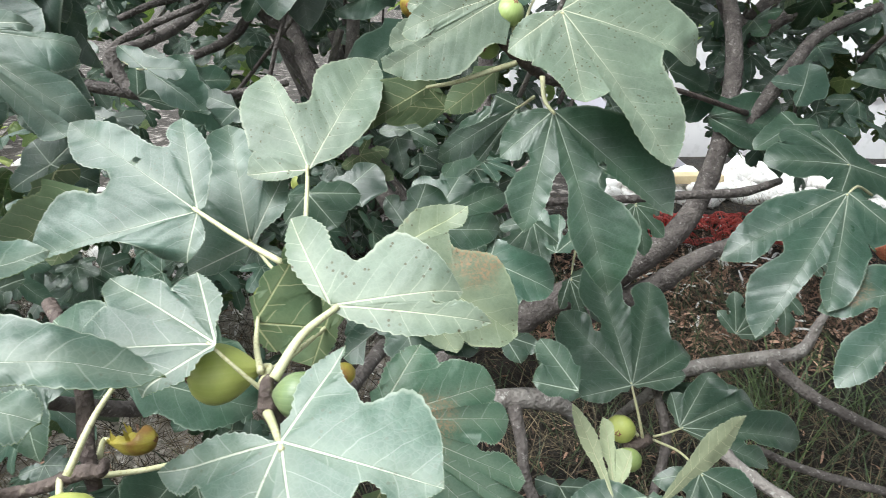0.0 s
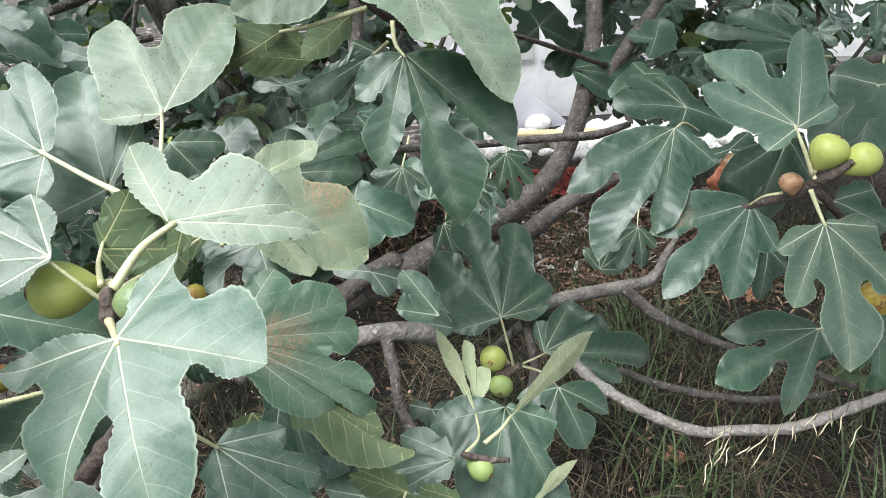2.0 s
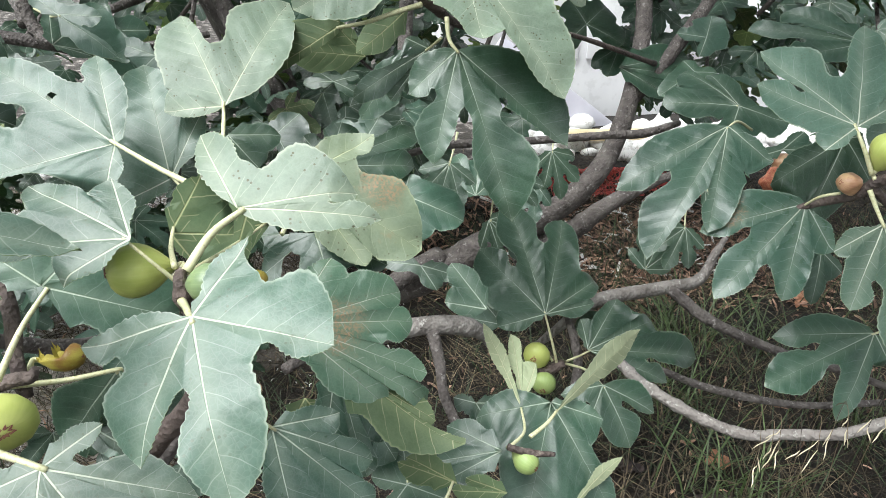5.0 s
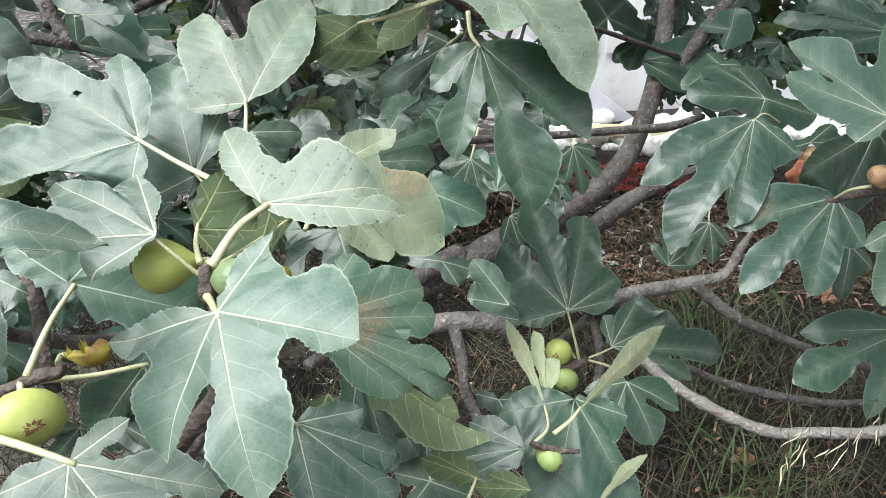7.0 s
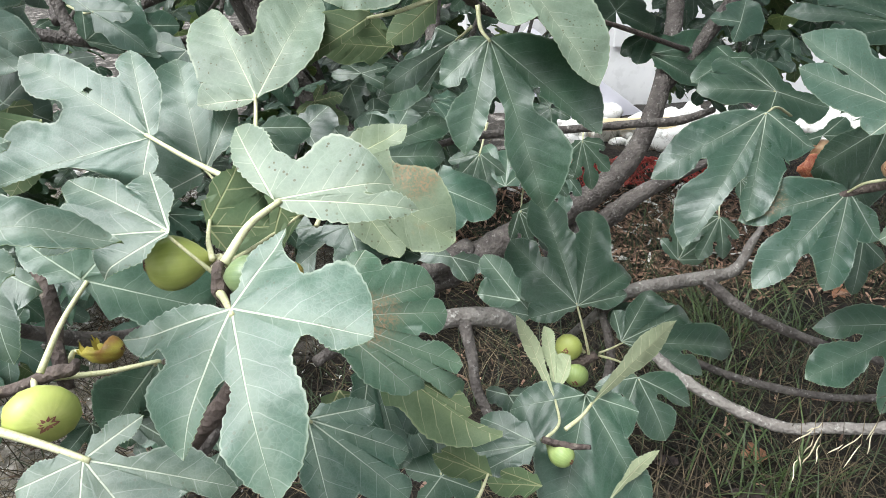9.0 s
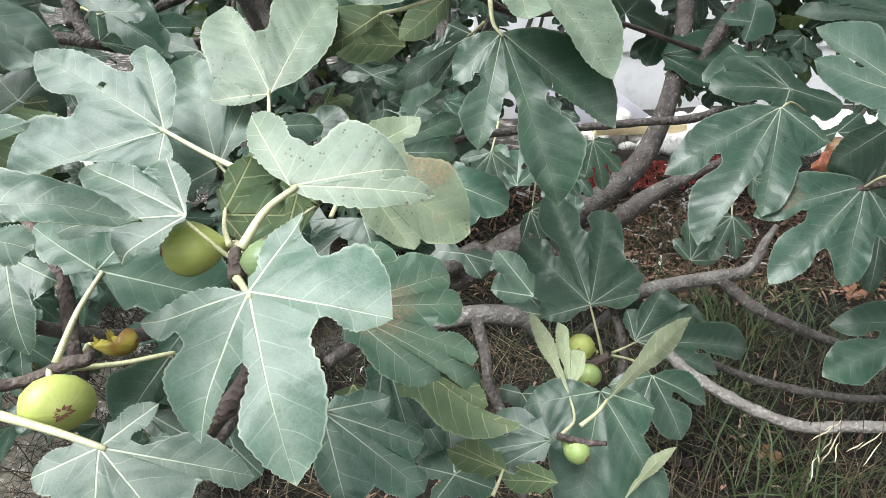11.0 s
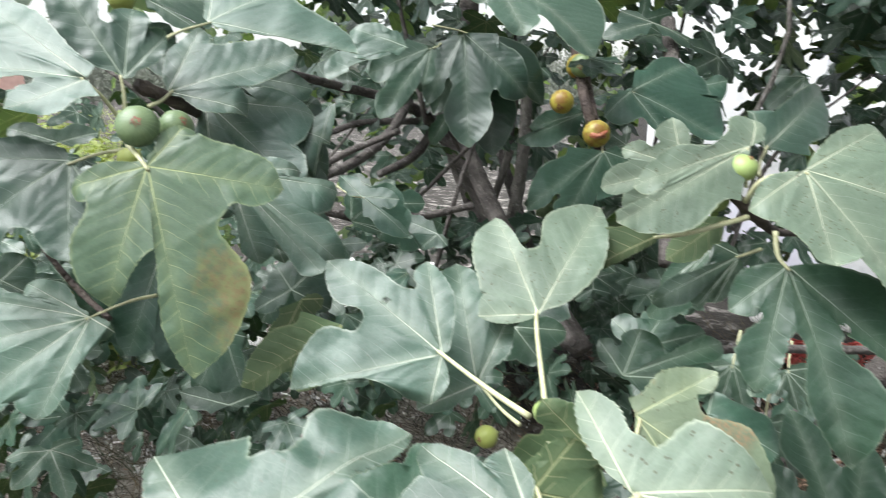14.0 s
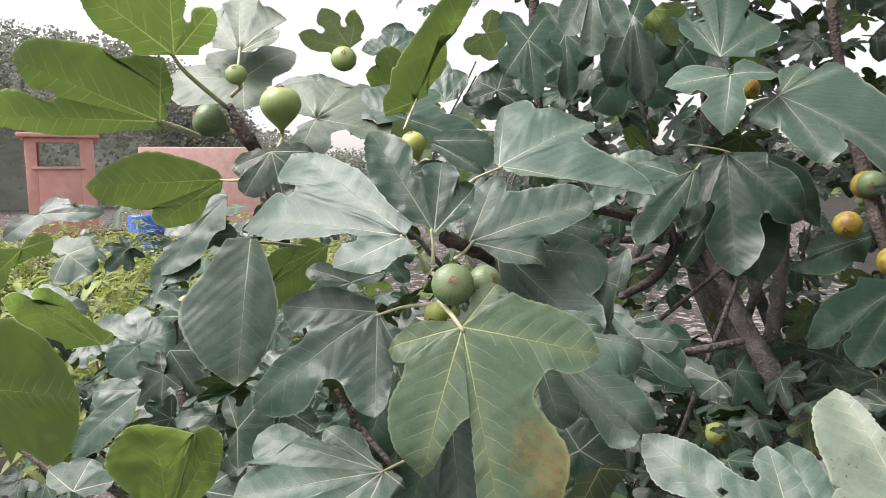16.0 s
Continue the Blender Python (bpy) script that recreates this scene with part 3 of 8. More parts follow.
def fig_fruit(at, axis, length, width, material, label="", eye=True, stalk=None, burst=False, dent=0.0, seed=0, neck=0.5, flat=1.0, bite=0.0):
    """A pear-shaped fig: axis points from the stalk to the eye, at is the middle."""
    rng = random.Random(seed + 5)
    bm = bmesh.new()
    uv = bm.loops.layers.uv.new("vein")
    sides, rows = 22, 16
    rings = []
    for k in range(rows + 1):
        f = k / rows
        x = length * (f - 0.5)
        round_part = math.sqrt(max(0.0, 1 - ((f - 0.62) / 0.38) ** 2)) if f > 0.62 else math.sin(math.pi / 2 * min(1, f / 0.62)) ** (0.75 + neck)
        r = 0.5 * width * max(round_part, 0.09 if f < 0.5 else 0.03)
        ring = []
        for s in range(sides):
            a = 2 * math.pi * s / sides
            rr = r * (1 + 0.012 * math.cos(a * 11) * min(1, 3 * f) + dent * noise.noise(Vector((math.cos(a), math.sin(a), f * 3)) * 1.2 + Vector((seed, 0, 0))))
            y, z = rr * math.cos(a), flat * rr * math.sin(a)
            if bite and z > 0 and 0.12 < f < 0.72:
                z *= 1 - bite * (0.8 + 0.5 * noise.noise(Vector((f * 14, a * 2, seed))))
            ring.append(bm.verts.new((x, y, z)))
        rings.append(ring)
    for k in range(rows):
        for s in range(sides):
            f = bm.faces.new((rings[k][s], rings[k + 1][s], rings[k + 1][(s + 1) % sides], rings[k][(s + 1) % sides]))
            for loop, (u, v) in zip(f.loops, ((k, s), (k + 1, s), (k + 1, s + 1), (k, s + 1))):
                loop[uv].uv = (u / rows, v / sides)
    bm.faces.new(rings[0])
    bm.faces.new(rings[-1][::-1])
    bmesh.ops.recalc_face_normals(bm, faces=bm.faces)
    up = (0.3, 0.2, 1) if abs(Vector(axis).normalized().z) < 0.9 else (1, 0, 0)
    m = basis(at, axis, up)
    ob = part("fig", bm, material, fig_tree, label, m)
    if eye:
        bm = bmesh.new()
        for s in range(9):
            a = 2 * math.pi * s / 9 + rng.random() * 0.4
            r = 0.0035 * (0.7 + 0.6 * rng.random()) * (width / 0.05)
            c = Vector((length * 0.5 - 0.0012, r * math.cos(a), r * math.sin(a)))
            d = Vector((0, math.cos(a), math.sin(a))) * r * 0.9
            e = Vector((0, -math.sin(a), math.cos(a))) * r * 0.45
            vs = [bm.verts.new(v) for v in (c - d, c + e + Vector((0.0016, 0, 0)), c + d + Vector((-0.0006, 0, 0)), c - e + Vector((0.0016, 0, 0)))]
            bm.faces.new(vs)
        part("eye", bm, FIG_EYE, ob, "reddish eye")
    if burst:
        bm = bmesh.new()
        bmesh.ops.create_uvsphere(bm, u_segments=16, v_segments=10, radius=0.5)
        for v in bm.verts:
            j = 1 + 0.7 * noise.noise(v.co * 6 + Vector((seed, 0, 0)))
            v.co = Vector((length * 0.38 + v.co.x * length * 0.36, (v.co.y * 0.52 + v.co.z * 0.14) * width * j, (v.co.z * 0.34 + 0.06 * math.sin(7 * v.co.y)) * width * j))
        part("flesh", bm, FIG_FLESH, ob, "split red flesh")
    if bite:
        bm = bmesh.new()
        for k in range(7):
            b = Vector((length * rng.uniform(-0.42, 0.1), width * rng.uniform(-0.35, 0.35), 0))
            d = Vector((rng.uniform(-0.5, 0.3), rng.uniform(-0.4, 0.2), 1)) * width * rng.uniform(0.2, 0.85)
            w = Vector((1, 0.4, 0)) * width * rng.uniform(0.02, 0.07)
            tear = [bm.verts.new(v) for v in (b - w, b + w, b + d * 0.6 + w * 0.7 + Vector((0, 0.002, 0)), b + d, b + d * 0.55 - w * 0.8)]
            bm.faces.new(tear)
        part("torn_skin", bm, material, ob, "ragged torn skin")
    if stalk is not None:
        bm = bmesh.new()
        end = (Matrix.Translation(TREE_BASE) @ m).inverted() @ Vector(stalk)
        tube(bm, [Vector((-length * 0.48, 0, 0)), Vector((-length * 0.6, 0, 0)), end], (0.0035, 0.003, 0.0032), 8, 4)
        part("stalk", bm, PETIOLE, ob)
    return ob


# ---------------------------------------------------------------- ground
def ground_height(x, y):
    h = 0.05 * noise.noise(Vector((x * 0.7, y * 0.7, 3.0))) + 0.018 * noise.noise(Vector((x * 4, y * 4, 1.0)))
    return h * min(1.0, 8.0 / (1.0 + abs(x) + abs(y)))


bm = bmesh.new()
steps_x = [-400, -120, -50, -25, -14, -9, -6] + [-5 + 0.16 * i for i in range(63)] + [6, 9, 14, 25, 50, 120, 400]
steps_y = [-400, -100, -40, -15, -6] + [-3 + 0.16 * i for i in range(56)] + [7, 9, 13, 20, 40, 90, 250, 600]
grid = [[bm.verts.new((x, y, ground_height(x, y))) for y in steps_y] for x in steps_x]
for a, b in zip(grid, grid[1:]):
    for k in range(len(steps_y) - 1):
        bm.faces.new((a[k], b[k], b[k + 1], a[k + 1]))
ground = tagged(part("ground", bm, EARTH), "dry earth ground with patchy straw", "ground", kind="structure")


def blades(name, count, area, length, width, material, label, seed, flat=0.5, category="grass", curl=0.6, clump=0.0):
    """Many thin bent blades in one mesh. flat: how much they lie down."""
    rng = random.Random(seed)
    verts, faces = [], []
    x0, x1, y0, y1 = area
    centres = [(rng.uniform(x0, x1), rng.uniform(y0, y1)) for _ in range(max(1, count // 25))]
    for _ in range(count):
        if clump:
            cx, cy = rng.choice(centres)
            x, y = cx + rng.gauss(0, clump), cy + rng.gauss(0, clump)
        else:
            x, y = rng.uniform(x0, x1), rng.uniform(y0, y1)
        z = ground_height(x, y)
        L = length * rng.uniform(0.5, 1.3)
        a = rng.uniform(0, 2 * math.pi)
        lean = min(1.5, max(0.05, flat * rng.uniform(0.6, 1.25)))
        w = width * rng.uniform(0.6, 1.3)
        px, py, pz = x, y, z + rng.uniform(0, 0.012)
        sx, sy = -math.sin(a) * w, math.cos(a) * w
        base = len(verts)
        n = 4
        for k in range(n + 1):
            f = k / n
            ww = 1 - f ** 2
            verts.append((px + sx * ww, py + sy * ww, pz))
            verts.append((px - sx * ww, py - sy * ww, pz + 0.0006))
            ang = lean + curl * f
            px += math.sin(ang) * math.cos(a) * L / n
            py += math.sin(ang) * math.sin(a) * L / n
            pz = max(pz + math.cos(ang) * L / n, z + 0.004)
            a += rng.uniform(-0.18, 0.18)
        for k in range(n):
            faces.append((base + 2 * k, base + 2 * k + 1, base + 2 * k + 3, base + 2 * k + 2))
    me = bpy.data.meshes.new(name)
    me.from_pydata(verts, [], faces)
    me.materials.append(material)
    return tagged(new(name, me), label, category, kind="stuff")


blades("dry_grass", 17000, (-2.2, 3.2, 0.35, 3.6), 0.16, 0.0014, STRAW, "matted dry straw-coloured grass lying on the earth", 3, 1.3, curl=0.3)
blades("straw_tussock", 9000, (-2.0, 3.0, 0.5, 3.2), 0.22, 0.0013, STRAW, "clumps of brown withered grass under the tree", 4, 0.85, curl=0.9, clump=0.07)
blades("green_grass", 1500, (0.4, 2.8, 0.4, 2.4), 0.24, 0.0018, GRASS, "thin green grass blades between dry straw", 5, 0.45, curl=1.0, clump=0.09)
blades("green_grass_sparse", 1500, (-2.4, 1.0, 0.6, 3.2), 0.14, 0.0018, GRASS, "sparse low green grass in dry earth", 6, 0.6, curl=0.8, clump=0.12)
blades("straw_on_gravel", 1500, (-1.9, -0.3, 1.0, 2.2), 0.10, 0.0014, PALE_STRAW, "loose pale straw on bare gravelly ground", 9, 1.35, curl=0.25, clump=0.09)
blades("pale_straw", 2000, (0.2, 2.4, 0.75, 2.7), 0.12, 0.0013, PALE_STRAW, "loose pale straw lying in patches", 7, 1.35, curl=0.25, clump=0.07)
blades("grass_tufts", 330, (0.7, 1.9, 0.75, 1.7), 0.30, 0.0022, GRASS_FRESH, "fresh green grass tufts under the low branch", 8, 0.5, curl=1.1, clump=0.045)


# ---------------------------------------------------------------- limbs and shoots
limb("trunk", [(-0.026, 1.678, 0.197), (0.18, 1.702, 0.271), (0.313, 1.703, 0.357), (0.494, 1.71, 0.437), (0.637, 1.723, 0.549), (0.716, 1.757, 0.678), (0.775, 1.833, 0.844), (0.824, 1.966, 1.013), (0.846, 2.176, 1.225)], (0.0439, 0.0456, 0.0416, 0.0379, 0.0324, 0.0273, 0.0241, 0.023, 0.0208), BARK, label="grey knotty main stem with lichen")
limb("limb", [(0.76, 1.8, 0.771), (0.851, 1.836, 0.857), (0.952, 1.885, 0.972), (1.062, 1.974, 1.055), (1.261, 2.053, 1.125)], (0.0241, 0.0209, 0.0192, 0.0165, 0.0135), BARK, seed=3)
limb("limb", [(0.004, 1.125, 0.787), (0.068, 1.132, 0.808), (0.166, 1.156, 0.822), (0.339, 1.199, 0.816), (0.486, 1.235, 0.814), (0.594, 1.271, 0.808), (0.691, 1.325, 0.815)], (0.0063, 0.0063, 0.0075, 0.0078, 0.008, 0.0095, 0.0073), BARK, seed=5)
limb("limb", [(0.417, 1.71, 0.313), (0.575, 1.688, 0.399), (0.676, 1.67, 0.49), (0.79, 1.688, 0.539), (0.904, 1.702, 0.581)], (0.0338, 0.0313, 0.0241, 0.016, 0.0096), BARK, seed=6)
limb("limb", [(0.014, 0.901, 0.55), (0.083, 0.908, 0.571), (0.163, 0.922, 0.562), (0.211, 0.937, 0.529), (0.244, 0.96, 0.464)], (0.0097, 0.0165, 0.0178, 0.0122, 0.0074), BARK_PALE, seed=57)
limb("limb", [(0.35, 1.169, 0.333), (0.415, 1.187, 0.378), (0.468, 1.186, 0.427), (0.525, 1.195, 0.452), (0.672, 1.215, 0.463), (0.748, 1.218, 0.478), (0.789, 1.242, 0.533), (0.815, 1.256, 0.566)], (0.0076, 0.0101, 0.015, 0.0162, 0.0152, 0.0127, 0.0089, 0.0051), BARK_PALE, label="crooked pale grey low limb", seed=7)
limb("limb", [(0.114, 0.902, 0.562), (0.123, 0.862, 0.525), (0.129, 0.829, 0.479), (0.157, 0.779, 0.424), (0.17, 0.727, 0.363), (0.167, 0.671, 0.313)], (0.0117, 0.0095, 0.0085, 0.0093, 0.0082, 0.0071), BARK, seed=8)
limb("limb", [(0.678, 1.214, 0.463), (0.738, 1.147, 0.422), (0.813, 1.088, 0.398), (0.895, 1.051, 0.375), (0.965, 0.993, 0.376), (1.082, 0.921, 0.354)], (0.0139, 0.0123, 0.0108, 0.0095, 0.008, 0.0066), BARK, seed=9)
limb("limb", [(0.489, 1.004, 0.421), (0.533, 0.945, 0.394), (0.605, 0.867, 0.378), (0.669, 0.81, 0.38), (0.723, 0.775, 0.406), (0.781, 0.732, 0.439), (0.869, 0.723, 0.475), (0.968, 0.723, 0.51), (1.111, 0.734, 0.548), (1.317, 0.763, 0.561)], (0.01, 0.0108, 0.0103, 0.0099, 0.0095, 0.0091, 0.0089, 0.008, 0.0071, 0.0064), BARK_PALE, label="bare weathered grey branch near the ground", seed=10, knots=0.25)
limb("limb", [(0.652, 1.135, 0.294), (0.739, 1.115, 0.261), (0.865, 1.095, 0.231), (0.99, 1.081, 0.215), (1.168, 1.073, 0.218)], (0.0076, 0.0089, 0.0089, 0.0076, 0.0076), BARK, seed=11)
limb("limb", [(0.42, 1.131, 0.447), (0.43, 1.09, 0.409), (0.434, 1.065, 0.355), (0.401, 1.01, 0.283)], (0.006, 0.0095, 0.0095, 0.0082), BARK, seed=12)
limb("limb", [(-0.106, 1.746, 0.566), (-0.227, 1.829, 0.728), (-0.327, 1.948, 0.851), (-0.415, 2.069, 0.981), (-0.502, 2.249, 1.117)], (0.0257, 0.0273, 0.0263, 0.0253, 0.023), BARK, seed=13)
limb("limb", [(-0.197, 2.086, 0.572), (-0.289, 2.211, 0.826), (-0.382, 2.419, 1.022)], (0.0186, 0.0186, 0.0175), BARK, seed=14)
limb("limb", [(-0.195, 1.184, 0.306), (-0.048, 1.392, 0.292), (0.075, 1.612, 0.303), (0.197, 1.705, 0.325)], (0.0127, 0.0201, 0.0289, 0.0334), BARK, seed=15)
limb("limb", [(-0.772, 1.48, 0.985), (-0.687, 1.47, 0.973), (-0.606, 1.47, 0.959), (-0.497, 1.508, 0.957), (-0.369, 1.619, 0.971)], (0.0135, 0.0135, 0.0123, 0.0101, 0.0081), BARK, seed=16)
limb("limb", [(-0.722, 1.488, 1.007), (-0.752, 1.564, 1.047), (-0.705, 1.637, 1.089), (-0.577, 1.712, 1.145)], (0.0098, 0.0089, 0.0092, 0.0081), BARK, seed=17)
limb("limb", [(-0.493, 0.641, 0.765), (-0.511, 0.761, 0.666), (-0.467, 0.882, 0.575), (-0.414, 1.063, 0.495), (-0.292, 1.233, 0.399)], (0.0068, 0.0104, 0.013, 0.0132, 0.0152), BARK, seed=18)
limb("shoot", [(-0.325, 0.496, 0.757), (-0.335, 0.514, 0.794), (-0.35, 0.552, 0.825), (-0.378, 0.592, 0.86), (-0.418, 0.637, 0.881)], (0.0069, 0.0075, 0.0083, 0.0079, 0.0076), SHOOT, seed=19)
limb("shoot", [(-0.445, 0.463, 0.769), (-0.371, 0.482, 0.77), (-0.331, 0.487, 0.784), (-0.306, 0.479, 0.793), (-0.306, 0.491, 0.794)], (0.0054, 0.0061, 0.0072, 0.0066, 0.0039), SHOOT, seed=20)
limb("shoot", [(-0.224, 0.436, 0.687), (-0.179, 0.429, 0.747), (-0.137, 0.42, 0.804), (-0.113, 0.409, 0.852), (-0.117, 0.401, 0.894), (-0.124, 0.4, 0.915), (-0.125, 0.403, 0.932), (-0.122, 0.406, 0.939)], (0.0089, 0.009, 0.0086, 0.0077, 0.0069, 0.0063, 0.0054, 0.0031), SHOOT, label="purplish young shoot with ring scars", seed=21, knots=0.3)
limb("limb", [(-0.205, 0.445, 0.685), (-0.175, 0.483, 0.722), (-0.151, 0.529, 0.752), (-0.124, 0.663, 0.734), (-0.092, 0.909, 0.671)], (0.0085, 0.0093, 0.0091, 0.0093, 0.0111), BARK, seed=22)
limb("shoot", [(0.198, 0.632, 0.54), (0.229, 0.627, 0.531), (0.264, 0.624, 0.529)], (0.0047, 0.0054, 0.0031), SHOOT, seed=23)
limb("shoot", [(0.351, 1.069, 0.356), (0.375, 1.068, 0.356), (0.405, 1.072, 0.368)], (0.0095, 0.0106, 0.0095), SHOOT, seed=24)
limb("shoot", [(0.679, 0.87, 0.783), (0.723, 0.851, 0.805), (0.744, 0.805, 0.833), (0.75, 0.783, 0.859), (0.758, 0.758, 0.88), (0.773, 0.745, 0.905)], (0.0046, 0.0064, 0.007, 0.0084, 0.0074, 0.004), SHOOT, seed=25)
limb("shoot", [(0.75, 0.781, 0.855), (0.888, 0.821, 0.748), (1.039, 0.849, 0.618), (1.246, 0.87, 0.493)], (0.0059, 0.0074, 0.0091, 0.011), SHOOT, seed=26)
limb("limb", [(1.108, 1.314, 0.924), (1.184, 1.31, 0.942), (1.273, 1.306, 0.963), (1.413, 1.306, 1.008)], (0.0101, 0.0101, 0.0101, 0.0114), BARK, seed=27)
limb("shoot", [(0.018, 0.932, 1.146), (0.06, 0.953, 1.136), (0.095, 0.957, 1.108), (0.125, 0.983, 1.083), (0.199, 1.091, 1.043), (0.428, 1.407, 1), (0.817, 1.81, 0.864)], (0.0039, 0.0072, 0.0081, 0.0075, 0.0056, 0.0047, 0.0076), SHOOT, seed=28, knots=0.25)
limb("limb", [(-0.915, 1.722, 1.297), (-0.821, 1.925, 1.257), (-0.686, 2.128, 1.207), (-0.584, 2.217, 1.133), (-0.489, 2.186, 1.008), (-0.394, 2.15, 0.866), (-0.217, 2.001, 0.678), (-0.073, 1.856, 0.51)], (0.01, 0.0128, 0.016, 0.0223, 0.0279, 0.0297, 0.0319, 0.0338), BARK, seed=29)
limb("limb", [(-0.699, 1.454, 1.054), (-0.682, 1.669, 1.069), (-0.658, 1.894, 1.118), (-0.65, 2.13, 1.207)], (0.0101, 0.0129, 0.0144, 0.0142), BARK, seed=30)
limb("limb", [(-0.908, 1.976, 1.096), (-0.791, 2.049, 1.142), (-0.614, 2.115, 1.147)], (0.0084, 0.0104, 0.0106), BARK, seed=31)
limb("limb", [(-0.699, 1.456, 1.06), (-0.673, 1.439, 0.999), (-0.635, 1.435, 0.974), (-0.564, 1.536, 0.95)], (0.0114, 0.0139, 0.0139, 0.0122), BARK, seed=32)
limb("limb", [(-0.389, 2.255, 0.867), (-0.362, 2.285, 0.96), (-0.338, 2.311, 1.044)], (0.0136, 0.0136, 0.0136), BARK_PALE, seed=33)
limb("limb", [(-0.075, 1.821, 1.167), (-0.107, 1.875, 1.283), (-0.133, 1.961, 1.404), (-0.185, 2.057, 1.562)], (0.009, 0.0122, 0.0125, 0.0128), SHOOT, seed=34)
limb("limb", [(0.091, 1.553, 0.863), (0.106, 1.705, 1.018), (0.129, 1.864, 1.194), (0.113, 2.04, 1.438)], (0.0162, 0.0187, 0.0198, 0.0192), BARK, seed=35)
limb("limb", [(0.945, 2.184, 1.039), (0.891, 2.199, 1.099), (0.845, 2.231, 1.218), (0.816, 2.27, 1.354)], (0.0301, 0.0266, 0.023, 0.0213), BARK, seed=36)
limb("limb", [(0.962, 2.198, 1.082), (1.066, 2.235, 1.183), (1.167, 2.272, 1.285), (1.363, 2.336, 1.454)], (0.0266, 0.023, 0.0213, 0.0177), BARK, seed=37)
limb("limb", [(0.935, 2.159, 1.024), (1.085, 2.211, 1.098), (1.226, 2.236, 1.149), (1.437, 2.269, 1.216)], (0.0281, 0.0213, 0.0195, 0.016), BARK, seed=38)
limb("limb", [(-0.209, 2.327, 0.417), (-0.362, 2.336, 0.669), (-0.47, 2.363, 0.877), (-0.535, 2.355, 1.081), (-0.531, 2.441, 1.32), (-0.518, 2.534, 1.59), (-0.548, 2.604, 1.832), (-0.578, 2.674, 2.085)], (0.0461, 0.0454, 0.0446, 0.0409, 0.038, 0.035, 0.0298, 0.0243), BARK, seed=39)
limb("limb", [(-0.696, 1.93, 0.999), (-0.627, 2.08, 1.039), (-0.582, 2.225, 1.129), (-0.548, 2.367, 1.247)], (0.0112, 0.0152, 0.016, 0.0167), BARK, seed=40)
limb("limb", [(-0.323, 2.2, 0.782), (-0.298, 2.232, 0.949), (-0.289, 2.316, 1.146), (-0.303, 2.389, 1.353)], (0.022, 0.022, 0.0208, 0.0177), BARK_PALE, seed=41)
limb("limb", [(-0.92, 1.876, 1.498), (-0.935, 1.887, 1.649), (-0.945, 1.9, 1.809), (-0.943, 1.922, 1.984)], (0.0112, 0.0144, 0.0144, 0.0128), SHOOT, seed=42)
limb("limb", [(-0.21, 1.92, 1.75), (-0.18, 1.913, 1.562), (-0.13, 1.854, 1.32), (-0.098, 1.799, 1.194), (-0.048, 1.809, 1.067)], (0.0108, 0.0122, 0.0131, 0.0127, 0.0127), SHOOT, seed=43)
limb("shoot", [(-0.706, 0.812, 1.262), (-0.691, 0.861, 1.243), (-0.685, 0.928, 1.218)], (0.0089, 0.0093, 0.0066), SHOOT, seed=44, knots=0.25)
limb("shoot", [(-1.053, 0.797, 1.454), (-1.036, 0.801, 1.42), (-1.029, 0.823, 1.387), (-1.068, 0.89, 1.354), (-1.171, 1.049, 1.231), (-1.225, 1.212, 0.936)], (0.0042, 0.0093, 0.0103, 0.0102, 0.011, 0.0114), SHOOT, seed=45, knots=0.25)
limb("limb", [(-1.959, 0.942, 0.76), (-1.764, 0.922, 0.725), (-1.58, 0.898, 0.7), (-1.349, 0.893, 0.645)], (0.0162, 0.0165, 0.0165, 0.0154), BARK, seed=46)
limb("limb", [(-1.712, 1.259, 0.993), (-1.705, 1.247, 0.86), (-1.645, 1.211, 0.774), (-1.519, 1.143, 0.618)], (0.0074, 0.0103, 0.0115, 0.0108), SHOOT, seed=47)
limb("shoot", [(-0.895, 0.825, 1.028), (-0.859, 0.836, 0.968), (-0.787, 0.811, 0.93)], (0.0034, 0.0051, 0.004), SHOOT, seed=48)

# ---------------------------------------------------------------- leaves round the near shoot
fig_leaf((-0.085, 0.453, 0.971), (0.98, -0.22, -0.04), (-0.12, -0.7, 0.7),
         [(4.3, 12.1, 0.158, 0), (17.5, 10.0, 0, 0.527), (128.7, 9.5, 0.242, 0.155)],
         [(11.7, 7.6), (90.6, 4.4), (-50.8, 0.6), (150.0, 0.9)],
         stem=[(-0.103, 0.431, 0.958), (-0.12, 0.405, 0.937)], mats=(LEAF_PALE, UNDER), label="pale speckled lobed leaf", stem_r=0.0034, droop=0.08)
fig_leaf((-0.059, 0.672, 0.924), (0.81, -0.35, -0.47), (0.06, -0.74, 0.67),
         [(-19.8, 11.3), (4.6, 16.5, 0, 0.375), (69.0, 10.4, 0, 0.268)],
         [(-12.8, 12.8), (57.9, 7.0), (-59.8, 1.7), (149.7, 1.9)],
         stem=[(-0.073, 0.59, 0.888)], mats=(LEAF_RUST, UNDER), label="pale leaf with rusty spots")
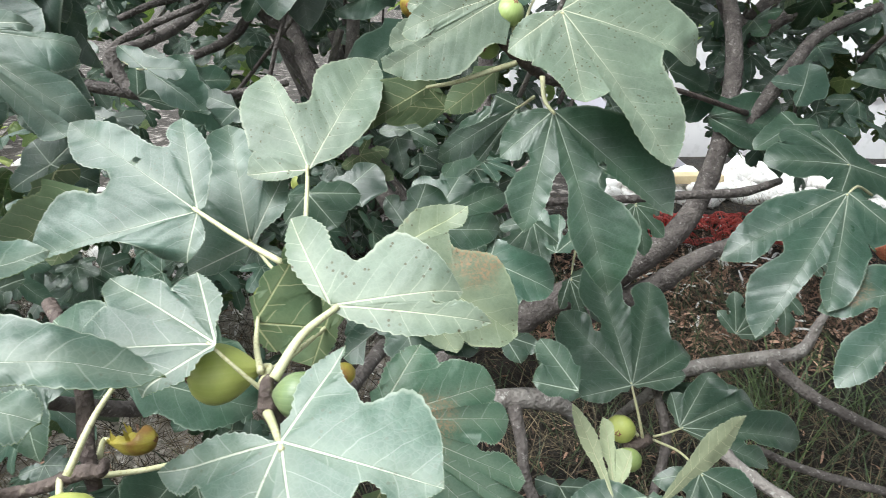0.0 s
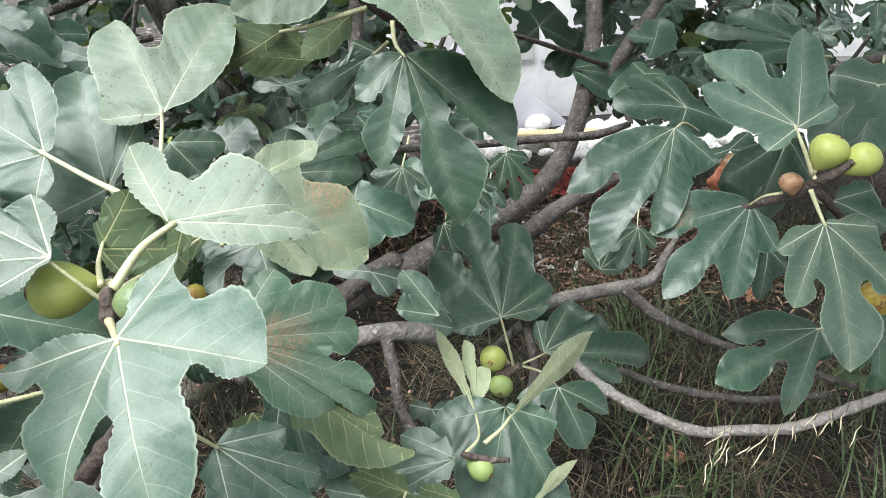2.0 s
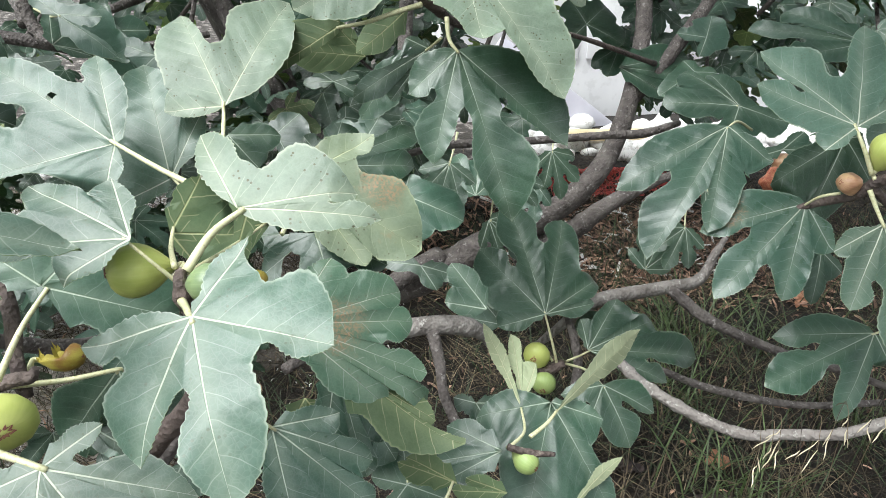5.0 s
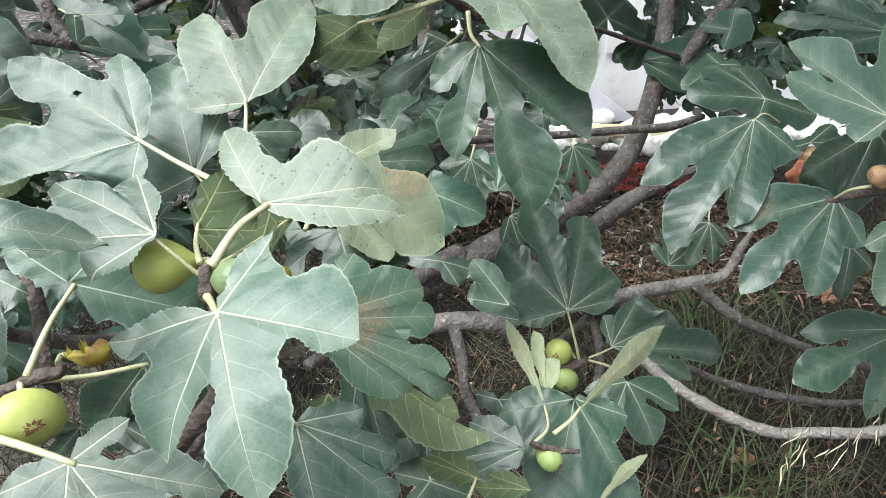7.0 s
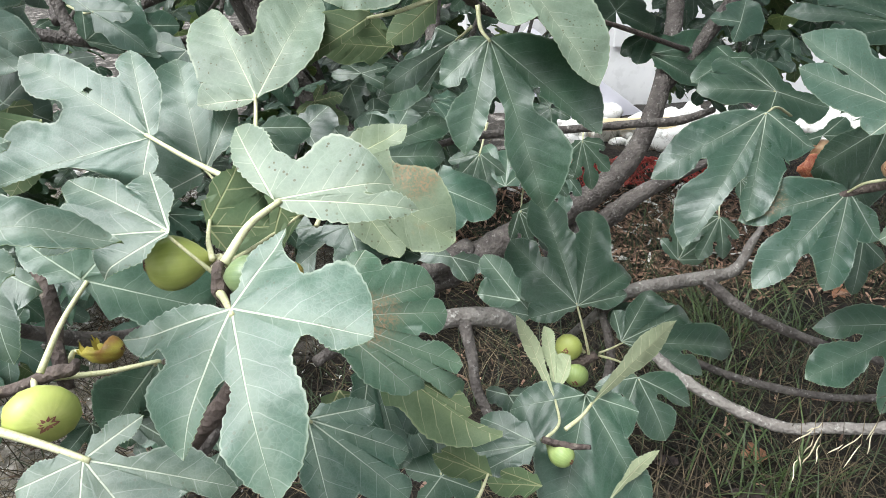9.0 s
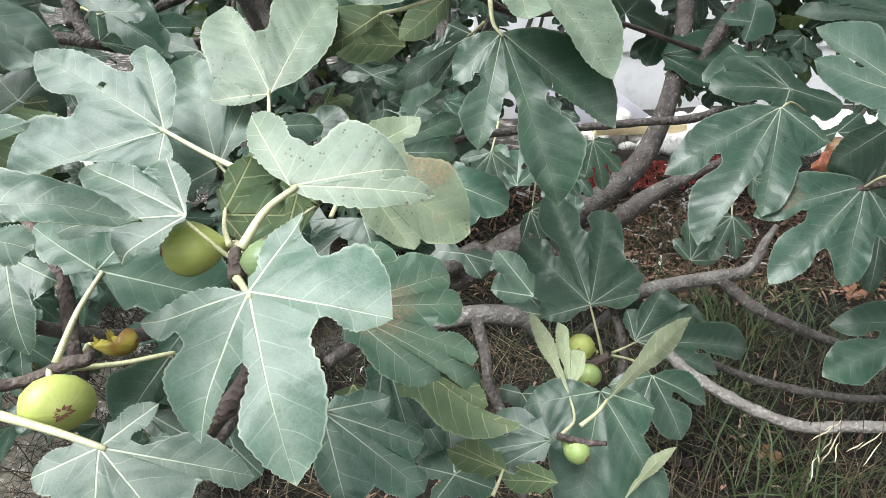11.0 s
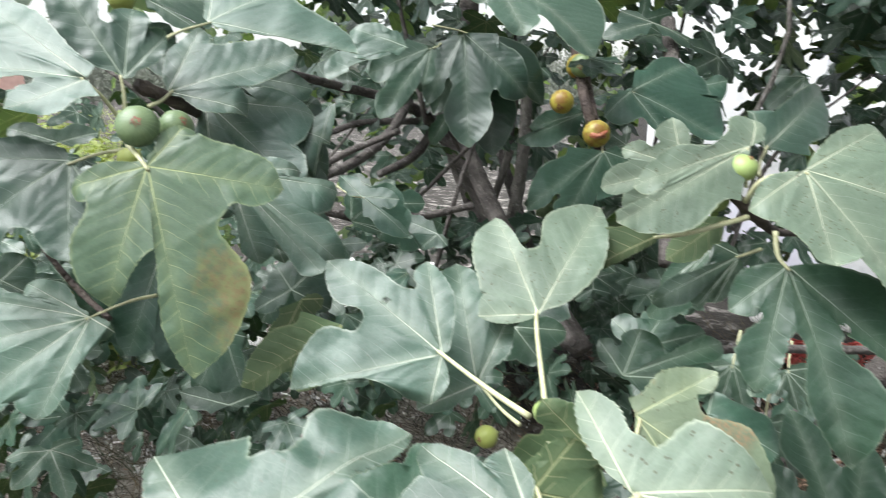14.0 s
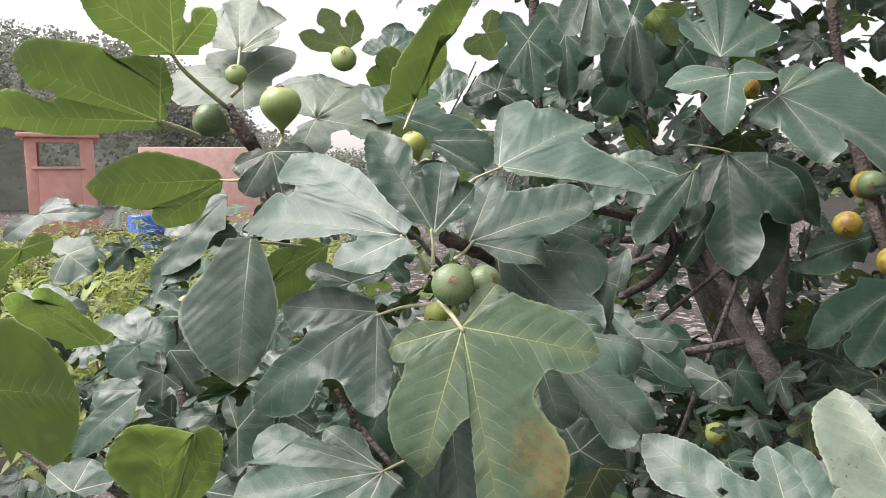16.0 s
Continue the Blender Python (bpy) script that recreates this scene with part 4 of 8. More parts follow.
fig_leaf((-0.102, 0.345, 0.93), (0.28, -0.85, -0.45), (-0.18, -0.51, 0.84),
         [(-95.4, 8.0, 0.199, 0), (-34.2, 10.4, 0.377, 0.101), (-1.4, 13.7, 0.176, 0.267), (56.0, 10.8, 0.142, 0.50), (133.9, 7.4, 0.037, 0)],
         [(-78.1, 5.6), (-15.5, 5.4), (45.5, 6.0), (108.2, 5.6), (-118.9, 0.9), (173.9, 1.2)],
         stem=[(-0.115, 0.375, 0.921), (-0.124, 0.395, 0.916)], label="broad grey-green lobed leaf in front of the figs", stem_r=0.003)
fig_leaf((-0.279, 0.721, 0.955), (-0.84, 0.29, 0.47), (0.11, -0.74, 0.66),
         [(-41.5, 13.1, 0.203, 0.155), (-1.9, 20.1, 0.155, 0.17), (50.6, 18.7, 0.349, 0.027), (116.9, 5.9, 0.715, 0.262)],
         [(-28.2, 9.3), (13.7, 10.7), (56.1, 9.7), (-111.5, 1.0), (150.7, 1.0)],
         stem=[(-0.223, 0.686, 0.935), (-0.171, 0.654, 0.92)], label="large grey-green lobed leaf with a torn hole", hole=(-6, 10.0, 0.5), stem_r=0.0032)
fig_leaf((-0.246, 0.796, 0.885), (-0.28, 0.56, 0.78), (0.06, -0.8, 0.59),
         [(-35.9, 6.4), (-1.3, 17.7, 0.177, 0), (102.5, 8.5)],
         [(-22.1, 10.9), (27.6, 10.3), (-148.3, 0.9), (150.8, 2.0)],
         stem=[(-0.211, 0.739, 0.884), (-0.183, 0.686, 0.892)])
fig_leaf((-0.172, 0.834, 0.973), (-0.34, 0.54, 0.77), (0.06, -0.8, 0.59),
         [(-44.0, 20.0, 0.22, 0.29), (4.6, 16.5, 0.076, 0.326), (75.7, 7.9, 0, 0.156)],
         [(-6.7, 9.3), (50.6, 8.4), (-73.5, 1.2), (101.4, 0.5)],
         stem=[(-0.172, 0.815, 0.955), (-0.156, 0.697, 0.919), (-0.145, 0.599, 0.9)], mats=(LEAF_PALE, UNDER_PALE), label="pale folded leaf with upright lobes", stem_r=0.003)
fig_leaf((-0.018, 0.926, 1.066), (-0.82, 0.17, -0.54), (0.24, 0.97, -0.06),
         [(1.1, 19.1, 0.054, 0.268)],
         [(-53.5, 0.9), (124.3, 0.8)],
         stem=[(0.018, 0.926, 1.07), (0.067, 0.931, 1.085), (0.1, 0.944, 1.093)], mats=(LEAF_DARK_SHADED, UNDER), label="leaf turned to show its olive underside", stem_r=0.0034)
fig_leaf((0.082, 0.985, 1.084), (-0.74, 0.02, -0.67), (0.24, 0.94, -0.24),
         [(0, 10.1)],
         [(-42, 3.8), (42, 3.8)], mats=(LEAF_DARK_SHADED, UNDER))
fig_leaf((0.152, 0.924, 1.032), (0.23, -0.56, -0.8), (-0.09, -0.83, 0.56),
         [(-63.3, 9.7, 0.322, 0), (-28.0, 17.2, 0.229, 0.122), (2.4, 25.9, 0.12, 0.244), (32.7, 21.4, 0.056, 0.323)],
         [(-45.2, 6.9), (-9.6, 8.8), (20.7, 10.8), (-125.8, 0.7), (89.5, 2.1)],
         stem=[(0.14, 0.931, 1.045), (0.137, 0.945, 1.075)], mats=(LEAF_DARK_SHADED, UNDER), label="dark glossy hanging leaf with deep lobes", hole=(24, 10.3, 0.7), stem_r=0.003)
fig_leaf((0.091, 1.113, 1.005), (-0.63, -0.38, -0.68), (-0.04, -0.86, 0.52),
         [(-10.3, 5.9), (0, 14.4), (50.6, 6.2)],
         [(-5.2, 9.8), (24.9, 9.2), (-52.3, 2.3), (92.6, 2.4)], mats=(LEAF_DARK_SHADED, UNDER))
fig_leaf((-0.155, 0.399, 0.969), (-0.99, 0.07, 0.13), (0.07, -0.56, 0.83),
         [(-59.5, 4.8), (-24.0, 10.3), (10.3, 10.0), (45.6, 3.9)],
         [(-39.3, 6.5), (-12.6, 8.8), (19.9, 6.1), (-80.8, 0.6), (91.0, 0.5)],
         stem=[(-0.14, 0.399, 0.946), (-0.129, 0.402, 0.931)], label="unlobed leaf seen against the fig", stem_r=0.0016)
fig_leaf((-0.298, 0.525, 0.867), (0.96, -0.09, -0.26), (0.06, -0.86, 0.51),
         [(0, 12.8), (63.9, 7), (161, 8.3)],
         [(30.9, 10.5), (102.1, 5.3), (-42, 4.9), (203, 3.1)],
         stem=[(-0.313, 0.499, 0.835), (-0.325, 0.462, 0.802)], mats=(LEAF_DARK_SHADED, UNDER), stem_r=0.003)
fig_leaf((-0.046, 0.662, 0.857), (0.9, -0.34, -0.28), (-0.03, -0.68, 0.73),
         [(-116.3, 8), (-155.3, 6.5), (-47.5, 5.5), (0, 9.5)],
         [(-133.7, 6.7), (-108.2, 3.5), (-17.1, 6.8), (-158.3, 3), (42, 3.6)], mats=(LEAF_DARK_SHADED, UNDER))
fig_leaf((-0.065, 0.53, 0.81), (0.87, -0.32, -0.38), (0.06, -0.68, 0.73),
         [(-11.1, 9.5), (0, 16.6), (9.5, 15.4), (31.8, 13.2), (48, 12.1), (90.7, 7)],
         [(-4, 12.7), (4.8, 15), (16.7, 10), (39.5, 12.3), (70.7, 9.2), (-53.1, 3.6), (132.7, 2.7)],
         stem=[(-0.079, 0.493, 0.824), (-0.1, 0.429, 0.873)], label="broad leaf with a scorched patch", mats=(LEAF_SCABBED, UNDER))
fig_leaf((-0.017, 0.512, 0.777), (0.75, -0.31, -0.59), (-0.38, 0.53, -0.76),
         [(-5.8, 8.8), (0, 15.6)],
         [(-2.1, 12), (-47.8, 3.3), (42, 5.9)], label="leaf edge curled to show its underside")
fig_leaf((-0.09, 0.502, 0.7), (0.78, -0.45, -0.42), (0.06, -0.62, 0.78),
         [(-36.4, 8.6), (0, 13.6), (19.2, 9.9), (48.3, 5.8)],
         [(-14, 10.4), (8.1, 11.3), (30, 7.5), (-78.4, 3.3), (90.3, 2.2)],
         stem=[(-0.119, 0.482, 0.749)], mats=(LEAF_PUCKERED, UNDER), label="dark glossy leaf")
fig_leaf((-0.026, 0.593, 0.712), (0.27, -0.6, -0.75), (0.16, -0.74, 0.65),
         [(-24, 8.2), (0, 13.3), (21.8, 9)],
         [(-5.1, 11), (8.8, 10.7), (-66, 3.1), (63.8, 3.4)],
         stem=[(-0.034, 0.586, 0.745)], mats=(LEAF_PUCKERED, UNDER))
fig_leaf((-0.07, 0.62, 0.648), (-0.47, -0.19, -0.86), (0.05, 0.97, -0.24),
         [(-63.5, 5.8), (0, 6.9)],
         [(-28.6, 5.3), (-105.5, 2.2), (42, 2.6)])
fig_leaf((-0.089, 0.624, 0.888), (-0.98, 0.03, -0.18), (0.05, 0.99, -0.15),
         [(0, 9.9), (53.6, 9.5)],
         [(37.2, 7.4), (-42, 3.8), (95.6, 3.6)],
         stem=[(-0.138, 0.468, 0.905)])
fig_leaf((-0.101, 0.564, 0.925), (-0.97, -0.01, -0.24), (0.05, 0.97, -0.24),
         [(-58.3, 4.9), (0, 7.8)],
         [(-25.8, 8), (-100.3, 1.9), (42, 2.9)])
fig_leaf((-0.16, 0.503, 0.929), (0.55, 0.18, 0.82), (0.05, 0.97, -0.24),
         [(0, 6.1), (58.5, 5.5), (110, 2.7)],
         [(25.7, 6.8), (75, 3.7), (-42, 2.3), (152, 1)],
         stem=[(-0.132, 0.416, 0.936)], label="leaf showing its ribbed underside")
fig_leaf((-0.252, 0.369, 0.777), (0.98, -0.18, -0.11), (-0.02, -0.62, 0.79),
         [(-146, 5.8), (-73.4, 7.2), (-34.6, 9.1), (0, 12.9), (51.5, 5.6)],
         [(-120.3, 4.9), (-51.6, 7.5), (-6.1, 9.4), (25.3, 2.5), (-188, 2.2), (93.5, 2.1)],
         stem=[(-0.294, 0.385, 0.783), (-0.348, 0.402, 0.79)], stem_r=0.0035)
fig_leaf((-0.294, 0.538, 0.685), (0.85, 0.33, 0.41), (-0.03, -0.74, 0.67),
         [(-178.9, 2.1), (-62.6, 7.7), (0, 10)],
         [(-78.4, 3.4), (-34.3, 9.5), (-220.9, 0.8), (42, 3.8)], mats=(LEAF_DARK_SHADED, UNDER))
fig_leaf((-0.224, 0.595, 0.579), (-0.41, 0.62, 0.67), (-0.03, -0.74, 0.67),
         [(-226.6, 5), (-158.4, 5.1), (0, 7.9)],
         [(-192, 4.1), (-21.7, 2.8), (-268.6, 1.9), (42, 3)], mats=(LEAF_DARK_SHADED, UNDER))
fig_leaf((-0.388, 0.536, 0.881), (0.25, -0.66, -0.71), (-0.03, -0.74, 0.67),
         [(0, 9.9), (47.6, 4)],
         [(19, 6.3), (-42, 3.7), (89.6, 1.5)], mats=(LEAF_DARK_SHADED, UNDER))
fig_leaf((-0.506, 0.849, 0.967), (-0.38, -0.3, -0.87), (-0.23, 0.95, -0.23),
         [(-118.5, 3.2), (0, 8.9)],
         [(-40.3, 4), (-160.5, 1.2), (42, 3.4)])
fig_leaf((-0.624, 1.002, 1.045), (0.97, -0.12, -0.22), (0.06, -0.74, 0.67),
         [(-44.3, 7.8), (0, 10.4), (45.7, 7.8)],
         [(-18.8, 8.3), (19.4, 8.2), (-86.3, 3), (87.7, 3)])
fig_leaf((0.36, 1.084, 0.482), (-0.28, 0.65, 0.71), (-0.03, -0.74, 0.67),
         [(-95.9, 6.8), (-75.1, 14.2), (-33.4, 23.0, 0.176, 0), (-4.9, 27.1, 0.159, 0.184), (24.3, 19.4), (85.9, 9.8)],
         [(-89.4, 10.6), (-60.5, 12.3), (-21.3, 15.6), (9.7, 11.8), (66.0, 10.7), (-135.9, 1.2), (125.9, 1.6)],
         stem=[(0.379, 1.071, 0.41), (0.39, 1.072, 0.366)], mats=(LEAF_DARK_SHADED, UNDER), label="upright dark blue-green lobed leaf", stem_r=0.0028)
fig_leaf((0.274, 1.097, 0.453), (-0.59, 0.5, 0.63), (-0.04, -0.8, 0.6),
         [(-44.9, 4.7), (-28.2, 11.1), (0, 12.2), (39.9, 9.1)],
         [(-33.2, 7.7), (-13.5, 11), (17, 9.8), (-86.9, 1.8), (81.9, 3.5)], mats=(LEAF_DARK_SHADED, UNDER), label="small oval leaf")
fig_leaf((0.619, 0.98, 0.897), (-0.59, -0.57, -0.57), (-0.12, -0.64, 0.76),
         [(-29.3, 21.9, 0.209, 0.158), (-1.8, 26.5, 0.198, 0.05), (15.5, 20.0, 0, 0.171), (71.1, 9.5, 0, 0.172)],
         [(-19.9, 13.4), (9.5, 12.8), (39.4, 10.9), (-69.3, 1.4), (125.5, 1.7)],
         stem=[(0.658, 1.021, 0.894), (0.716, 1.071, 0.865)], label="glossy lobed leaf with puckered veins", mats=(LEAF_PUCKERED, UNDER))
fig_leaf((0.786, 1.257, 0.867), (-0.99, 0.14, 0.09), (-0.03, -0.68, 0.73),
         [(-288.3, 11.5), (-194.4, 10.9), (-56.6, 6.6), (-39.3, 14.3), (0, 15.5)],
         [(-243, 7.5), (-157.8, 3.6), (-44.8, 10.1), (-18.8, 13.7), (-330.3, 4.4), (42, 5.9)],
         stem=[(0.82, 1.258, 0.851)], mats=(LEAF_DARK_SHADED, UNDER))
fig_leaf((0.71, 0.863, 0.799), (-0.79, -0.38, -0.48), (-0.12, -0.67, 0.73),
         [(-27.8, 17.3, 0.281, 0), (2.4, 21.9, 0.169, 0.103), (28.0, 16.9, 0.119, 0.162), (66.4, 4.2)],
         [(-18.2, 9.9), (11.8, 12.5), (45.4, 9.3), (-99.9, 1.3), (143.4, 0.5)],
         stem=[(0.707, 0.83, 0.823), (0.725, 0.812, 0.835)], label="lobed leaf with a brown-scorched edge", mats=(LEAF_SCARRED, UNDER))
fig_leaf((0.437, 1.023, 0.431), (0.99, -0.11, -0.06), (-0.03, -0.65, 0.76),
         [(-16.5, 17.3), (3.0, 23.9, 0.149, 0.193), (29.2, 16.0), (60.7, 10.5), (100.3, 3.9)],
         [(-4.6, 11.7), (19.5, 16.1), (37.0, 13.7), (79.6, 7.1), (-31.4, 2.0), (140.3, 1.2)],
         stem=[(0.411, 1.074, 0.371)], mats=(LEAF_DARK_SHADED, UNDER))
fig_leaf((0.417, 0.87, 0.458), (0.36, -0.74, -0.57), (-0.02, -0.62, 0.79),
         [(-103.7, 7.6), (-50.2, 5.9), (-2.5, 11.3, 0.315, 0.31), (39.7, 10.3, 0.132, 0.356)],
         [(-62.7, 4.3), (-37.1, 7.0), (22.9, 4.2), (-162.5, 1.4), (88.5, 1.6)],
         stem=[(0.411, 0.94, 0.44), (0.405, 1.055, 0.378)], mats=(LEAF_DARK_SHADED, UNDER))
fig_leaf((0.278, 0.688, 0.549), (0.71, 0.69, 0.14), (-0.56, 0.68, -0.47),
         [(0, 23.8)],
         [(-9, 7.1), (9, 7.1)],
         stem=[(0.232, 0.644, 0.545)], mats=(LEAF, UNDER_PALE), label="narrow young leaf folded shut with a felted pale underside", stem_r=0.0028)
fig_leaf((0.236, 0.716, 0.532), (-0.26, 0.77, 0.58), (0.53, 0.61, -0.59),
         [(0, 14.7)],
         [(-9, 4.4), (9, 4.4)],
         stem=[(0.228, 0.664, 0.539), (0.202, 0.632, 0.54)], mats=(LEAF, UNDER_PALE), label="young folded leaf with a felted pale underside")
fig_leaf((0.24, 0.737, 0.531), (-0.02, 0.7, 0.72), (0.46, 0.64, -0.61),
         [(0, 10.5), (28.8, 3.7)],
         [(7.3, 6.8), (-12, 3.2), (40.8, 1.1)], mats=(LEAF, UNDER_PALE))
fig_leaf((0.281, 0.724, 0.541), (-0.98, 0.17, 0.1), (-0.02, -0.62, 0.79),
         [(18.1, 11.5, 0.269, 0), (82.6, 18.8), (124.8, 17.8), (170.0, 6.3)],
         [(50.7, 10.9), (100.8, 15.9), (136.9, 9.5), (-19.6, 1.5), (228.8, 1.1)], mats=(LEAF_DARK_SHADED, UNDER))
fig_leaf((0.284, 0.59, 0.46), (0.71, 0.65, 0.26), (-0.47, 0.72, -0.51),
         [(0, 10.7)],
         [(-10, 3.2), (10, 3.2)], mats=(LEAF, UNDER_PALE))
fig_leaf((0.19, 0.63, 0.535), (-0.99, 0.02, -0.13), (-0.11, -0.61, 0.79),
         [(-34.2, 8.7), (0, 11.8), (18.3, 7.8)],
         [(-19.5, 5.5), (7.3, 9.5), (-76.2, 3.3), (60.3, 3)], mats=(LEAF_DARK_SHADED, UNDER))
fig_leaf((0.12, 0.562, 0.547), (-0.91, 0.18, 0.37), (0.05, 0.94, -0.34),
         [(0, 8.3), (8.2, 7.6)],
         [(4.1, 5.2), (-42, 3.1), (50.2, 2.9)],
         stem=[(0.098, 0.535, 0.535)])
fig_leaf((0.192, 0.59, 0.497), (-0.99, 0.09, 0.11), (0.05, 0.94, -0.34),
         [(0, 7.6), (17.4, 5)],
         [(6.9, 6.1), (-42, 2.9), (59.4, 1.9)])
fig_leaf((0.059, 0.679, 0.436), (-0.07, 0.73, 0.68), (-0.03, -0.68, 0.73),
         [(-224.6, 5.5), (-115.8, 6.2), (-61.7, 6.3), (0, 7), (70.5, 5.6)],
         [(-165.1, 3.3), (-88.5, 5.5), (-29, 5.6), (30.4, 5.6), (-266.6, 2.1), (112.5, 2.1)],
         stem=[(0.075, 0.669, 0.416)], mats=(LEAF_DARK_SHADED, UNDER))
fig_leaf((0.273, 0.65, 0.444), (1, 0.02, 0.05), (-0.02, -0.62, 0.79),
         [(-218.3, 7.5), (-149.6, 6.5), (-42.1, 6.6), (0, 7.6)],
         [(-199.7, 3.3), (-95.5, 3.8), (-19.5, 6.5), (-260.3, 2.9), (42, 2.9)])
fig_leaf((-0.004, 0.733, 0.543), (0.51, -0.59, -0.63), (-0.03, -0.74, 0.67),
         [(-65.7, 9.1), (0, 9.2)],
         [(-32.5, 7.5), (-107.7, 3.4), (42, 3.5)], mats=(LEAF_DARK_SHADED, UNDER))
fig_leaf((0.03, 0.9, 0.431), (-0.89, -0.28, -0.35), (-0.03, -0.74, 0.67),
         [(0, 8), (-29.4, 4.1), (132.5, 3.2)],
         [(-9.8, 5.7), (15.1, 0.7), (-42, 3), (174.5, 1.2)], mats=(LEAF_DARK_SHADED, UNDER))
fig_leaf((0.185, 0.846, 0.451), (1, -0.06, -0.01), (-0.03, -0.74, 0.67),
         [(-193.9, 4), (-59.7, 5.4), (0, 5.8)],
         [(-136.4, 2.7), (-28.7, 4.8), (-235.9, 1.5), (42, 2.2)], mats=(LEAF_DARK_SHADED, UNDER))
fig_leaf((0.069, 0.912, 0.812), (0.91, -0.3, -0.29), (-0.03, -0.74, 0.67),
         [(-48.9, 7.9), (0, 10.2), (98.8, 3.9)],
         [(-25.3, 7.7), (28.5, 8.1), (-90.9, 3), (140.8, 1.5)], mats=(LEAF_DARK_SHADED, UNDER))
fig_leaf((-0.004, 1.093, 0.834), (0.93, 0.22, 0.29), (-0.03, -0.74, 0.67),
         [(-46.1, 8.8), (0, 11.1), (40.7, 6.9), (112.1, 7.3)],
         [(-20.2, 9), (15.4, 8.3), (77.6, 5.6), (-88.1, 3.3), (154.1, 2.8)], mats=(LEAF_DARK_SHADED, UNDER))
fig_leaf((0.094, 0.908, 0.689), (-0.98, 0.14, 0.11), (-0.03, -0.74, 0.67),
         [(0, 7.5), (131.1, 4.9), (172.8, 5.7)],
         [(64.6, 1.7), (153.6, 4.9), (-42, 2.9), (214.8, 2.2)], mats=(LEAF_DARK_SHADED, UNDER))
fig_leaf((0.243, 1.327, 0.655), (-0.31, 0.64, 0.7), (-0.03, -0.74, 0.67),
         [(-67.9, 8.1), (-26.8, 8.3), (0, 11.9), (42.5, 9.2)],
         [(-39.5, 4.3), (-11, 9.7), (18.2, 8.9), (-109.9, 3.1), (84.5, 3.5)], mats=(LEAF_DARK_SHADED, UNDER))
fig_leaf((-0.2, 1.41, 0.781), (0.68, 0.47, 0.56), (-0.03, -0.74, 0.67),
         [(-109.8, 5.6), (0, 7.4), (153.2, 5.3)],
         [(-55, 7.7), (63.1, 3.8), (-151.8, 2.1), (195.2, 2)], mats=(LEAF_DARK_SHADED, UNDER))
fig_leaf((-0.083, 1.658, 0.85), (0.89, -0.32, -0.32), (-0.03, -0.74, 0.67),
         [(0, 7.9), (45, 6.9), (167.7, 5.5), (204, 7.9)],
         [(22.5, 3.3), (116, 2), (188.4, 6), (-42, 3), (246, 3)], mats=(LEAF_DARK_SHADED, UNDER))
fig_leaf((-0.531, 1.223, 1.053), (0.83, -0.34, -0.45), (0.06, -0.74, 0.67),
         [(0, 12.1), (35.4, 7.3), (173, 7)],
         [(5, 4.7), (107, 2.5), (-42, 4.6), (215, 2.7)],
         stem=[(-0.621, 1.338, 1.053)], mats=(LEAF_DARK_SHADED, UNDER))
fig_leaf((-0.543, 1.082, 0.988), (0.98, 0.12, 0.18), (-0.03, -0.74, 0.67),
         [(-49.4, 3.8), (0, 6), (142.9, 4.3)],
         [(-21.8, 4.8), (45.1, 1.8), (-91.4, 1.4), (184.9, 1.6)], mats=(LEAF_DARK_SHADED, UNDER))
fig_leaf((-0.394, 1.288, 0.971), (-0.92, 0.23, 0.31), (-0.04, -0.86, 0.52),
         [(0, 8.3), (67.2, 4.6), (155.1, 3.2)],
         [(22.9, 5.4), (101.3, 2.8), (-42, 3.2), (197.1, 1.2)], mats=(LEAF_DARK_SHADED, UNDER))
fig_leaf((0.717, 0.803, 0.94), (-0.66, 0.56, 0.51), (-0.12, -0.74, 0.66),
         [(-104.7, 6.2), (-60.0, 18.5, 0.198, 0.12), (-4.4, 17.7, 0.331, 0), (15.7, 15.0, 0, 0.241), (80.7, 4.9)],
         [(-90.0, 8.6), (-39.8, 8.4), (1.2, 8.6), (52.4, 6.6), (-155.4, 1.4), (120.7, 1.4)],
         stem=[(0.726, 0.786, 0.907), (0.742, 0.78, 0.874)], label="smooth green lobed leaf above ripe figs", stem_r=0.003)
fig_leaf((0.763, 0.756, 0.806), (-0.14, -0.71, -0.69), (-0.11, -0.68, 0.72),
         [(-58.1, 6.8), (-25.3, 14.8, 0.165, 0.15), (5.4, 21.7, 0.175, 0.222), (42.9, 14.2), (89.0, 8.4)],
         [(-46.0, 8.8), (-14.5, 8.9), (24.7, 9.8), (63.5, 9.9), (-96.4, 0.6), (129.0, 1.2)],
         stem=[(0.753, 0.768, 0.828), (0.745, 0.78, 0.851)], label="green lobed leaf hanging over a yellow fig", stem_r=0.003)
fig_leaf((0.885, 0.846, 0.559), (-0.93, -0.19, -0.32), (-0.11, -0.68, 0.72),
         [(-24.7, 16.7, 0.224, 0), (-0.2, 21.8, 0.189, 0.203), (36.1, 16.9, 0.155, 0.113), (81.7, 4.5)],
         [(-13.8, 9.6), (12.8, 9.0), (50.3, 6.3), (-87.9, 1.3), (121.7, 1.2)],
         stem=[(0.916, 0.845, 0.568), (0.977, 0.841, 0.58)], mats=(LEAF_DARK_SHADED, UNDER), label="dark shaded lobed leaf near the ground")
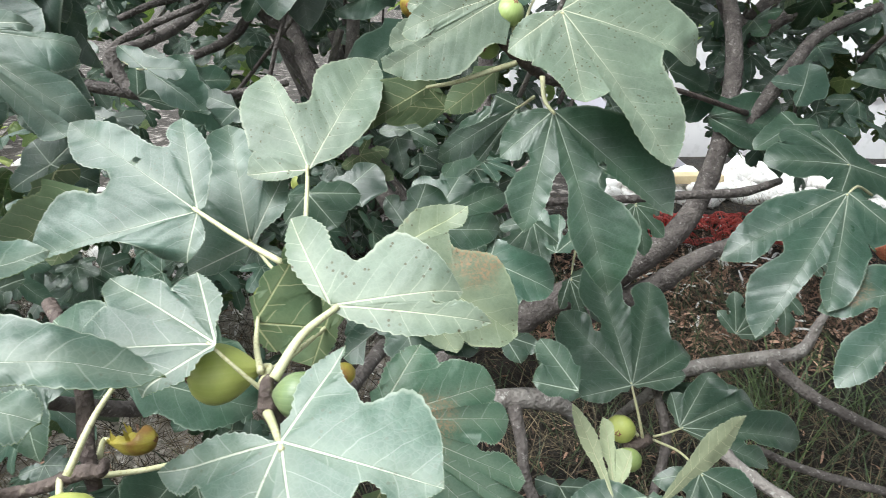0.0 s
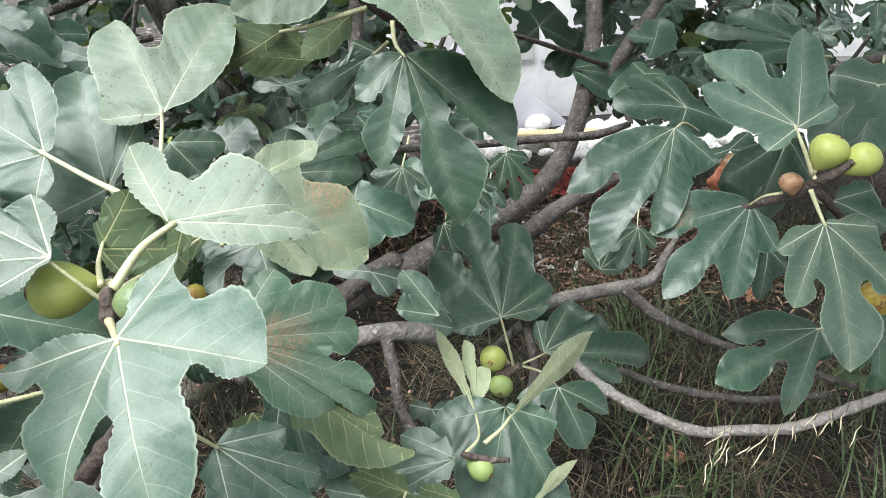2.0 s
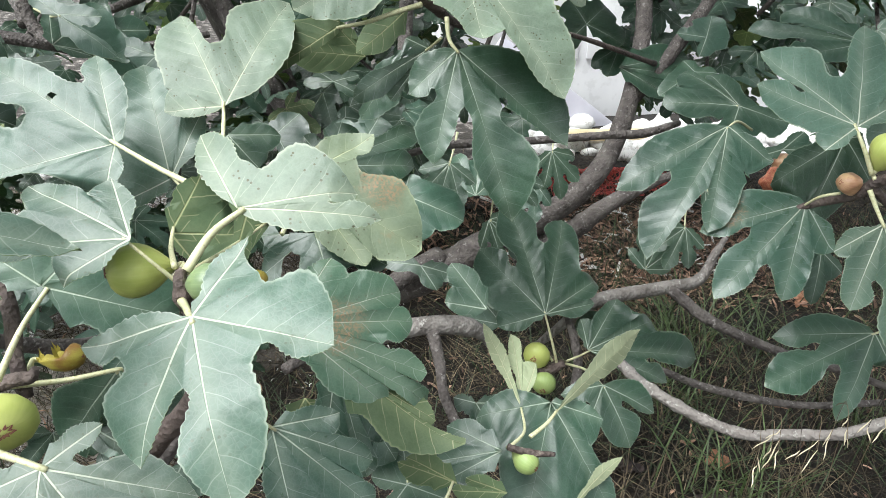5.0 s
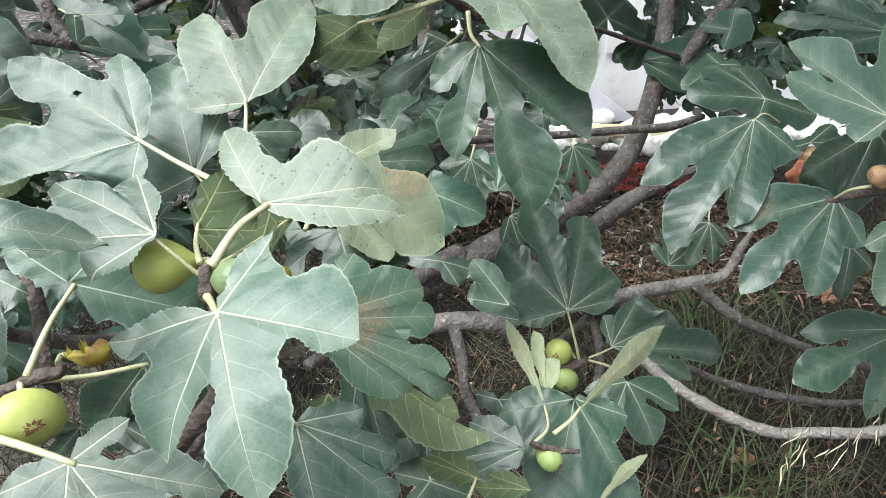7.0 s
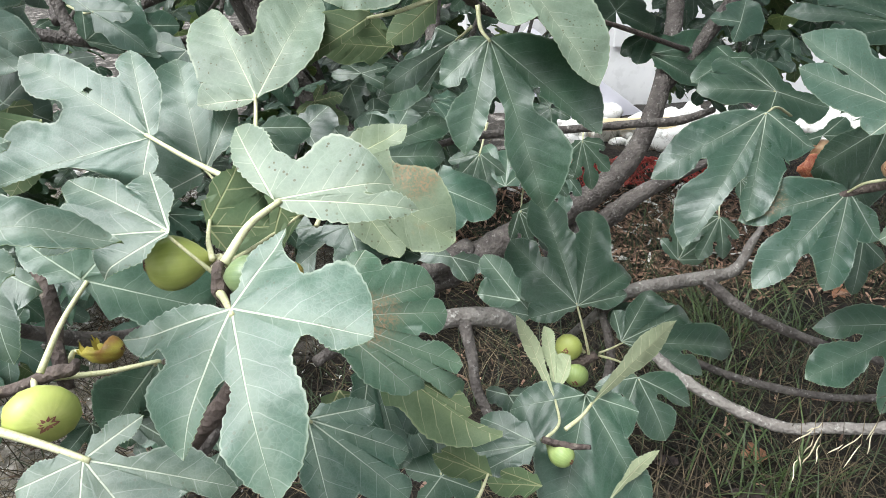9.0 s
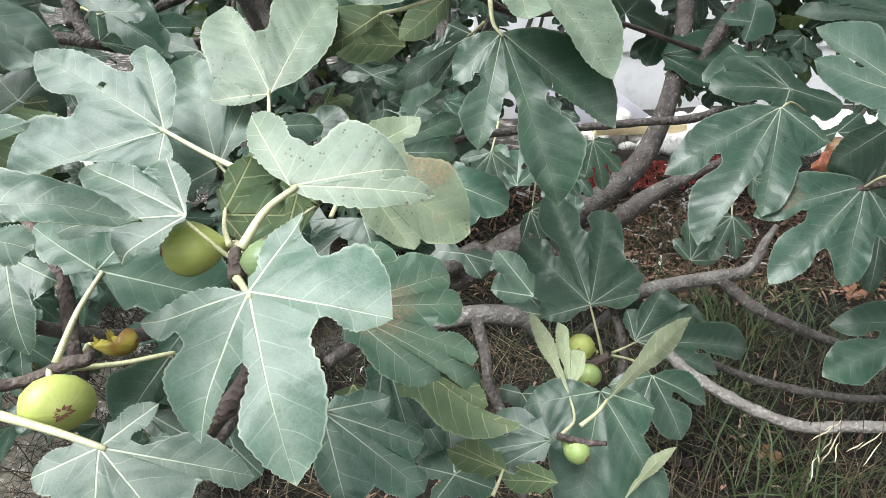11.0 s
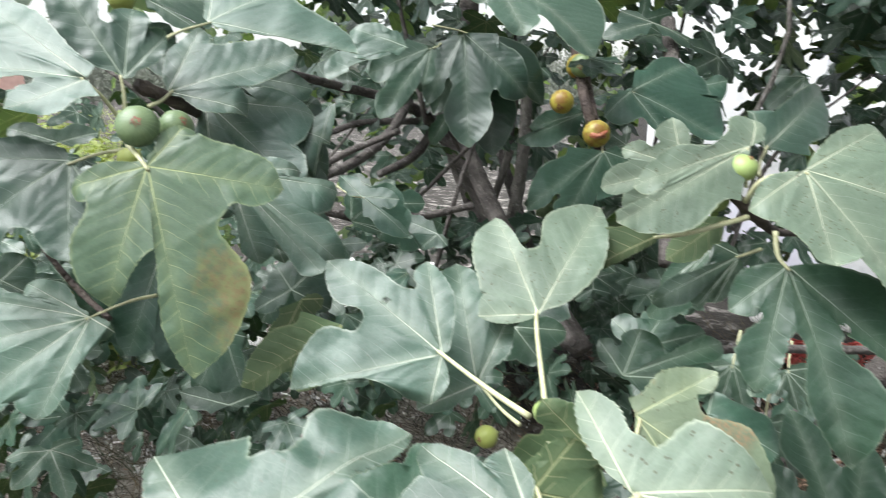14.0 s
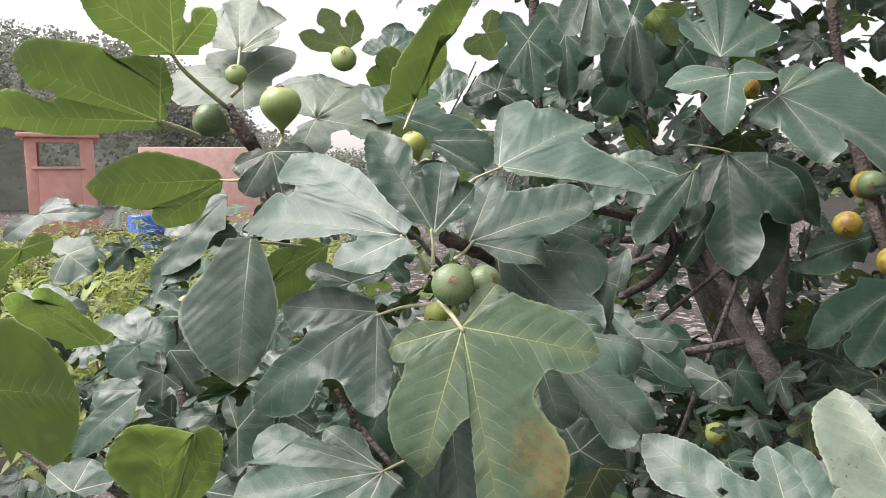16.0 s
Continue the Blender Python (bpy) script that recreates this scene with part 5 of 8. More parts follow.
fig_leaf((0.974, 0.965, 0.967), (-0.82, -0.3, -0.49), (-0.12, -0.74, 0.66),
         [(-332.8, 15), (-212, 8.5), (-56.9, 7.3), (0, 16.8)],
         [(-289.1, 8), (-144.9, 4.6), (-25.4, 9), (-374.8, 5.7), (42, 6.4)],
         stem=[(1.021, 1.022, 0.986), (1.186, 1.214, 0.975)])
fig_leaf((0.847, 0.995, 0.868), (-0.49, -0.46, -0.74), (-0.13, -0.8, 0.59),
         [(-32.2, 10.8), (0, 13.3), (51.9, 6.5), (123.7, 3.6)],
         [(-3.9, 16.1), (22.1, 11), (76.3, 4.1), (-74.2, 4.1), (165.7, 1.4)], mats=(LEAF_DARK_SHADED, UNDER))
fig_leaf((0.886, 0.894, 0.785), (0.85, -0.42, -0.32), (-0.12, -0.74, 0.66),
         [(-57.5, 8.7), (0, 10.4), (43, 9.1)],
         [(-28.8, 6.4), (20, 8.9), (-99.5, 3.3), (85, 3.5)],
         stem=[(0.763, 0.791, 0.833)], mats=(LEAF_DARK_SHADED, UNDER))
fig_leaf((0.826, 1.136, 0.807), (0.99, -0.15, 0.01), (-0.13, -0.8, 0.59),
         [(0, 6.8), (40.5, 6.5), (197.1, 6.1)],
         [(19.7, 6.1), (110.2, 1.3), (-42, 2.6), (239.1, 2.3)], mats=(LEAF_DARK_SHADED, UNDER))
fig_leaf((1.307, 1.625, 0.942), (-0.94, 0.3, 0.17), (-0.12, -0.74, 0.66),
         [(-18.2, 16.6), (0, 29), (23.9, 20.5), (177.4, 6)],
         [(-6.6, 22.1), (7.4, 15.1), (58.4, 7.4), (-60.2, 6.3), (219.4, 2.3)],
         stem=[(1.22, 1.417, 0.944)], mats=(LEAF_DARK_SHADED, UNDER))
fig_leaf((0.822, 1.562, 0.884), (-0.86, -0.26, -0.44), (-0.12, -0.74, 0.66),
         [(-290.4, 8.3), (-215.3, 5.7), (-86.8, 4.2), (0, 11.1)],
         [(-275.4, 7.4), (-169.1, 2.2), (-35.3, 5.7), (-332.4, 3.2), (42, 4.2)], mats=(LEAF_DARK_SHADED, UNDER))
fig_leaf((0.948, 1.79, 0.938), (-0.94, 0.29, 0.16), (-0.12, -0.74, 0.66),
         [(-277.6, 5.9), (-93.9, 7.8), (0, 8.1)],
         [(-166.8, 6.4), (-26.3, 5.8), (-319.6, 2.2), (42, 3.1)], mats=(LEAF_DARK_SHADED, UNDER))
fig_leaf((1.028, 0.904, 0.613), (-0.17, -0.64, -0.75), (-0.12, -0.74, 0.66),
         [(-14.4, 13.4), (0, 19.8), (31.1, 11.8), (115.7, 6.1)],
         [(-5.8, 16.1), (11.5, 14.9), (57.2, 6.8), (-56.4, 5.1), (157.7, 2.3)], mats=(LEAF_DARK_SHADED, UNDER))
fig_leaf((0.926, 1.084, 0.606), (-0.32, -0.6, -0.73), (-0.12, -0.74, 0.66),
         [(-113.8, 4.1), (0, 11.2), (53.1, 4.7)],
         [(-26.8, 6.4), (15.1, 7.1), (-155.8, 1.5), (95.1, 1.8)], mats=(LEAF_DARK_SHADED, UNDER))
fig_leaf((1.041, 0.952, 0.361), (0.98, -0.18, -0.13), (0.15, 0.96, -0.23),
         [(-49.6, 5.7), (0, 8.5)],
         [(-19.5, 6.3), (-91.6, 2.2), (42, 3.2)])
fig_leaf((0.151, 0.904, 1.163), (0.5, -0.5, -0.71), (0.1, -0.78, 0.62),
         [(-79.7, 9.1, 0.224, 0), (-19.2, 13.1, 0.214, 0.257), (5.6, 24.3, 0.087, 0.247), (46.7, 19.5, 0, 0.276), (96.4, 11.2, 0, 0.167)],
         [(-57.0, 9.0), (-3.4, 12.7), (41.4, 14.1), (75.2, 14.7), (-99.1, 1.1), (126.1, 1.6)],
         stem=[(0.125, 0.911, 1.156), (0.105, 0.927, 1.143), (0.095, 0.948, 1.113)], mats=(LEAF_PALE, UNDER), label="pale leaf peppered with dark spots", stem_r=0.003)
fig_leaf((0.036, 1.109, 1.139), (-0.96, -0.02, -0.27), (-0.04, -0.98, 0.19),
         [(-93, 8.2), (-33.4, 9.8), (0, 12.9), (27.6, 11.2)],
         [(-54.8, 5.5), (-24, 8), (11.2, 9.7), (-135, 3.1), (69.6, 4.2)],
         stem=[(0.055, 1.006, 1.139), (0.074, 0.961, 1.123)], mats=(LEAF_PALE, UNDER_PALE), label="small pale leaf by the topmost figs")
fig_leaf((0.132, 1.023, 1.179), (0.64, 0.6, 0.48), (0.42, -0.8, 0.43),
         [(0, 20.6), (63.5, 6.3)],
         [(26.8, 6.8), (-42, 7.8), (105.5, 2.4)],
         stem=[(0.114, 0.97, 1.146)])
fig_leaf((0.1, 0.971, 1.186), (-0.78, -0.49, -0.39), (0.24, -0.81, 0.54),
         [(-142.1, 6), (-11.6, 11.7), (0, 22.1)],
         [(-41.8, 4.4), (-4, 16.5), (-184.1, 2.3), (42, 8.4)],
         stem=[(0.096, 0.954, 1.132)], mats=(LEAF_PALE, UNDER_PALE), label="long narrow leaf folded along its rib")
fig_leaf((0.116, 1.026, 1.019), (-0.85, -0.29, -0.44), (0.06, -0.88, 0.47),
         [(-57.9, 3.9), (0, 14.5), (21.4, 10.4), (32.1, 6.2)],
         [(-11.2, 5.7), (14.7, 10.3), (25.4, 8.1), (-99.9, 1.5), (74.1, 2.3)],
         stem=[(0.132, 0.982, 1.041)], mats=(LEAF_DARK_SHADED, UNDER))
fig_leaf((0.009, 1.267, 0.971), (-0.99, -0.06, 0.11), (-0.06, 1, 0),
         [(0, 15.5), (41.5, 6.7)],
         [(12.3, 10.3), (-42, 5.9), (83.5, 2.6)])
fig_leaf((-0.322, 0.277, 1.02), (0.99, 0.09, 0.09), (-0.04, -0.48, 0.88),
         [(-32.3, 9.9, 0.089, 0), (-14.9, 13.0), (-0.6, 17.2, 0.10, 0.13), (39.4, 12.9, 0.081, 0.353), (133.7, 8.9)],
         [(-21.8, 11.6), (-7.8, 10.3), (31.6, 8.1), (74.4, 6.3), (-42.5, 1.0), (173.7, 1.3)],
         stem=[(-0.328, 0.272, 1.005), (-0.351, 0.281, 0.972)], label="near lobed leaf, pale in the light", wave=0.009, stem_r=0.003)
fig_leaf((-0.701, 0.976, 0.855), (-0.33, -0.46, -0.83), (0.06, -0.88, 0.47),
         [(-43.2, 7.4), (0, 11.3), (43.9, 7.5), (101.3, 2.9)],
         [(-16.8, 8.5), (24, 11.5), (68.2, 4.8), (-85.2, 2.8), (143.3, 1.1)], mats=(LEAF_DARK_SHADED, UNDER))
fig_leaf((-0.549, 0.913, 0.959), (0.65, 0.39, 0.65), (0.06, -0.88, 0.47),
         [(-70.9, 6.6), (0, 7), (81.2, 4.5), (163.4, 6.6)],
         [(-34.2, 5.4), (29.8, 4.4), (131.7, 4.1), (-112.9, 2.5), (205.4, 2.5)], mats=(LEAF_DARK_SHADED, UNDER))
fig_leaf((-0.408, 0.739, 0.976), (-0.78, 0.2, -0.59), (0.3, 0.95, -0.09),
         [(-22.6, 6.5), (0, 17.3)],
         [(-6.1, 11.5), (-64.6, 2.5), (42, 6.6)], label="leaf turned up to show its light underside")
fig_leaf((-0.579, 1.456, 1.035), (0.48, -0.46, -0.75), (0.06, -0.83, 0.55),
         [(-141.9, 6.6), (-99, 4.5), (0, 11.4), (24.9, 11), (81, 4.6)],
         [(-124.5, 5.1), (-9.7, 2.9), (20.5, 10.1), (40.5, 6.9), (-183.9, 2.5), (123, 1.7)], mats=(LEAF_DARK_SHADED, UNDER))
fig_leaf((0.119, 1.673, 1.258), (-0.98, -0.15, -0.12), (0.06, -0.83, 0.55),
         [(-242.5, 10.5), (-175.2, 9.9), (-75.7, 7.7), (0, 15.1)],
         [(-225.7, 6.4), (-159.7, 4.8), (-28.2, 7.1), (-284.5, 4), (42, 5.7)], mats=(LEAF_DARK_SHADED, UNDER))
fig_leaf((-0.422, 1.782, 1.392), (0.12, -0.46, -0.88), (0.06, -0.88, 0.47),
         [(-30.2, 20.5), (0, 30.8), (41.5, 22.8)],
         [(-19.8, 12.9), (22.3, 17.6), (-72.2, 7.8), (83.5, 8.7)], mats=(LEAF_DARK_SHADED, UNDER))
fig_leaf((-0.516, 1.657, 1.344), (-0.42, -0.45, -0.79), (0.06, -0.88, 0.47),
         [(-45.4, 14), (0, 19.4)],
         [(-14.9, 9.8), (-87.4, 5.3), (42, 7.4)], mats=(LEAF_DARK_SHADED, UNDER))
fig_leaf((-0.05, 0.916, 0.86), (0.91, 0.27, 0.32), (0.06, -0.83, 0.55),
         [(-22.4, 12.7), (0, 16), (46, 7.5), (99.9, 6.2)],
         [(-9.9, 13.8), (7.3, 7), (77.3, 4.4), (-64.4, 4.8), (141.9, 2.3)], mats=(LEAF_DARK_SHADED, UNDER))
fig_leaf((-0.215, 1.017, 0.885), (1, 0.06, -0), (0.06, -0.83, 0.55),
         [(-127.2, 5.9), (-50.4, 7.3), (0, 8.4)],
         [(-84, 5.1), (-23.5, 7), (-169.2, 2.3), (42, 3.2)], mats=(LEAF_DARK_SHADED, UNDER))
fig_leaf((-0.061, 1.717, 0.744), (-0.8, -0.36, -0.47), (0.06, -0.83, 0.55),
         [(-224.5, 4.6), (-125.7, 3.2), (0, 5.6)],
         [(-180, 2.8), (-34.5, 1.5), (-266.5, 1.8), (42, 2.1)], mats=(LEAF_DARK_SHADED, UNDER))
fig_leaf((0.711, 1.801, 0.857), (0.99, -0, -0.1), (0.06, -0.83, 0.55),
         [(-25, 12.2), (-23.2, 22.3), (0, 26.9), (16.7, 19.1)],
         [(-23.8, 16.9), (-10.5, 23.6), (6.9, 22.3), (-67, 4.6), (58.7, 7.3)], mats=(LEAF_DARK_SHADED, UNDER))
fig_leaf((0.185, 0.773, 0.679), (-0.57, 0.43, 0.71), (0.06, -0.83, 0.55),
         [(0, 8.7), (43.8, 6.1)],
         [(17.9, 6.8), (-42, 3.3), (85.8, 2.3)], mats=(LEAF_DARK_SHADED, UNDER))
fig_leaf((0.544, 1.139, 0.428), (-0.99, -0.13, -0.08), (0.05, -0.78, 0.62),
         [(-185.9, 6), (-107.1, 3.2), (0, 10.1)],
         [(-160.7, 3.6), (-21.8, 7.6), (-227.9, 2.3), (42, 3.8)], mats=(LEAF_DARK_SHADED, UNDER))
# background leaves whose sunlit look is put in by the brighter leaf copies
fig_leaf((-0.797, 2.278, 0.929), (-0.96, 0.06, -0.26), (0.14, 0.94, -0.32),
         [(-154.8, 5), (-59.2, 5), (0, 5.2)],
         [(-106.8, 3.3), (-28.9, 4.4), (-196.8, 1.9), (42, 2)], mats=(LEAF_BACKLIT, UNDER_BACKLIT))
fig_leaf((-0.739, 2.356, 0.876), (-0.97, 0.06, -0.25), (0.14, 0.94, -0.32),
         [(-154.8, 4.9), (-59.4, 4.9), (0, 5.1)],
         [(-106.8, 3.2), (-29.2, 4.2), (-196.8, 1.9), (42, 1.9)], mats=(LEAF_BACKLIT, UNDER_BACKLIT))
fig_leaf((-0.92, 2.48, 0.843), (-0.96, 0.05, -0.27), (0.14, 0.94, -0.32),
         [(-155, 4.7), (-59.2, 4.7), (0, 4.9)],
         [(-106.8, 3.1), (-28.9, 4.1), (-197, 1.8), (42, 1.9)], mats=(LEAF_BACKLIT, UNDER_BACKLIT))
fig_leaf((-0.297, 2.133, 0.783), (-0.97, 0.06, -0.25), (0.14, 0.94, -0.32),
         [(-154.6, 4.7), (-60.4, 4.7), (0, 4.8)],
         [(-107.3, 3.1), (-29.7, 4), (-196.6, 1.8), (42, 1.8)], mats=(LEAF_BACKLIT, UNDER_BACKLIT))
fig_leaf((-0.435, 2.318, 0.897), (-0.96, 0.05, -0.27), (0.14, 0.94, -0.32),
         [(-152.8, 5.6), (-60.2, 5.6), (0, 5.9)],
         [(-106.7, 3.8), (-29.3, 4.9), (-194.8, 2.1), (42, 2.2)], mats=(LEAF_BACKLIT, UNDER_BACKLIT))
fig_leaf((1.219, 2.073, 0.918), (-0.97, 0.06, -0.25), (0.14, 0.94, -0.32),
         [(-154.6, 4.9), (-63.9, 4.8), (0, 4.9)],
         [(-110.1, 3.4), (-31.4, 4.1), (-196.6, 1.9), (42, 1.9)], mats=(LEAF_BACKLIT, UNDER_BACKLIT))
fig_leaf((0.957, 2.271, 0.779), (-0.96, 0.05, -0.27), (0.14, 0.94, -0.32),
         [(-154.7, 4.9), (-63.2, 4.9), (0, 5)],
         [(-109.5, 3.3), (-31, 4.1), (-196.7, 1.9), (42, 1.9)], mats=(LEAF_BACKLIT, UNDER_BACKLIT))
fig_leaf((0.758, 2.312, 0.918), (-0.75, -0.43, -0.51), (-0.03, -0.74, 0.67),
         [(-252, 14.6), (-177.5, 12.5), (-110.8, 12.6), (0, 15.9)],
         [(-218.1, 10.6), (-144.1, 10.3), (-45.7, 8), (-294, 5.6), (42, 6.1)], mats=(LEAF_DARK_SHADED, UNDER))
fig_leaf((0.908, 2.375, 0.832), (-0.86, -0.32, -0.39), (-0.03, -0.74, 0.67),
         [(0, 12.7), (33.3, 12.6), (115.5, 9)],
         [(16.6, 11.9), (66.1, 8), (-42, 4.8), (157.5, 3.4)], mats=(LEAF_DARK_SHADED, UNDER))

# small leaves between the hanging leaf and the main stem, shade put into their green
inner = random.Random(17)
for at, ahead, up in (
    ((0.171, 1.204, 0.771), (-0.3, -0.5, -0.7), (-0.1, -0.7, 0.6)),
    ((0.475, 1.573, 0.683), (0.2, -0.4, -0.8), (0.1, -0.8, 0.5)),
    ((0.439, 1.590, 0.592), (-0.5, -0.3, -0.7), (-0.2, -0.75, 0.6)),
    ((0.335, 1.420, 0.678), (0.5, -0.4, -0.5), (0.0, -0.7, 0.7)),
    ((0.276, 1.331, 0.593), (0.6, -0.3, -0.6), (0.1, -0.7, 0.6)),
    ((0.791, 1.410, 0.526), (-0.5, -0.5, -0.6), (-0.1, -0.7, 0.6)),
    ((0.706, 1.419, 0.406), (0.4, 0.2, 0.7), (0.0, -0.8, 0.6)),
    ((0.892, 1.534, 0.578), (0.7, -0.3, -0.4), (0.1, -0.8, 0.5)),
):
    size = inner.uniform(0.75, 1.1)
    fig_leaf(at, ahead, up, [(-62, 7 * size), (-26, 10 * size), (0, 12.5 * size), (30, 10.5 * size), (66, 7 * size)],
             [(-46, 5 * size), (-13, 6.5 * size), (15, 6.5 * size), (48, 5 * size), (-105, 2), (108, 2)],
             stem=[Vector(at) + Vector((0.02, 0.05, 0.05))], mats=(LEAF_DARK_SHADED, UNDER))

# ---------------------------------------------------------------- leaves round the high shoot
fig_leaf((-0.634, 0.711, 1.169), (0.43, -0.37, -0.82), (0.32, -0.79, 0.52),
         [(-89.5, 9.0, 0.21, 0), (-29.9, 16.8, 0.326, 0.101), (-3.6, 25.8, 0.084, 0.33), (64.0, 15.9, 0.187, 0.275), (128.2, 7.3)],
         [(-71.7, 7.7), (-9.8, 10.3), (44.0, 10.6), (111.8, 7.2), (-144.9, 1.2), (168.2, 1.3)],
         stem=[(-0.651, 0.718, 1.181), (-0.679, 0.743, 1.19)], mats=(LEAF_YELLOWING, UNDER), label="large leaf yellowing along one side", stem_r=0.003)
fig_leaf((-0.719, 0.733, 1.27), (-0.96, -0.28, 0.06), (0.25, -0.71, 0.65),
         [(-38.4, 26.0, 0.119, 0), (-6.3, 23.8, 0.224, 0.143), (35.3, 9.5, 0, 0.336)],
         [(-22.4, 17.8), (4.5, 5.9), (-108.4, 2.0), (129.6, 3.2)],
         stem=[(-0.71, 0.744, 1.25), (-0.703, 0.762, 1.224)], label="broad grey-green lobed leaf seen at a slant")
fig_leaf((-0.708, 0.789, 1.27), (-0.69, -0.01, 0.72), (0.41, -0.83, 0.38),
         [(-79.9, 5.6), (-45.0, 10.8), (-9.3, 18.1, 0.198, 0.209)],
         [(-62.8, 8.3), (-26.1, 7.8), (-119.9, 1.2), (7.9, 1.2)],
         stem=[(-0.708, 0.786, 1.25), (-0.708, 0.784, 1.228)], mats=(LEAF_DARK_SHADED, UNDER), label="dark upright lobed leaf in shade")
fig_leaf((-0.698, 0.992, 1.356), (0.97, -0.01, -0.23), (0.16, -0.69, 0.7),
         [(6.8, 23.6, 0.002, 0.268), (59.7, 18.2), (111.1, 18.0, 0, 0.07)],
         [(48.5, 14.1), (90.6, 14.9), (-21.7, 2.0), (151.1, 1.3)],
         stem=[(-0.715, 0.94, 1.338), (-0.717, 0.882, 1.317)])
fig_leaf((-0.685, 0.849, 1.253), (0.84, 0.5, 0.23), (0.25, -0.71, 0.65),
         [(-31.2, 10.4), (7.7, 19.1, 0, 0.255), (57.5, 12.4, 0, 0.21)],
         [(-9.7, 10.9), (44.8, 10.3), (-77.1, 0.9), (103.2, 0.8)],
         stem=[(-0.685, 0.802, 1.235)])
fig_leaf((-0.611, 0.953, 1.219), (0.68, -0.27, -0.68), (0.19, -0.83, 0.52),
         [(-127.9, 4.3), (34.2, 9), (0, 15.3), (-12.4, 9.1)],
         [(19.2, 2.5), (4, 13.3), (-4.6, 11.9), (-169.9, 1.6), (29.6, 3.5)])
fig_leaf((-0.608, 0.979, 1.067), (0.84, 0, -0.54), (0.29, -0.85, 0.45),
         [(-79.2, 6), (50.5, 7.3), (0, 15.1), (-25.4, 11.1)],
         [(-1.9, 2.8), (15.9, 10.1), (-10.7, 12.6), (-121.2, 2.3), (16.6, 4.2)])
fig_leaf((-0.588, 1.066, 1.21), (0.48, -0.19, -0.86), (0.3, -0.88, 0.36),
         [(0, 15.5), (-1.8, 7.2), (120, 4.8), (204.1, 8.8)],
         [(-0.6, 11.1), (39.1, 3), (177, 5.1), (-42, 5.9), (246.1, 3.3)], mats=(LEAF_DARK_SHADED, UNDER))
fig_leaf((-0.778, 0.759, 1.167), (-0, -0.55, -0.84), (0.28, -0.81, 0.52),
         [(-83.4, 13.2, 0.245, 0), (-42.7, 20.3, 0.132, 0.251), (14.3, 13.7, 0.255, 0.133), (42.3, 5.5)],
         [(-62.3, 9.5), (-17.5, 10.1), (30.1, 8.2), (-151.8, 1.8), (74.9, 0.9)],
         stem=[(-0.741, 0.762, 1.175), (-0.696, 0.757, 1.183)], mats=(LEAF_DARK_SHADED, UNDER), label="dark shaded lobed leaf")
fig_leaf((-1.002, 0.775, 1.256), (0.18, -0.4, -0.9), (0.38, -0.81, 0.44),
         [(-0.6, 21.4, 0.419, 0.227)],
         [(-91.9, 3.6), (89.3, 1.0)],
         stem=[(-1.012, 0.823, 1.245), (-1.02, 0.925, 1.229)], label="long unlobed glossy leaf", fold=0.03)
fig_leaf((-1.044, 1.023, 1.222), (-0.78, -0.18, -0.6), (-0.31, 0.94, 0.12),
         [(0, 18.8), (13.5, 12.5)],
         [(5.4, 15.2), (-42, 7.2), (55.5, 4.7)], mats=(LEAF_BACKLIT, UNDER_BACKLIT))
fig_leaf((-1.197, 0.935, 1.315), (-0.4, -0.59, -0.7), (0.28, -0.81, 0.52),
         [(-65.8, 7.1), (0, 17.9)],
         [(-5.4, 8.5), (-107.8, 2.7), (42, 6.8)])
fig_leaf((-0.766, 0.746, 0.957), (-0.8, -0.51, -0.3), (0.26, -0.76, 0.59),
         [(-54.0, 7.4), (-36.2, 15.8), (-11.6, 20.4), (14.3, 20.4), (46.0, 11.7), (125.7, 3.4)],
         [(-44.6, 10.8), (-23.4, 19.7), (-1.0, 20.7), (28.2, 14.4), (60.6, 6.2), (-87.3, 1.0), (165.7, 1.2)],
         stem=[(-0.739, 0.789, 0.967), (-0.713, 0.82, 0.969)], label="broad leaf with a curled grey edge")
fig_leaf((-0.898, 0.807, 0.947), (-0.66, -0.56, -0.51), (0.28, -0.81, 0.52),
         [(-49.7, 6.3), (0, 14)],
         [(-22.2, 10.8), (-91.7, 2.4), (42, 5.3)], mats=(LEAF_DARK_SHADED, UNDER))
fig_leaf((-0.97, 1.176, 1.342), (0.93, -0.01, -0.37), (0.25, -0.71, 0.65),
         [(0, 15.5), (58.9, 8.5)],
         [(27.2, 9.9), (-42, 5.9), (100.9, 3.2)], mats=(LEAF_DARK_SHADED, UNDER))
fig_leaf((-0.401, 1.857, 1.391), (0.19, -0.45, -0.87), (0.28, -0.83, 0.49),
         [(-32.2, 24.8, 0.268, 0.105), (3.6, 32.7, 0.206, 0.232), (43.0, 25.7, 0.123, 0.305)],
         [(-18.0, 11.8), (36.1, 12.7), (-76.8, 1.9), (71.8, 2.2)],
         stem=[(-0.444, 1.845, 1.402), (-0.514, 1.823, 1.415)], mats=(LEAF_DARK_SHADED, UNDER), label="dark hanging leaf with three lobes")
fig_leaf((-0.482, 1.662, 1.351), (-0.46, -0.53, -0.71), (0.29, -0.85, 0.45),
         [(-30.6, 17), (0, 22), (22.3, 6.9)],
         [(-15, 14.2), (16, 11), (-72.6, 6.5), (64.3, 2.6)],
         stem=[(-0.478, 1.774, 1.368)], mats=(LEAF_DARK_SHADED, UNDER))
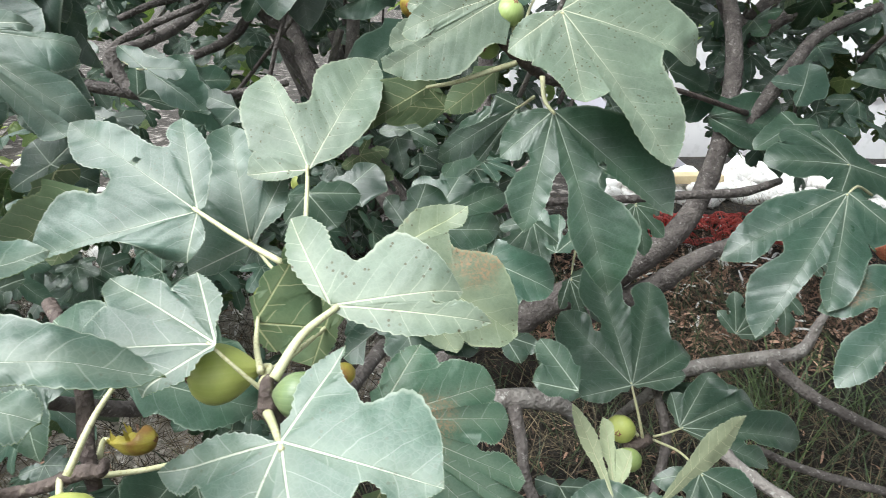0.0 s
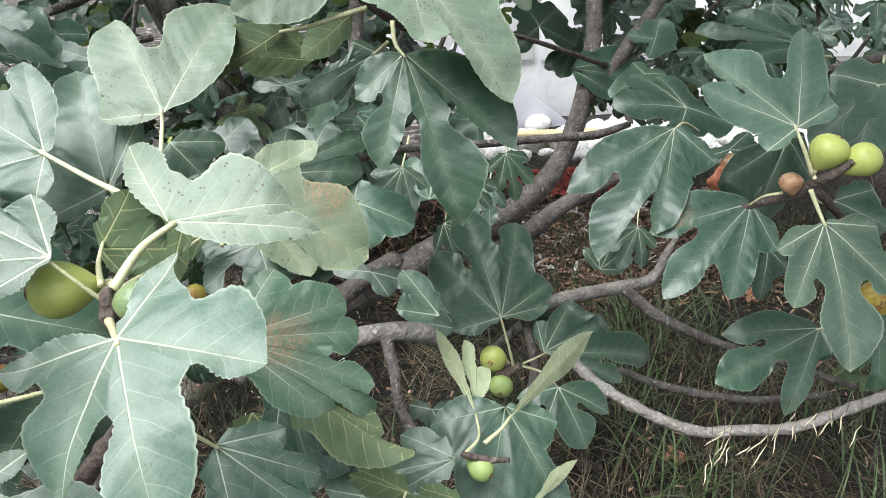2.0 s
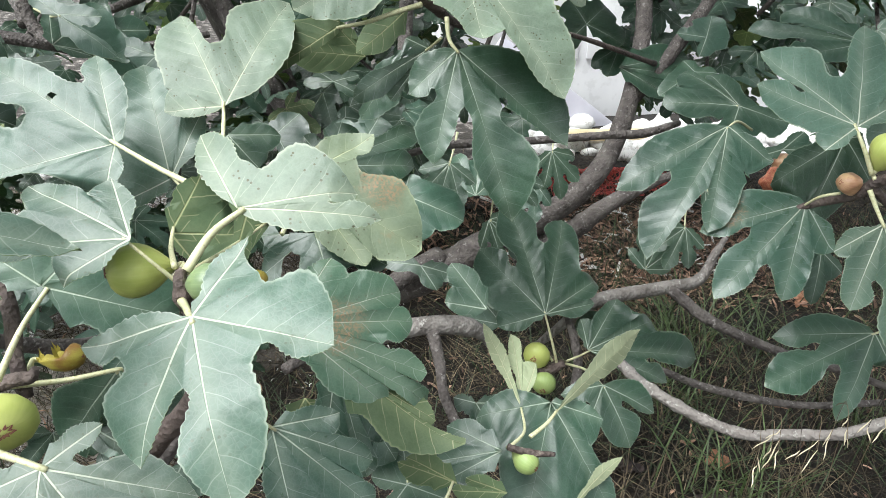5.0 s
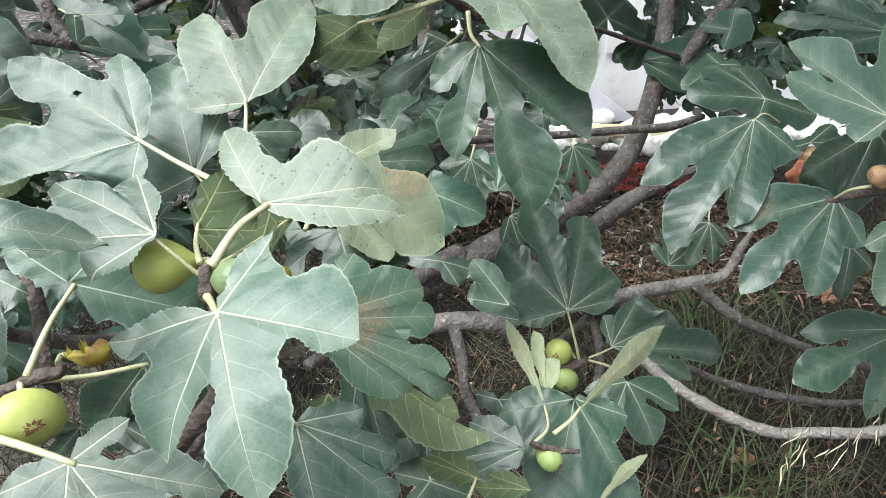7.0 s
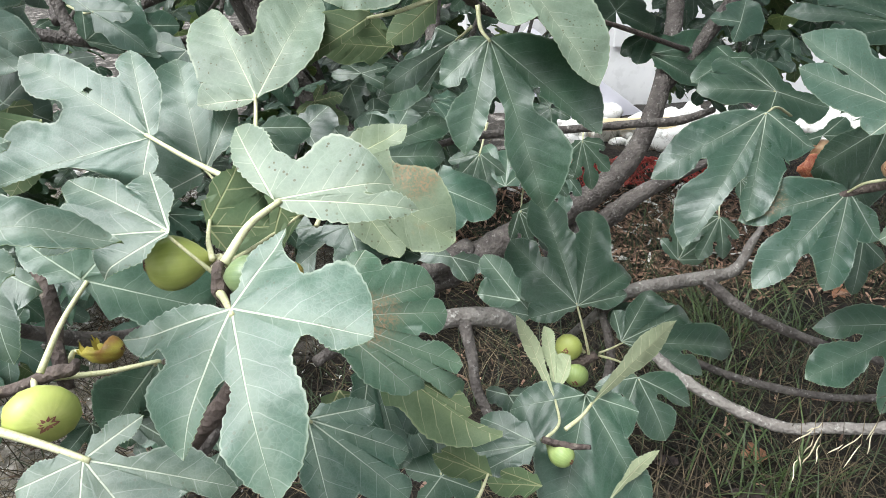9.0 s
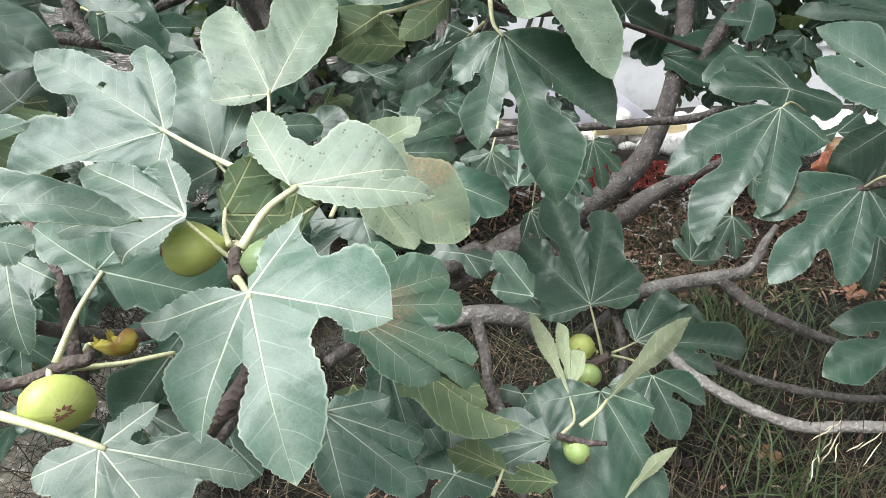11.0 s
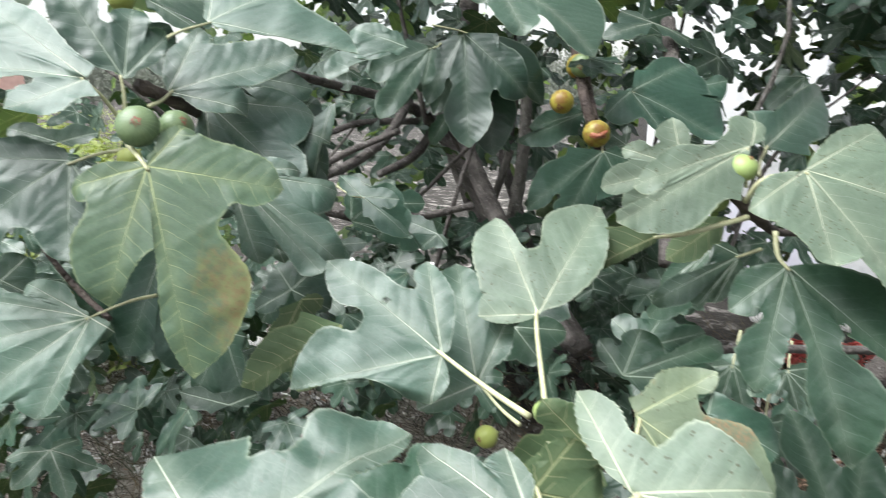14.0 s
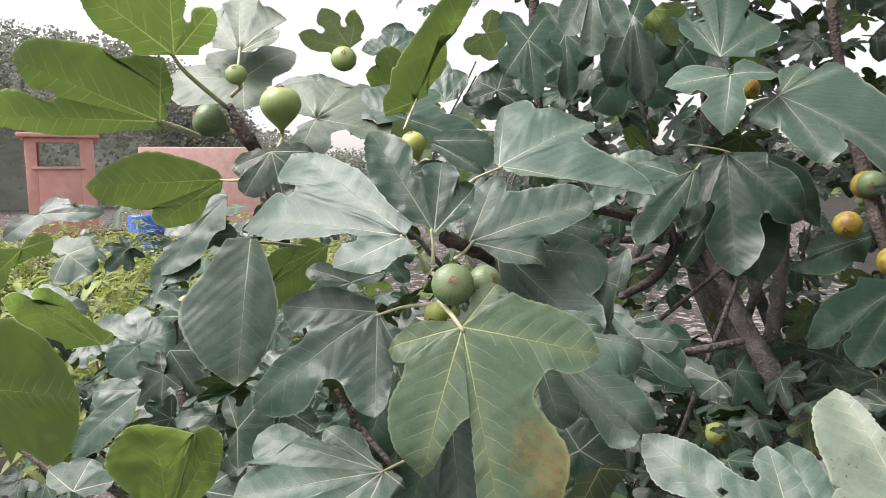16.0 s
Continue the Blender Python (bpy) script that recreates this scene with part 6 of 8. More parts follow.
fig_leaf((-0.491, 1.443, 1.34), (-0.83, -0.49, -0.26), (0.26, -0.76, 0.59),
         [(-45, 12.6), (0, 18.7), (-15.1, 8.1)],
         [(-17.9, 14.2), (-4.6, 13), (-87, 4.8), (26.9, 3.1)], mats=(LEAF_DARK_SHADED, UNDER))
fig_leaf((-0.395, 1.369, 1.519), (0.01, -0.72, -0.69), (0.24, -0.67, 0.7),
         [(-67.6, 11.8, 0.373, 0), (-0.2, 14.5, 0.303, 0.211), (115.4, 9.9, 0, 0.443)],
         [(-37.2, 7.1), (56.9, 3.6), (-152.3, 1.4), (154.1, 1.0)], mats=(LEAF, UNDER))
fig_leaf((-0.315, 1.432, 1.483), (0.77, -0.36, -0.53), (0.22, -0.62, 0.75),
         [(-81.2, 7.4), (-22.9, 17.7, 0.24, 0), (8.4, 26.9, 0.155, 0.481), (88.8, 19.9), (109.3, 13.8)],
         [(-49.4, 10.6), (-4.7, 14.5), (79.0, 18.4), (96.9, 13.6), (-121.2, 1.8), (149.3, 1.8)],
         stem=[(-0.348, 1.441, 1.478), (-0.377, 1.461, 1.466)], mats=(LEAF, UNDER), label="large grey-green leaf over a yellow fig")
fig_leaf((-0.054, 1.759, 1.1), (-0.4, -0.56, -0.72), (0.28, -0.83, 0.49),
         [(-22.3, 24.4), (0, 22.3), (55.8, 12.1), (104.4, 10.5)],
         [(-15.3, 16.7), (18.3, 14.4), (80.1, 11.9), (-64.3, 9.3), (146.4, 4)],
         stem=[(-0.056, 1.785, 1.127)], mats=(LEAF_DARK_SHADED, UNDER))
fig_leaf((-0.01, 1.588, 1.251), (0.92, 0.01, -0.39), (0.26, -0.76, 0.59),
         [(-112.5, 8.3), (-32.6, 10.8), (0, 23.1), (57.6, 16.8)],
         [(-50.5, 6.9), (-16.3, 12.2), (28.5, 22), (-154.5, 3.2), (99.6, 6.4)],
         stem=[(-0.03, 1.632, 1.24)], mats=(LEAF_DARK_SHADED, UNDER))
fig_leaf((-0.104, 1.866, 1.191), (-0.82, -0.46, -0.33), (0.29, -0.85, 0.45),
         [(-8.5, 12.2), (0, 19.5)],
         [(-3.3, 15.5), (-50.5, 4.6), (42, 7.4)], mats=(LEAF_DARK_SHADED, UNDER))
fig_leaf((0.065, 1.966, 1.427), (-0.85, -0.5, -0.18), (0.24, -0.67, 0.7),
         [(-224.2, 13.7), (-47.2, 8.6), (0, 14.6)],
         [(-219.2, 2.5), (-17.2, 10.5), (-266.2, 5.2), (42, 5.6)], mats=(LEAF, UNDER))
fig_leaf((0.12, 1.801, 1.596), (-0.59, -0.53, -0.61), (0.29, -0.85, 0.45),
         [(0, 16.7), (31.2, 15), (67, 9.5)],
         [(14.8, 15), (44.9, 11.5), (-42, 6.3), (109, 3.6)], mats=(LEAF_DARK_SHADED, UNDER))
fig_leaf((-0.485, 1.952, 1.187), (-0.38, -0.53, -0.76), (0.29, -0.85, 0.45),
         [(0, 11.9), (100.5, 5)],
         [(24.1, 5.9), (-42, 4.5), (142.5, 1.9)], mats=(LEAF_DARK_SHADED, UNDER))
fig_leaf((-0.563, 1.25, 0.998), (0.93, 0.29, -0.23), (0.36, -0.77, 0.52),
         [(-6.9, 3.5), (0, 13.3), (53.6, 12.7), (99.6, 5.9)],
         [(-3.5, 6.6), (29.7, 12), (74.6, 8), (-48.9, 1.3), (141.6, 2.2)], mats=(LEAF_DARK_SHADED, UNDER))
fig_leaf((-0.733, 0.878, 1.031), (0.26, -0.38, -0.89), (0.29, -0.85, 0.45),
         [(-24.2, 17), (0, 18.8)],
         [(-11.5, 17.1), (-66.2, 6.4), (42, 7.2)], mats=(LEAF_DARK_SHADED, UNDER))
fig_leaf((-0.605, 1.012, 0.946), (0.71, -0.12, -0.69), (0.29, -0.85, 0.45),
         [(-67.1, 8.1), (0, 8.5), (70.9, 5)],
         [(-32.7, 6.8), (25.1, 5.5), (-109.1, 3.1), (112.9, 1.9)], mats=(LEAF_DARK_SHADED, UNDER))
fig_leaf((-0.616, 0.822, 0.805), (-0.95, -0.15, 0.27), (0.28, -0.81, 0.52),
         [(-141.8, 4.3), (0, 7.7)],
         [(-31, 2.5), (-183.8, 1.6), (42, 2.9)], mats=(LEAF_DARK_SHADED, UNDER))
fig_leaf((-1.037, 0.655, 1.418), (-0.82, -0.41, 0.4), (-0.34, 0.91, 0.23),
         [(-20.8, 25.9, 0.089, 0), (1.1, 20.6), (77.7, 7.6)],
         [(-9.5, 13.9), (33.4, 11.0), (-153.3, 1.2), (124.6, 1.4)],
         stem=[(-1.036, 0.688, 1.411), (-1.068, 0.75, 1.405)], mats=(LEAF_BACKLIT, UNDER_BACKLIT), label="leaf lit from above showing its veined underside", wave=0.003, droop=0.05, stem_r=0.0034)
fig_leaf((-1.13, 0.858, 1.343), (-0.94, -0.35, -0.01), (-0.34, 0.91, 0.23),
         [(-29.8, 15.6), (-0.9, 23.9, 0, 0.219)],
         [(-19.2, 14.6), (-69.8, 2.3), (63.8, 1.7)],
         stem=[(-1.066, 0.834, 1.342)], mats=(LEAF_BACKLIT, UNDER_BACKLIT), wave=0.003, droop=0.05)
fig_leaf((-1.015, 0.664, 1.502), (-0.58, -0.52, 0.63), (-0.32, 0.85, 0.42),
         [(0, 14.2), (58.3, 9.5), (96.8, 8.6)],
         [(20.6, 8.4), (81, 4.8), (-42, 5.4), (138.8, 3.3)],
         stem=[(-1.047, 0.714, 1.488), (-1.056, 0.795, 1.45)], mats=(LEAF_BACKLIT, UNDER_BACKLIT), label="leaf lit from above showing its veined underside", wave=0.003, droop=0.05, stem_r=0.003)
# next three leaves: sky sheen put into their colour with the pale material
fig_leaf((-1.127, 0.907, 1.557), (-0.42, 0.45, 0.79), (0.36, -0.71, 0.6),
         [(-65.7, 4.7), (-41.6, 11.4), (0, 16.1), (28.4, 12.6)],
         [(-48.6, 7.8), (-17.1, 12.6), (12.4, 13.7), (-107.7, 1.8), (70.4, 4.8)],
         stem=[(-1.05, 0.803, 1.5)], mats=(LEAF_PALE, UNDER))
fig_leaf((-1.142, 0.928, 1.515), (-0.92, -0.38, 0.09), (0.34, -0.67, 0.65),
         [(0, 14), (105.7, 7.1), (240.6, 12.1), (316.1, 11.8)],
         [(36.7, 11), (170.2, 5.3), (278, 7.5), (-42, 5.3), (358.1, 4.5)], mats=(LEAF_PALE, UNDER))
fig_leaf((-1.119, 1.101, 1.459), (0.39, 0.77, 0.51), (0.32, -0.63, 0.7),
         [(-152, 11.4), (-60.3, 14.8), (0, 16.8), (28, 12.8), (70.5, 16.1)],
         [(-82.3, 5.7), (-28.1, 13.4), (12.1, 14), (51.8, 13.2), (-194, 4.3), (112.5, 6.1)], mats=(LEAF_PALE, UNDER))
fig_leaf((-0.948, 1.189, 1.489), (0.53, -0.05, 0.84), (-0.34, 0.9, 0.27),
         [(-136.7, 6.6), (0, 22.8), (-2.8, 7)],
         [(-56.6, 7.4), (-4.8, 13.5), (-178.7, 2.5), (39.2, 2.7)],
         stem=[(-0.941, 1.13, 1.431)], mats=(LEAF_BACKLIT, UNDER_BACKLIT))
fig_leaf((-0.962, 1.178, 1.456), (0.94, 0.16, -0.29), (0.32, -0.63, 0.7),
         [(0, 16.4), (104.4, 12.5), (176.7, 15.5)],
         [(52.2, 7.4), (147.8, 12.8), (-42, 6.2), (218.7, 5.9)], mats=(LEAF_DARK_SHADED, UNDER))
fig_leaf((-0.875, 1.104, 1.406), (0.85, 0.52, 0.07), (0.32, -0.63, 0.7),
         [(-43.1, 7.4), (0, 12.3)],
         [(-37.3, 11.5), (-85.1, 2.8), (42, 4.7)], mats=(LEAF_DARK_SHADED, UNDER))
fig_leaf((-1.237, 1.402, 1.654), (-0.68, 0.17, 0.72), (-0.38, 0.75, -0.54),
         [(-44.9, 12.7), (0, 14.2), (37.2, 10.1)],
         [(-22.4, 8.1), (17.3, 6.6), (-86.9, 4.8), (79.2, 3.8)], mats=(LEAF_BACKLIT, UNDER_BACKLIT))
fig_leaf((-1.204, 1.532, 1.665), (0.83, 0.02, -0.56), (0.38, -0.75, 0.54),
         [(-24.5, 14.1), (0, 17), (79.3, 9.1), (123.7, 9.7), (220.3, 7.2)],
         [(-11.1, 14.9), (25.6, 10.1), (102.2, 8.5), (162.4, 5.6), (-66.5, 5.4), (262.3, 2.7)], mats=(LEAF_DARK_SHADED, UNDER))
fig_leaf((-0.956, 1.642, 1.561), (0.79, 0.57, 0.24), (0.38, -0.75, 0.54),
         [(-55.5, 8.7), (0, 12.3), (55.9, 11.7), (129.6, 6.8), (185.2, 9.4)],
         [(-22.7, 9.2), (5.2, 4.8), (81.4, 7.4), (162.3, 7), (-97.5, 3.3), (227.2, 3.6)], mats=(LEAF_DARK_SHADED, UNDER))
fig_leaf((-0.696, 1.572, 1.783), (0.13, -0.53, -0.84), (0.38, -0.75, 0.54),
         [(-19.7, 15.1), (0, 21.4), (23.9, 14.3)],
         [(-8.1, 17.6), (9.5, 17.2), (-61.7, 5.7), (65.9, 5.5)], mats=(LEAF, UNDER))
fig_leaf((-0.633, 1.707, 1.717), (0.25, -0.3, -0.92), (0.41, -0.83, 0.38),
         [(-28.9, 16.6), (0, 21.3), (37.6, 10.7), (151.1, 8.7)],
         [(-12.6, 18), (12.4, 14.9), (85.3, 5.3), (-70.9, 6.3), (193.1, 3.3)], mats=(LEAF_DARK_SHADED, UNDER))
fig_leaf((-0.435, 1.68, 1.602), (0.05, 0.66, 0.75), (0.36, -0.71, 0.6),
         [(-30.8, 20.2), (0, 28.9), (18.4, 23.1), (31.7, 7.5), (38.7, 16)],
         [(-12.6, 23.2), (8.2, 25.2), (21.7, 14.9), (36.5, 11.5), (-72.8, 7.7), (80.7, 6.1)], mats=(LEAF, UNDER))
fig_leaf((-1.142, 1.304, 1.48), (0.95, 0.27, -0.14), (-0.3, 0.88, -0.36),
         [(-62.1, 3.9), (-14.7, 12.3), (0, 25)],
         [(-25.7, 7.4), (-5.9, 17.2), (-104.1, 1.5), (42, 9.5)], mats=(LEAF_BACKLIT, UNDER_BACKLIT))
fig_leaf((-1.28, 1.211, 1.514), (0.95, 0.31, -0.02), (0.25, -0.71, 0.65),
         [(0, 17.7), (48.8, 11.7), (112, 7.6)],
         [(19.1, 13.2), (72.9, 8.1), (-42, 6.7), (154, 2.9)], mats=(LEAF, UNDER))
fig_leaf((-1.039, 1.507, 1.523), (-0.31, 0.36, 0.88), (0.29, -0.85, 0.45),
         [(-40.2, 9), (0, 14.7), (34, 11.2)],
         [(-15.1, 10.9), (14.7, 12.1), (-82.2, 3.4), (76, 4.3)], mats=(LEAF_DARK_SHADED, UNDER))
fig_leaf((-0.906, 1.663, 1.548), (-0.34, 0.35, 0.88), (0.29, -0.85, 0.45),
         [(-47.3, 8.1), (0, 14), (28.2, 11.2)],
         [(-17, 10), (12.5, 12), (-89.3, 3.1), (70.2, 4.3)], mats=(LEAF, UNDER))
fig_leaf((-1.136, 1.48, 1.552), (-0.42, -0.07, 0.91), (-0.31, 0.95, -0.07),
         [(-41.1, 10.1), (0, 11.6), (43.7, 9.6)],
         [(-19.1, 10), (19.7, 9.7), (-83.1, 3.8), (85.7, 3.6)], mats=(LEAF_BACKLIT, UNDER_BACKLIT))
fig_leaf((-0.856, 1.592, 1.667), (0.24, -0.31, -0.92), (0.41, -0.83, 0.38),
         [(-148.7, 9.8), (-38.1, 9.1), (0, 15.2), (41, 8.9), (141.9, 9.4)],
         [(-96.5, 5.3), (-14.1, 11.3), (14.9, 11.1), (93.2, 5.7), (-190.7, 3.7), (183.9, 3.6)], mats=(LEAF_DARK_SHADED, UNDER))
fig_leaf((-0.806, 1.732, 1.701), (0.18, -0.34, -0.92), (0.41, -0.83, 0.38),
         [(-153.8, 11.4), (-27.4, 12.7), (0, 17.7), (46.3, 7.3)],
         [(-84.8, 5.3), (-11.4, 14.5), (13.1, 11.5), (-195.8, 4.3), (88.3, 2.8)], mats=(LEAF_DARK_SHADED, UNDER))
fig_leaf((-1.006, 1.691, 1.715), (0.43, -0.2, -0.88), (-0.41, 0.83, -0.38),
         [(-148.6, 7.1), (-84.8, 7.6), (0, 8.9), (67.7, 7.8)],
         [(-115.4, 6.1), (-38.5, 6), (31.5, 6.8), (-190.6, 2.7), (109.7, 3)], mats=(LEAF_BACKLIT, UNDER_BACKLIT))
fig_leaf((-0.928, 1.647, 1.489), (-0.93, -0.31, 0.22), (0.38, -0.75, 0.54),
         [(-154.4, 8.9), (-100, 12), (0, 14.8), (-22.1, 12.3)],
         [(-122.8, 9.2), (-43, 8.5), (-10, 13), (-196.4, 3.4), (19.9, 4.7)], mats=(LEAF, UNDER))
fig_leaf((-1.065, 1.611, 1.762), (-0.16, -0.56, -0.82), (0.4, -0.79, 0.47),
         [(-36, 6.7), (0, 11.4), (163.3, 7)],
         [(-13.2, 8.5), (23.4, 2.5), (-78, 2.6), (205.3, 2.7)], mats=(LEAF_DARK_SHADED, UNDER))
fig_leaf((-0.674, 1.785, 1.599), (0.8, 0.53, 0.28), (0.41, -0.83, 0.38),
         [(-147.4, 12.4), (-43.5, 15.1), (0, 15.6), (53.5, 12.2), (83.9, 15.4)],
         [(-88.1, 8.4), (-21.4, 14), (23.2, 12.2), (70.5, 13), (-189.4, 4.7), (125.9, 5.8)], mats=(LEAF_DARK_SHADED, UNDER))
fig_leaf((-0.59, 1.956, 1.748), (0.07, -0.39, -0.92), (0.41, -0.83, 0.38),
         [(-124.4, 11.1), (-43, 13.1), (0, 13.9), (69.5, 8)],
         [(-79.6, 9), (-20.9, 12.3), (24.3, 9), (-166.4, 4.2), (111.5, 3.1)], mats=(LEAF_DARK_SHADED, UNDER))
fig_leaf((-0.541, 1.916, 1.677), (-0.61, -0.03, 0.79), (0.43, -0.86, 0.3),
         [(0, 11.9), (113.2, 9.4), (176.9, 7.5), (274.4, 10.2)],
         [(46.5, 5.8), (141.1, 7), (235.6, 5.8), (-42, 4.5), (316.4, 3.9)], mats=(LEAF_DARK_SHADED, UNDER))
fig_leaf((-1.284, 0.526, 1.066), (0.97, 0.25, 0.05), (-0.25, 0.95, 0.18),
         [(0, 19.7)],
         [(-70, 11.8), (70, 11.8)], mats=(LEAF_BACKLIT, UNDER_BACKLIT), label="leaf showing its ribbed underside, backlit glow in its colour", wave=0.006)
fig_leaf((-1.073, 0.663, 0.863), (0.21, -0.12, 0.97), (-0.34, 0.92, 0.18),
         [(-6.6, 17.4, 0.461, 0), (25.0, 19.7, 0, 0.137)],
         [(14.3, 16.3), (-89.5, 2.7), (65.0, 1.2)], mats=(LEAF_BACKLIT, UNDER_BACKLIT), label="leaf showing its ribbed underside, backlit glow in its colour", wave=0.006)
fig_leaf((-1.669, 1.108, 0.956), (-0.91, -0.12, 0.4), (0.36, -0.71, 0.6),
         [(0, 15.4), (80.5, 9), (238.1, 9), (322.3, 11.4)],
         [(12.9, 5.3), (146, 8), (286.3, 7.5), (-42, 5.9), (364.3, 4.3)],
         stem=[(-1.665, 1.158, 0.888), (-1.68, 1.202, 0.846)], mats=(LEAF_DARK_SHADED, UNDER))
fig_leaf((-1.569, 0.939, 1.005), (-0.69, -0.46, 0.56), (-0.43, 0.88, 0.19),
         [(0, 20.3), (18.4, 14.3), (102.8, 3.7)],
         [(7.6, 16.7), (32.7, 7.4), (-42, 7.7), (144.8, 1.4)], mats=(LEAF_BACKLIT, UNDER_BACKLIT))
fig_leaf((-1.324, 0.831, 0.971), (-0.45, -0.7, -0.56), (0.36, -0.71, 0.6),
         [(-45.1, 9.1), (0, 15.5)],
         [(-22, 7.9), (-87.1, 3.5), (42, 5.9)], mats=(LEAF_DARK_SHADED, UNDER))
fig_leaf((-1.596, 0.845, 1.282), (0.86, 0.5, 0.07), (0.36, -0.71, 0.6),
         [(-145.3, 7.9), (0, 11.8), (56, 4.5)],
         [(-40, 3.4), (14.7, 7.3), (-187.3, 3), (98, 1.7)], mats=(LEAF_DARK_SHADED, UNDER))
fig_leaf((-1.523, 0.763, 1.226), (-0.74, -0.23, -0.64), (-0.43, 0.88, 0.19),
         [(-156.8, 6.8), (0, 13.1)],
         [(-21.2, 3.6), (-198.8, 2.6), (42, 5)], mats=(LEAF_BACKLIT, UNDER_BACKLIT))
fig_leaf((-1.26, 0.894, 1.242), (-0.09, -0.61, -0.79), (0.38, -0.75, 0.54),
         [(0, 11.7), (4.6, 6.9), (117.1, 9), (256.2, 4.2)],
         [(1.7, 9.1), (82.6, 5), (177.1, 3.8), (-42, 4.4), (298.2, 1.6)], mats=(LEAF_DARK_SHADED, UNDER))
fig_leaf((-1.568, 1.165, 1.022), (-0.86, -0.15, 0.48), (0.4, -0.79, 0.47),
         [(0, 10.7), (32.2, 4.1)],
         [(8.7, 7), (-42, 4), (74.2, 1.5)], mats=(LEAF_DARK_SHADED, UNDER))
fig_leaf((-1.335, 0.698, 0.837), (-0.89, -0.08, 0.44), (0.36, -0.71, 0.6),
         [(-131.3, 6.3), (-71.2, 5.6), (0, 6.8)],
         [(-103.1, 5.1), (-31.8, 5), (-173.3, 2.4), (42, 2.6)])
fig_leaf((-0.937, 0.933, 1.172), (-0.91, -0.26, 0.33), (0.4, -0.79, 0.47),
         [(-139.1, 5.9), (0, 8.2), (40.9, 5.8)],
         [(-45.3, 2.6), (16.7, 6.4), (-181.1, 2.2), (82.9, 2.2)], mats=(LEAF_DARK_SHADED, UNDER))
fig_leaf((-0.519, 1.456, 0.999), (0.65, -0.05, -0.76), (0.48, -0.75, 0.46),
         [(-67.3, 5.7), (0, 11.4), (56, 6.8), (227.1, 7.9)],
         [(-36.1, 10.6), (6.8, 3.2), (173.8, 4.1), (-109.3, 2.2), (269.1, 3)], mats=(LEAF_DARK_SHADED, UNDER))
fig_leaf((-0.216, 2.148, 0.84), (-0.79, -0.57, -0.24), (0.38, -0.75, 0.54),
         [(0, 16.2), (-17.7, 4.8), (144.5, 10.9)],
         [(3, 9.4), (108, 2), (-42, 6.2), (186.5, 4.1)], mats=(LEAF_DARK_SHADED, UNDER))
fig_leaf((-0.184, 2.068, 0.986), (0.86, 0.21, -0.46), (0.41, -0.83, 0.38),
         [(0, 12.6), (54.2, 7.3), (265.8, 10.9)],
         [(19.4, 8.8), (209.1, 3), (-42, 4.8), (307.8, 4.2)], mats=(LEAF_DARK_SHADED, UNDER))
fig_leaf((-0.599, 0.84, 1.146), (0.84, -0.18, -0.51), (0.15, -0.82, 0.55),
         [(-57.1, 4.5), (-30.9, 9.3), (-8.6, 18.8), (0, 19.7), (31.3, 12.3), (43.4, 6.8)],
         [(-39.4, 6.6), (-15.9, 13.6), (-4.2, 18.8), (12, 15.1), (35.6, 9.3), (-99.1, 1.7), (85.4, 2.6)], label="large blue-grey leaf hanging behind")
fig_leaf((-0.681, 0.935, 1.239), (0.8, -0.28, -0.53), (0.14, -0.77, 0.62),
         [(-33.6, 6.4), (0, 20.2), (40, 11.6)],
         [(-12.5, 11), (14.3, 17.3), (-75.6, 2.4), (82, 4.4)])
fig_leaf((-0.659, 1.001, 1.279), (0.75, -0.2, -0.64), (0.24, -0.81, 0.54),
         [(0, 18.4), (38.1, 7.6)],
         [(22.4, 11.9), (-42, 7), (80.1, 2.9)], mats=(LEAF_DARK_SHADED, UNDER))
fig_leaf((-0.98, 0.802, 1.382), (0.81, 0.06, -0.58), (0.4, -0.79, 0.47),
         [(-115.8, 6.2), (-77, 7.5), (-32, 7.5), (0, 7.5), (42.7, 6.2)],
         [(-94.6, 6.3), (-51.9, 6.2), (-16, 7), (19.2, 6.3), (-157.8, 2.4), (84.7, 2.4)], mats=(LEAF_DARK_SHADED, UNDER))
fig_leaf((-0.867, 0.953, 1.041), (-0.12, -0.47, -0.88), (0.41, -0.83, 0.38),
         [(0, 16.7), (37.1, 11.4)],
         [(18.7, 14.2), (-42, 6.3), (79.1, 4.3)], mats=(LEAF_DARK_SHADED, UNDER))
fig_leaf((-1.686, 0.958, 1.189), (0.88, 0.05, -0.47), (0.36, -0.71, 0.6),
         [(-68, 7.1), (0, 7.4), (63, 6.1), (182.5, 5.4)],
         [(-39.1, 7.2), (34.8, 6.1), (124.9, 4.3), (-110, 2.7), (224.5, 2)], mats=(LEAF, UNDER_PALE))
fig_leaf((-1.797, 0.946, 1.072), (0.9, 0.44, -0.02), (0.32, -0.63, 0.7),
         [(-31.5, 5.7), (0, 11.4), (60.3, 6.3), (156.1, 7.6)],
         [(-10.4, 8.1), (20.6, 7.6), (114.3, 4.6), (-73.5, 2.2), (198.1, 2.9)], mats=(LEAF, UNDER_PALE))
fig_leaf((-1.521, 1.07, 0.966), (0.66, -0.02, -0.75), (0.41, -0.83, 0.38),
         [(-61.1, 9.6), (0, 12.4), (53.4, 8.9)],
         [(-29.9, 5), (21.9, 9.3), (-103.1, 3.6), (95.4, 3.4)], mats=(LEAF_DARK_SHADED, UNDER))
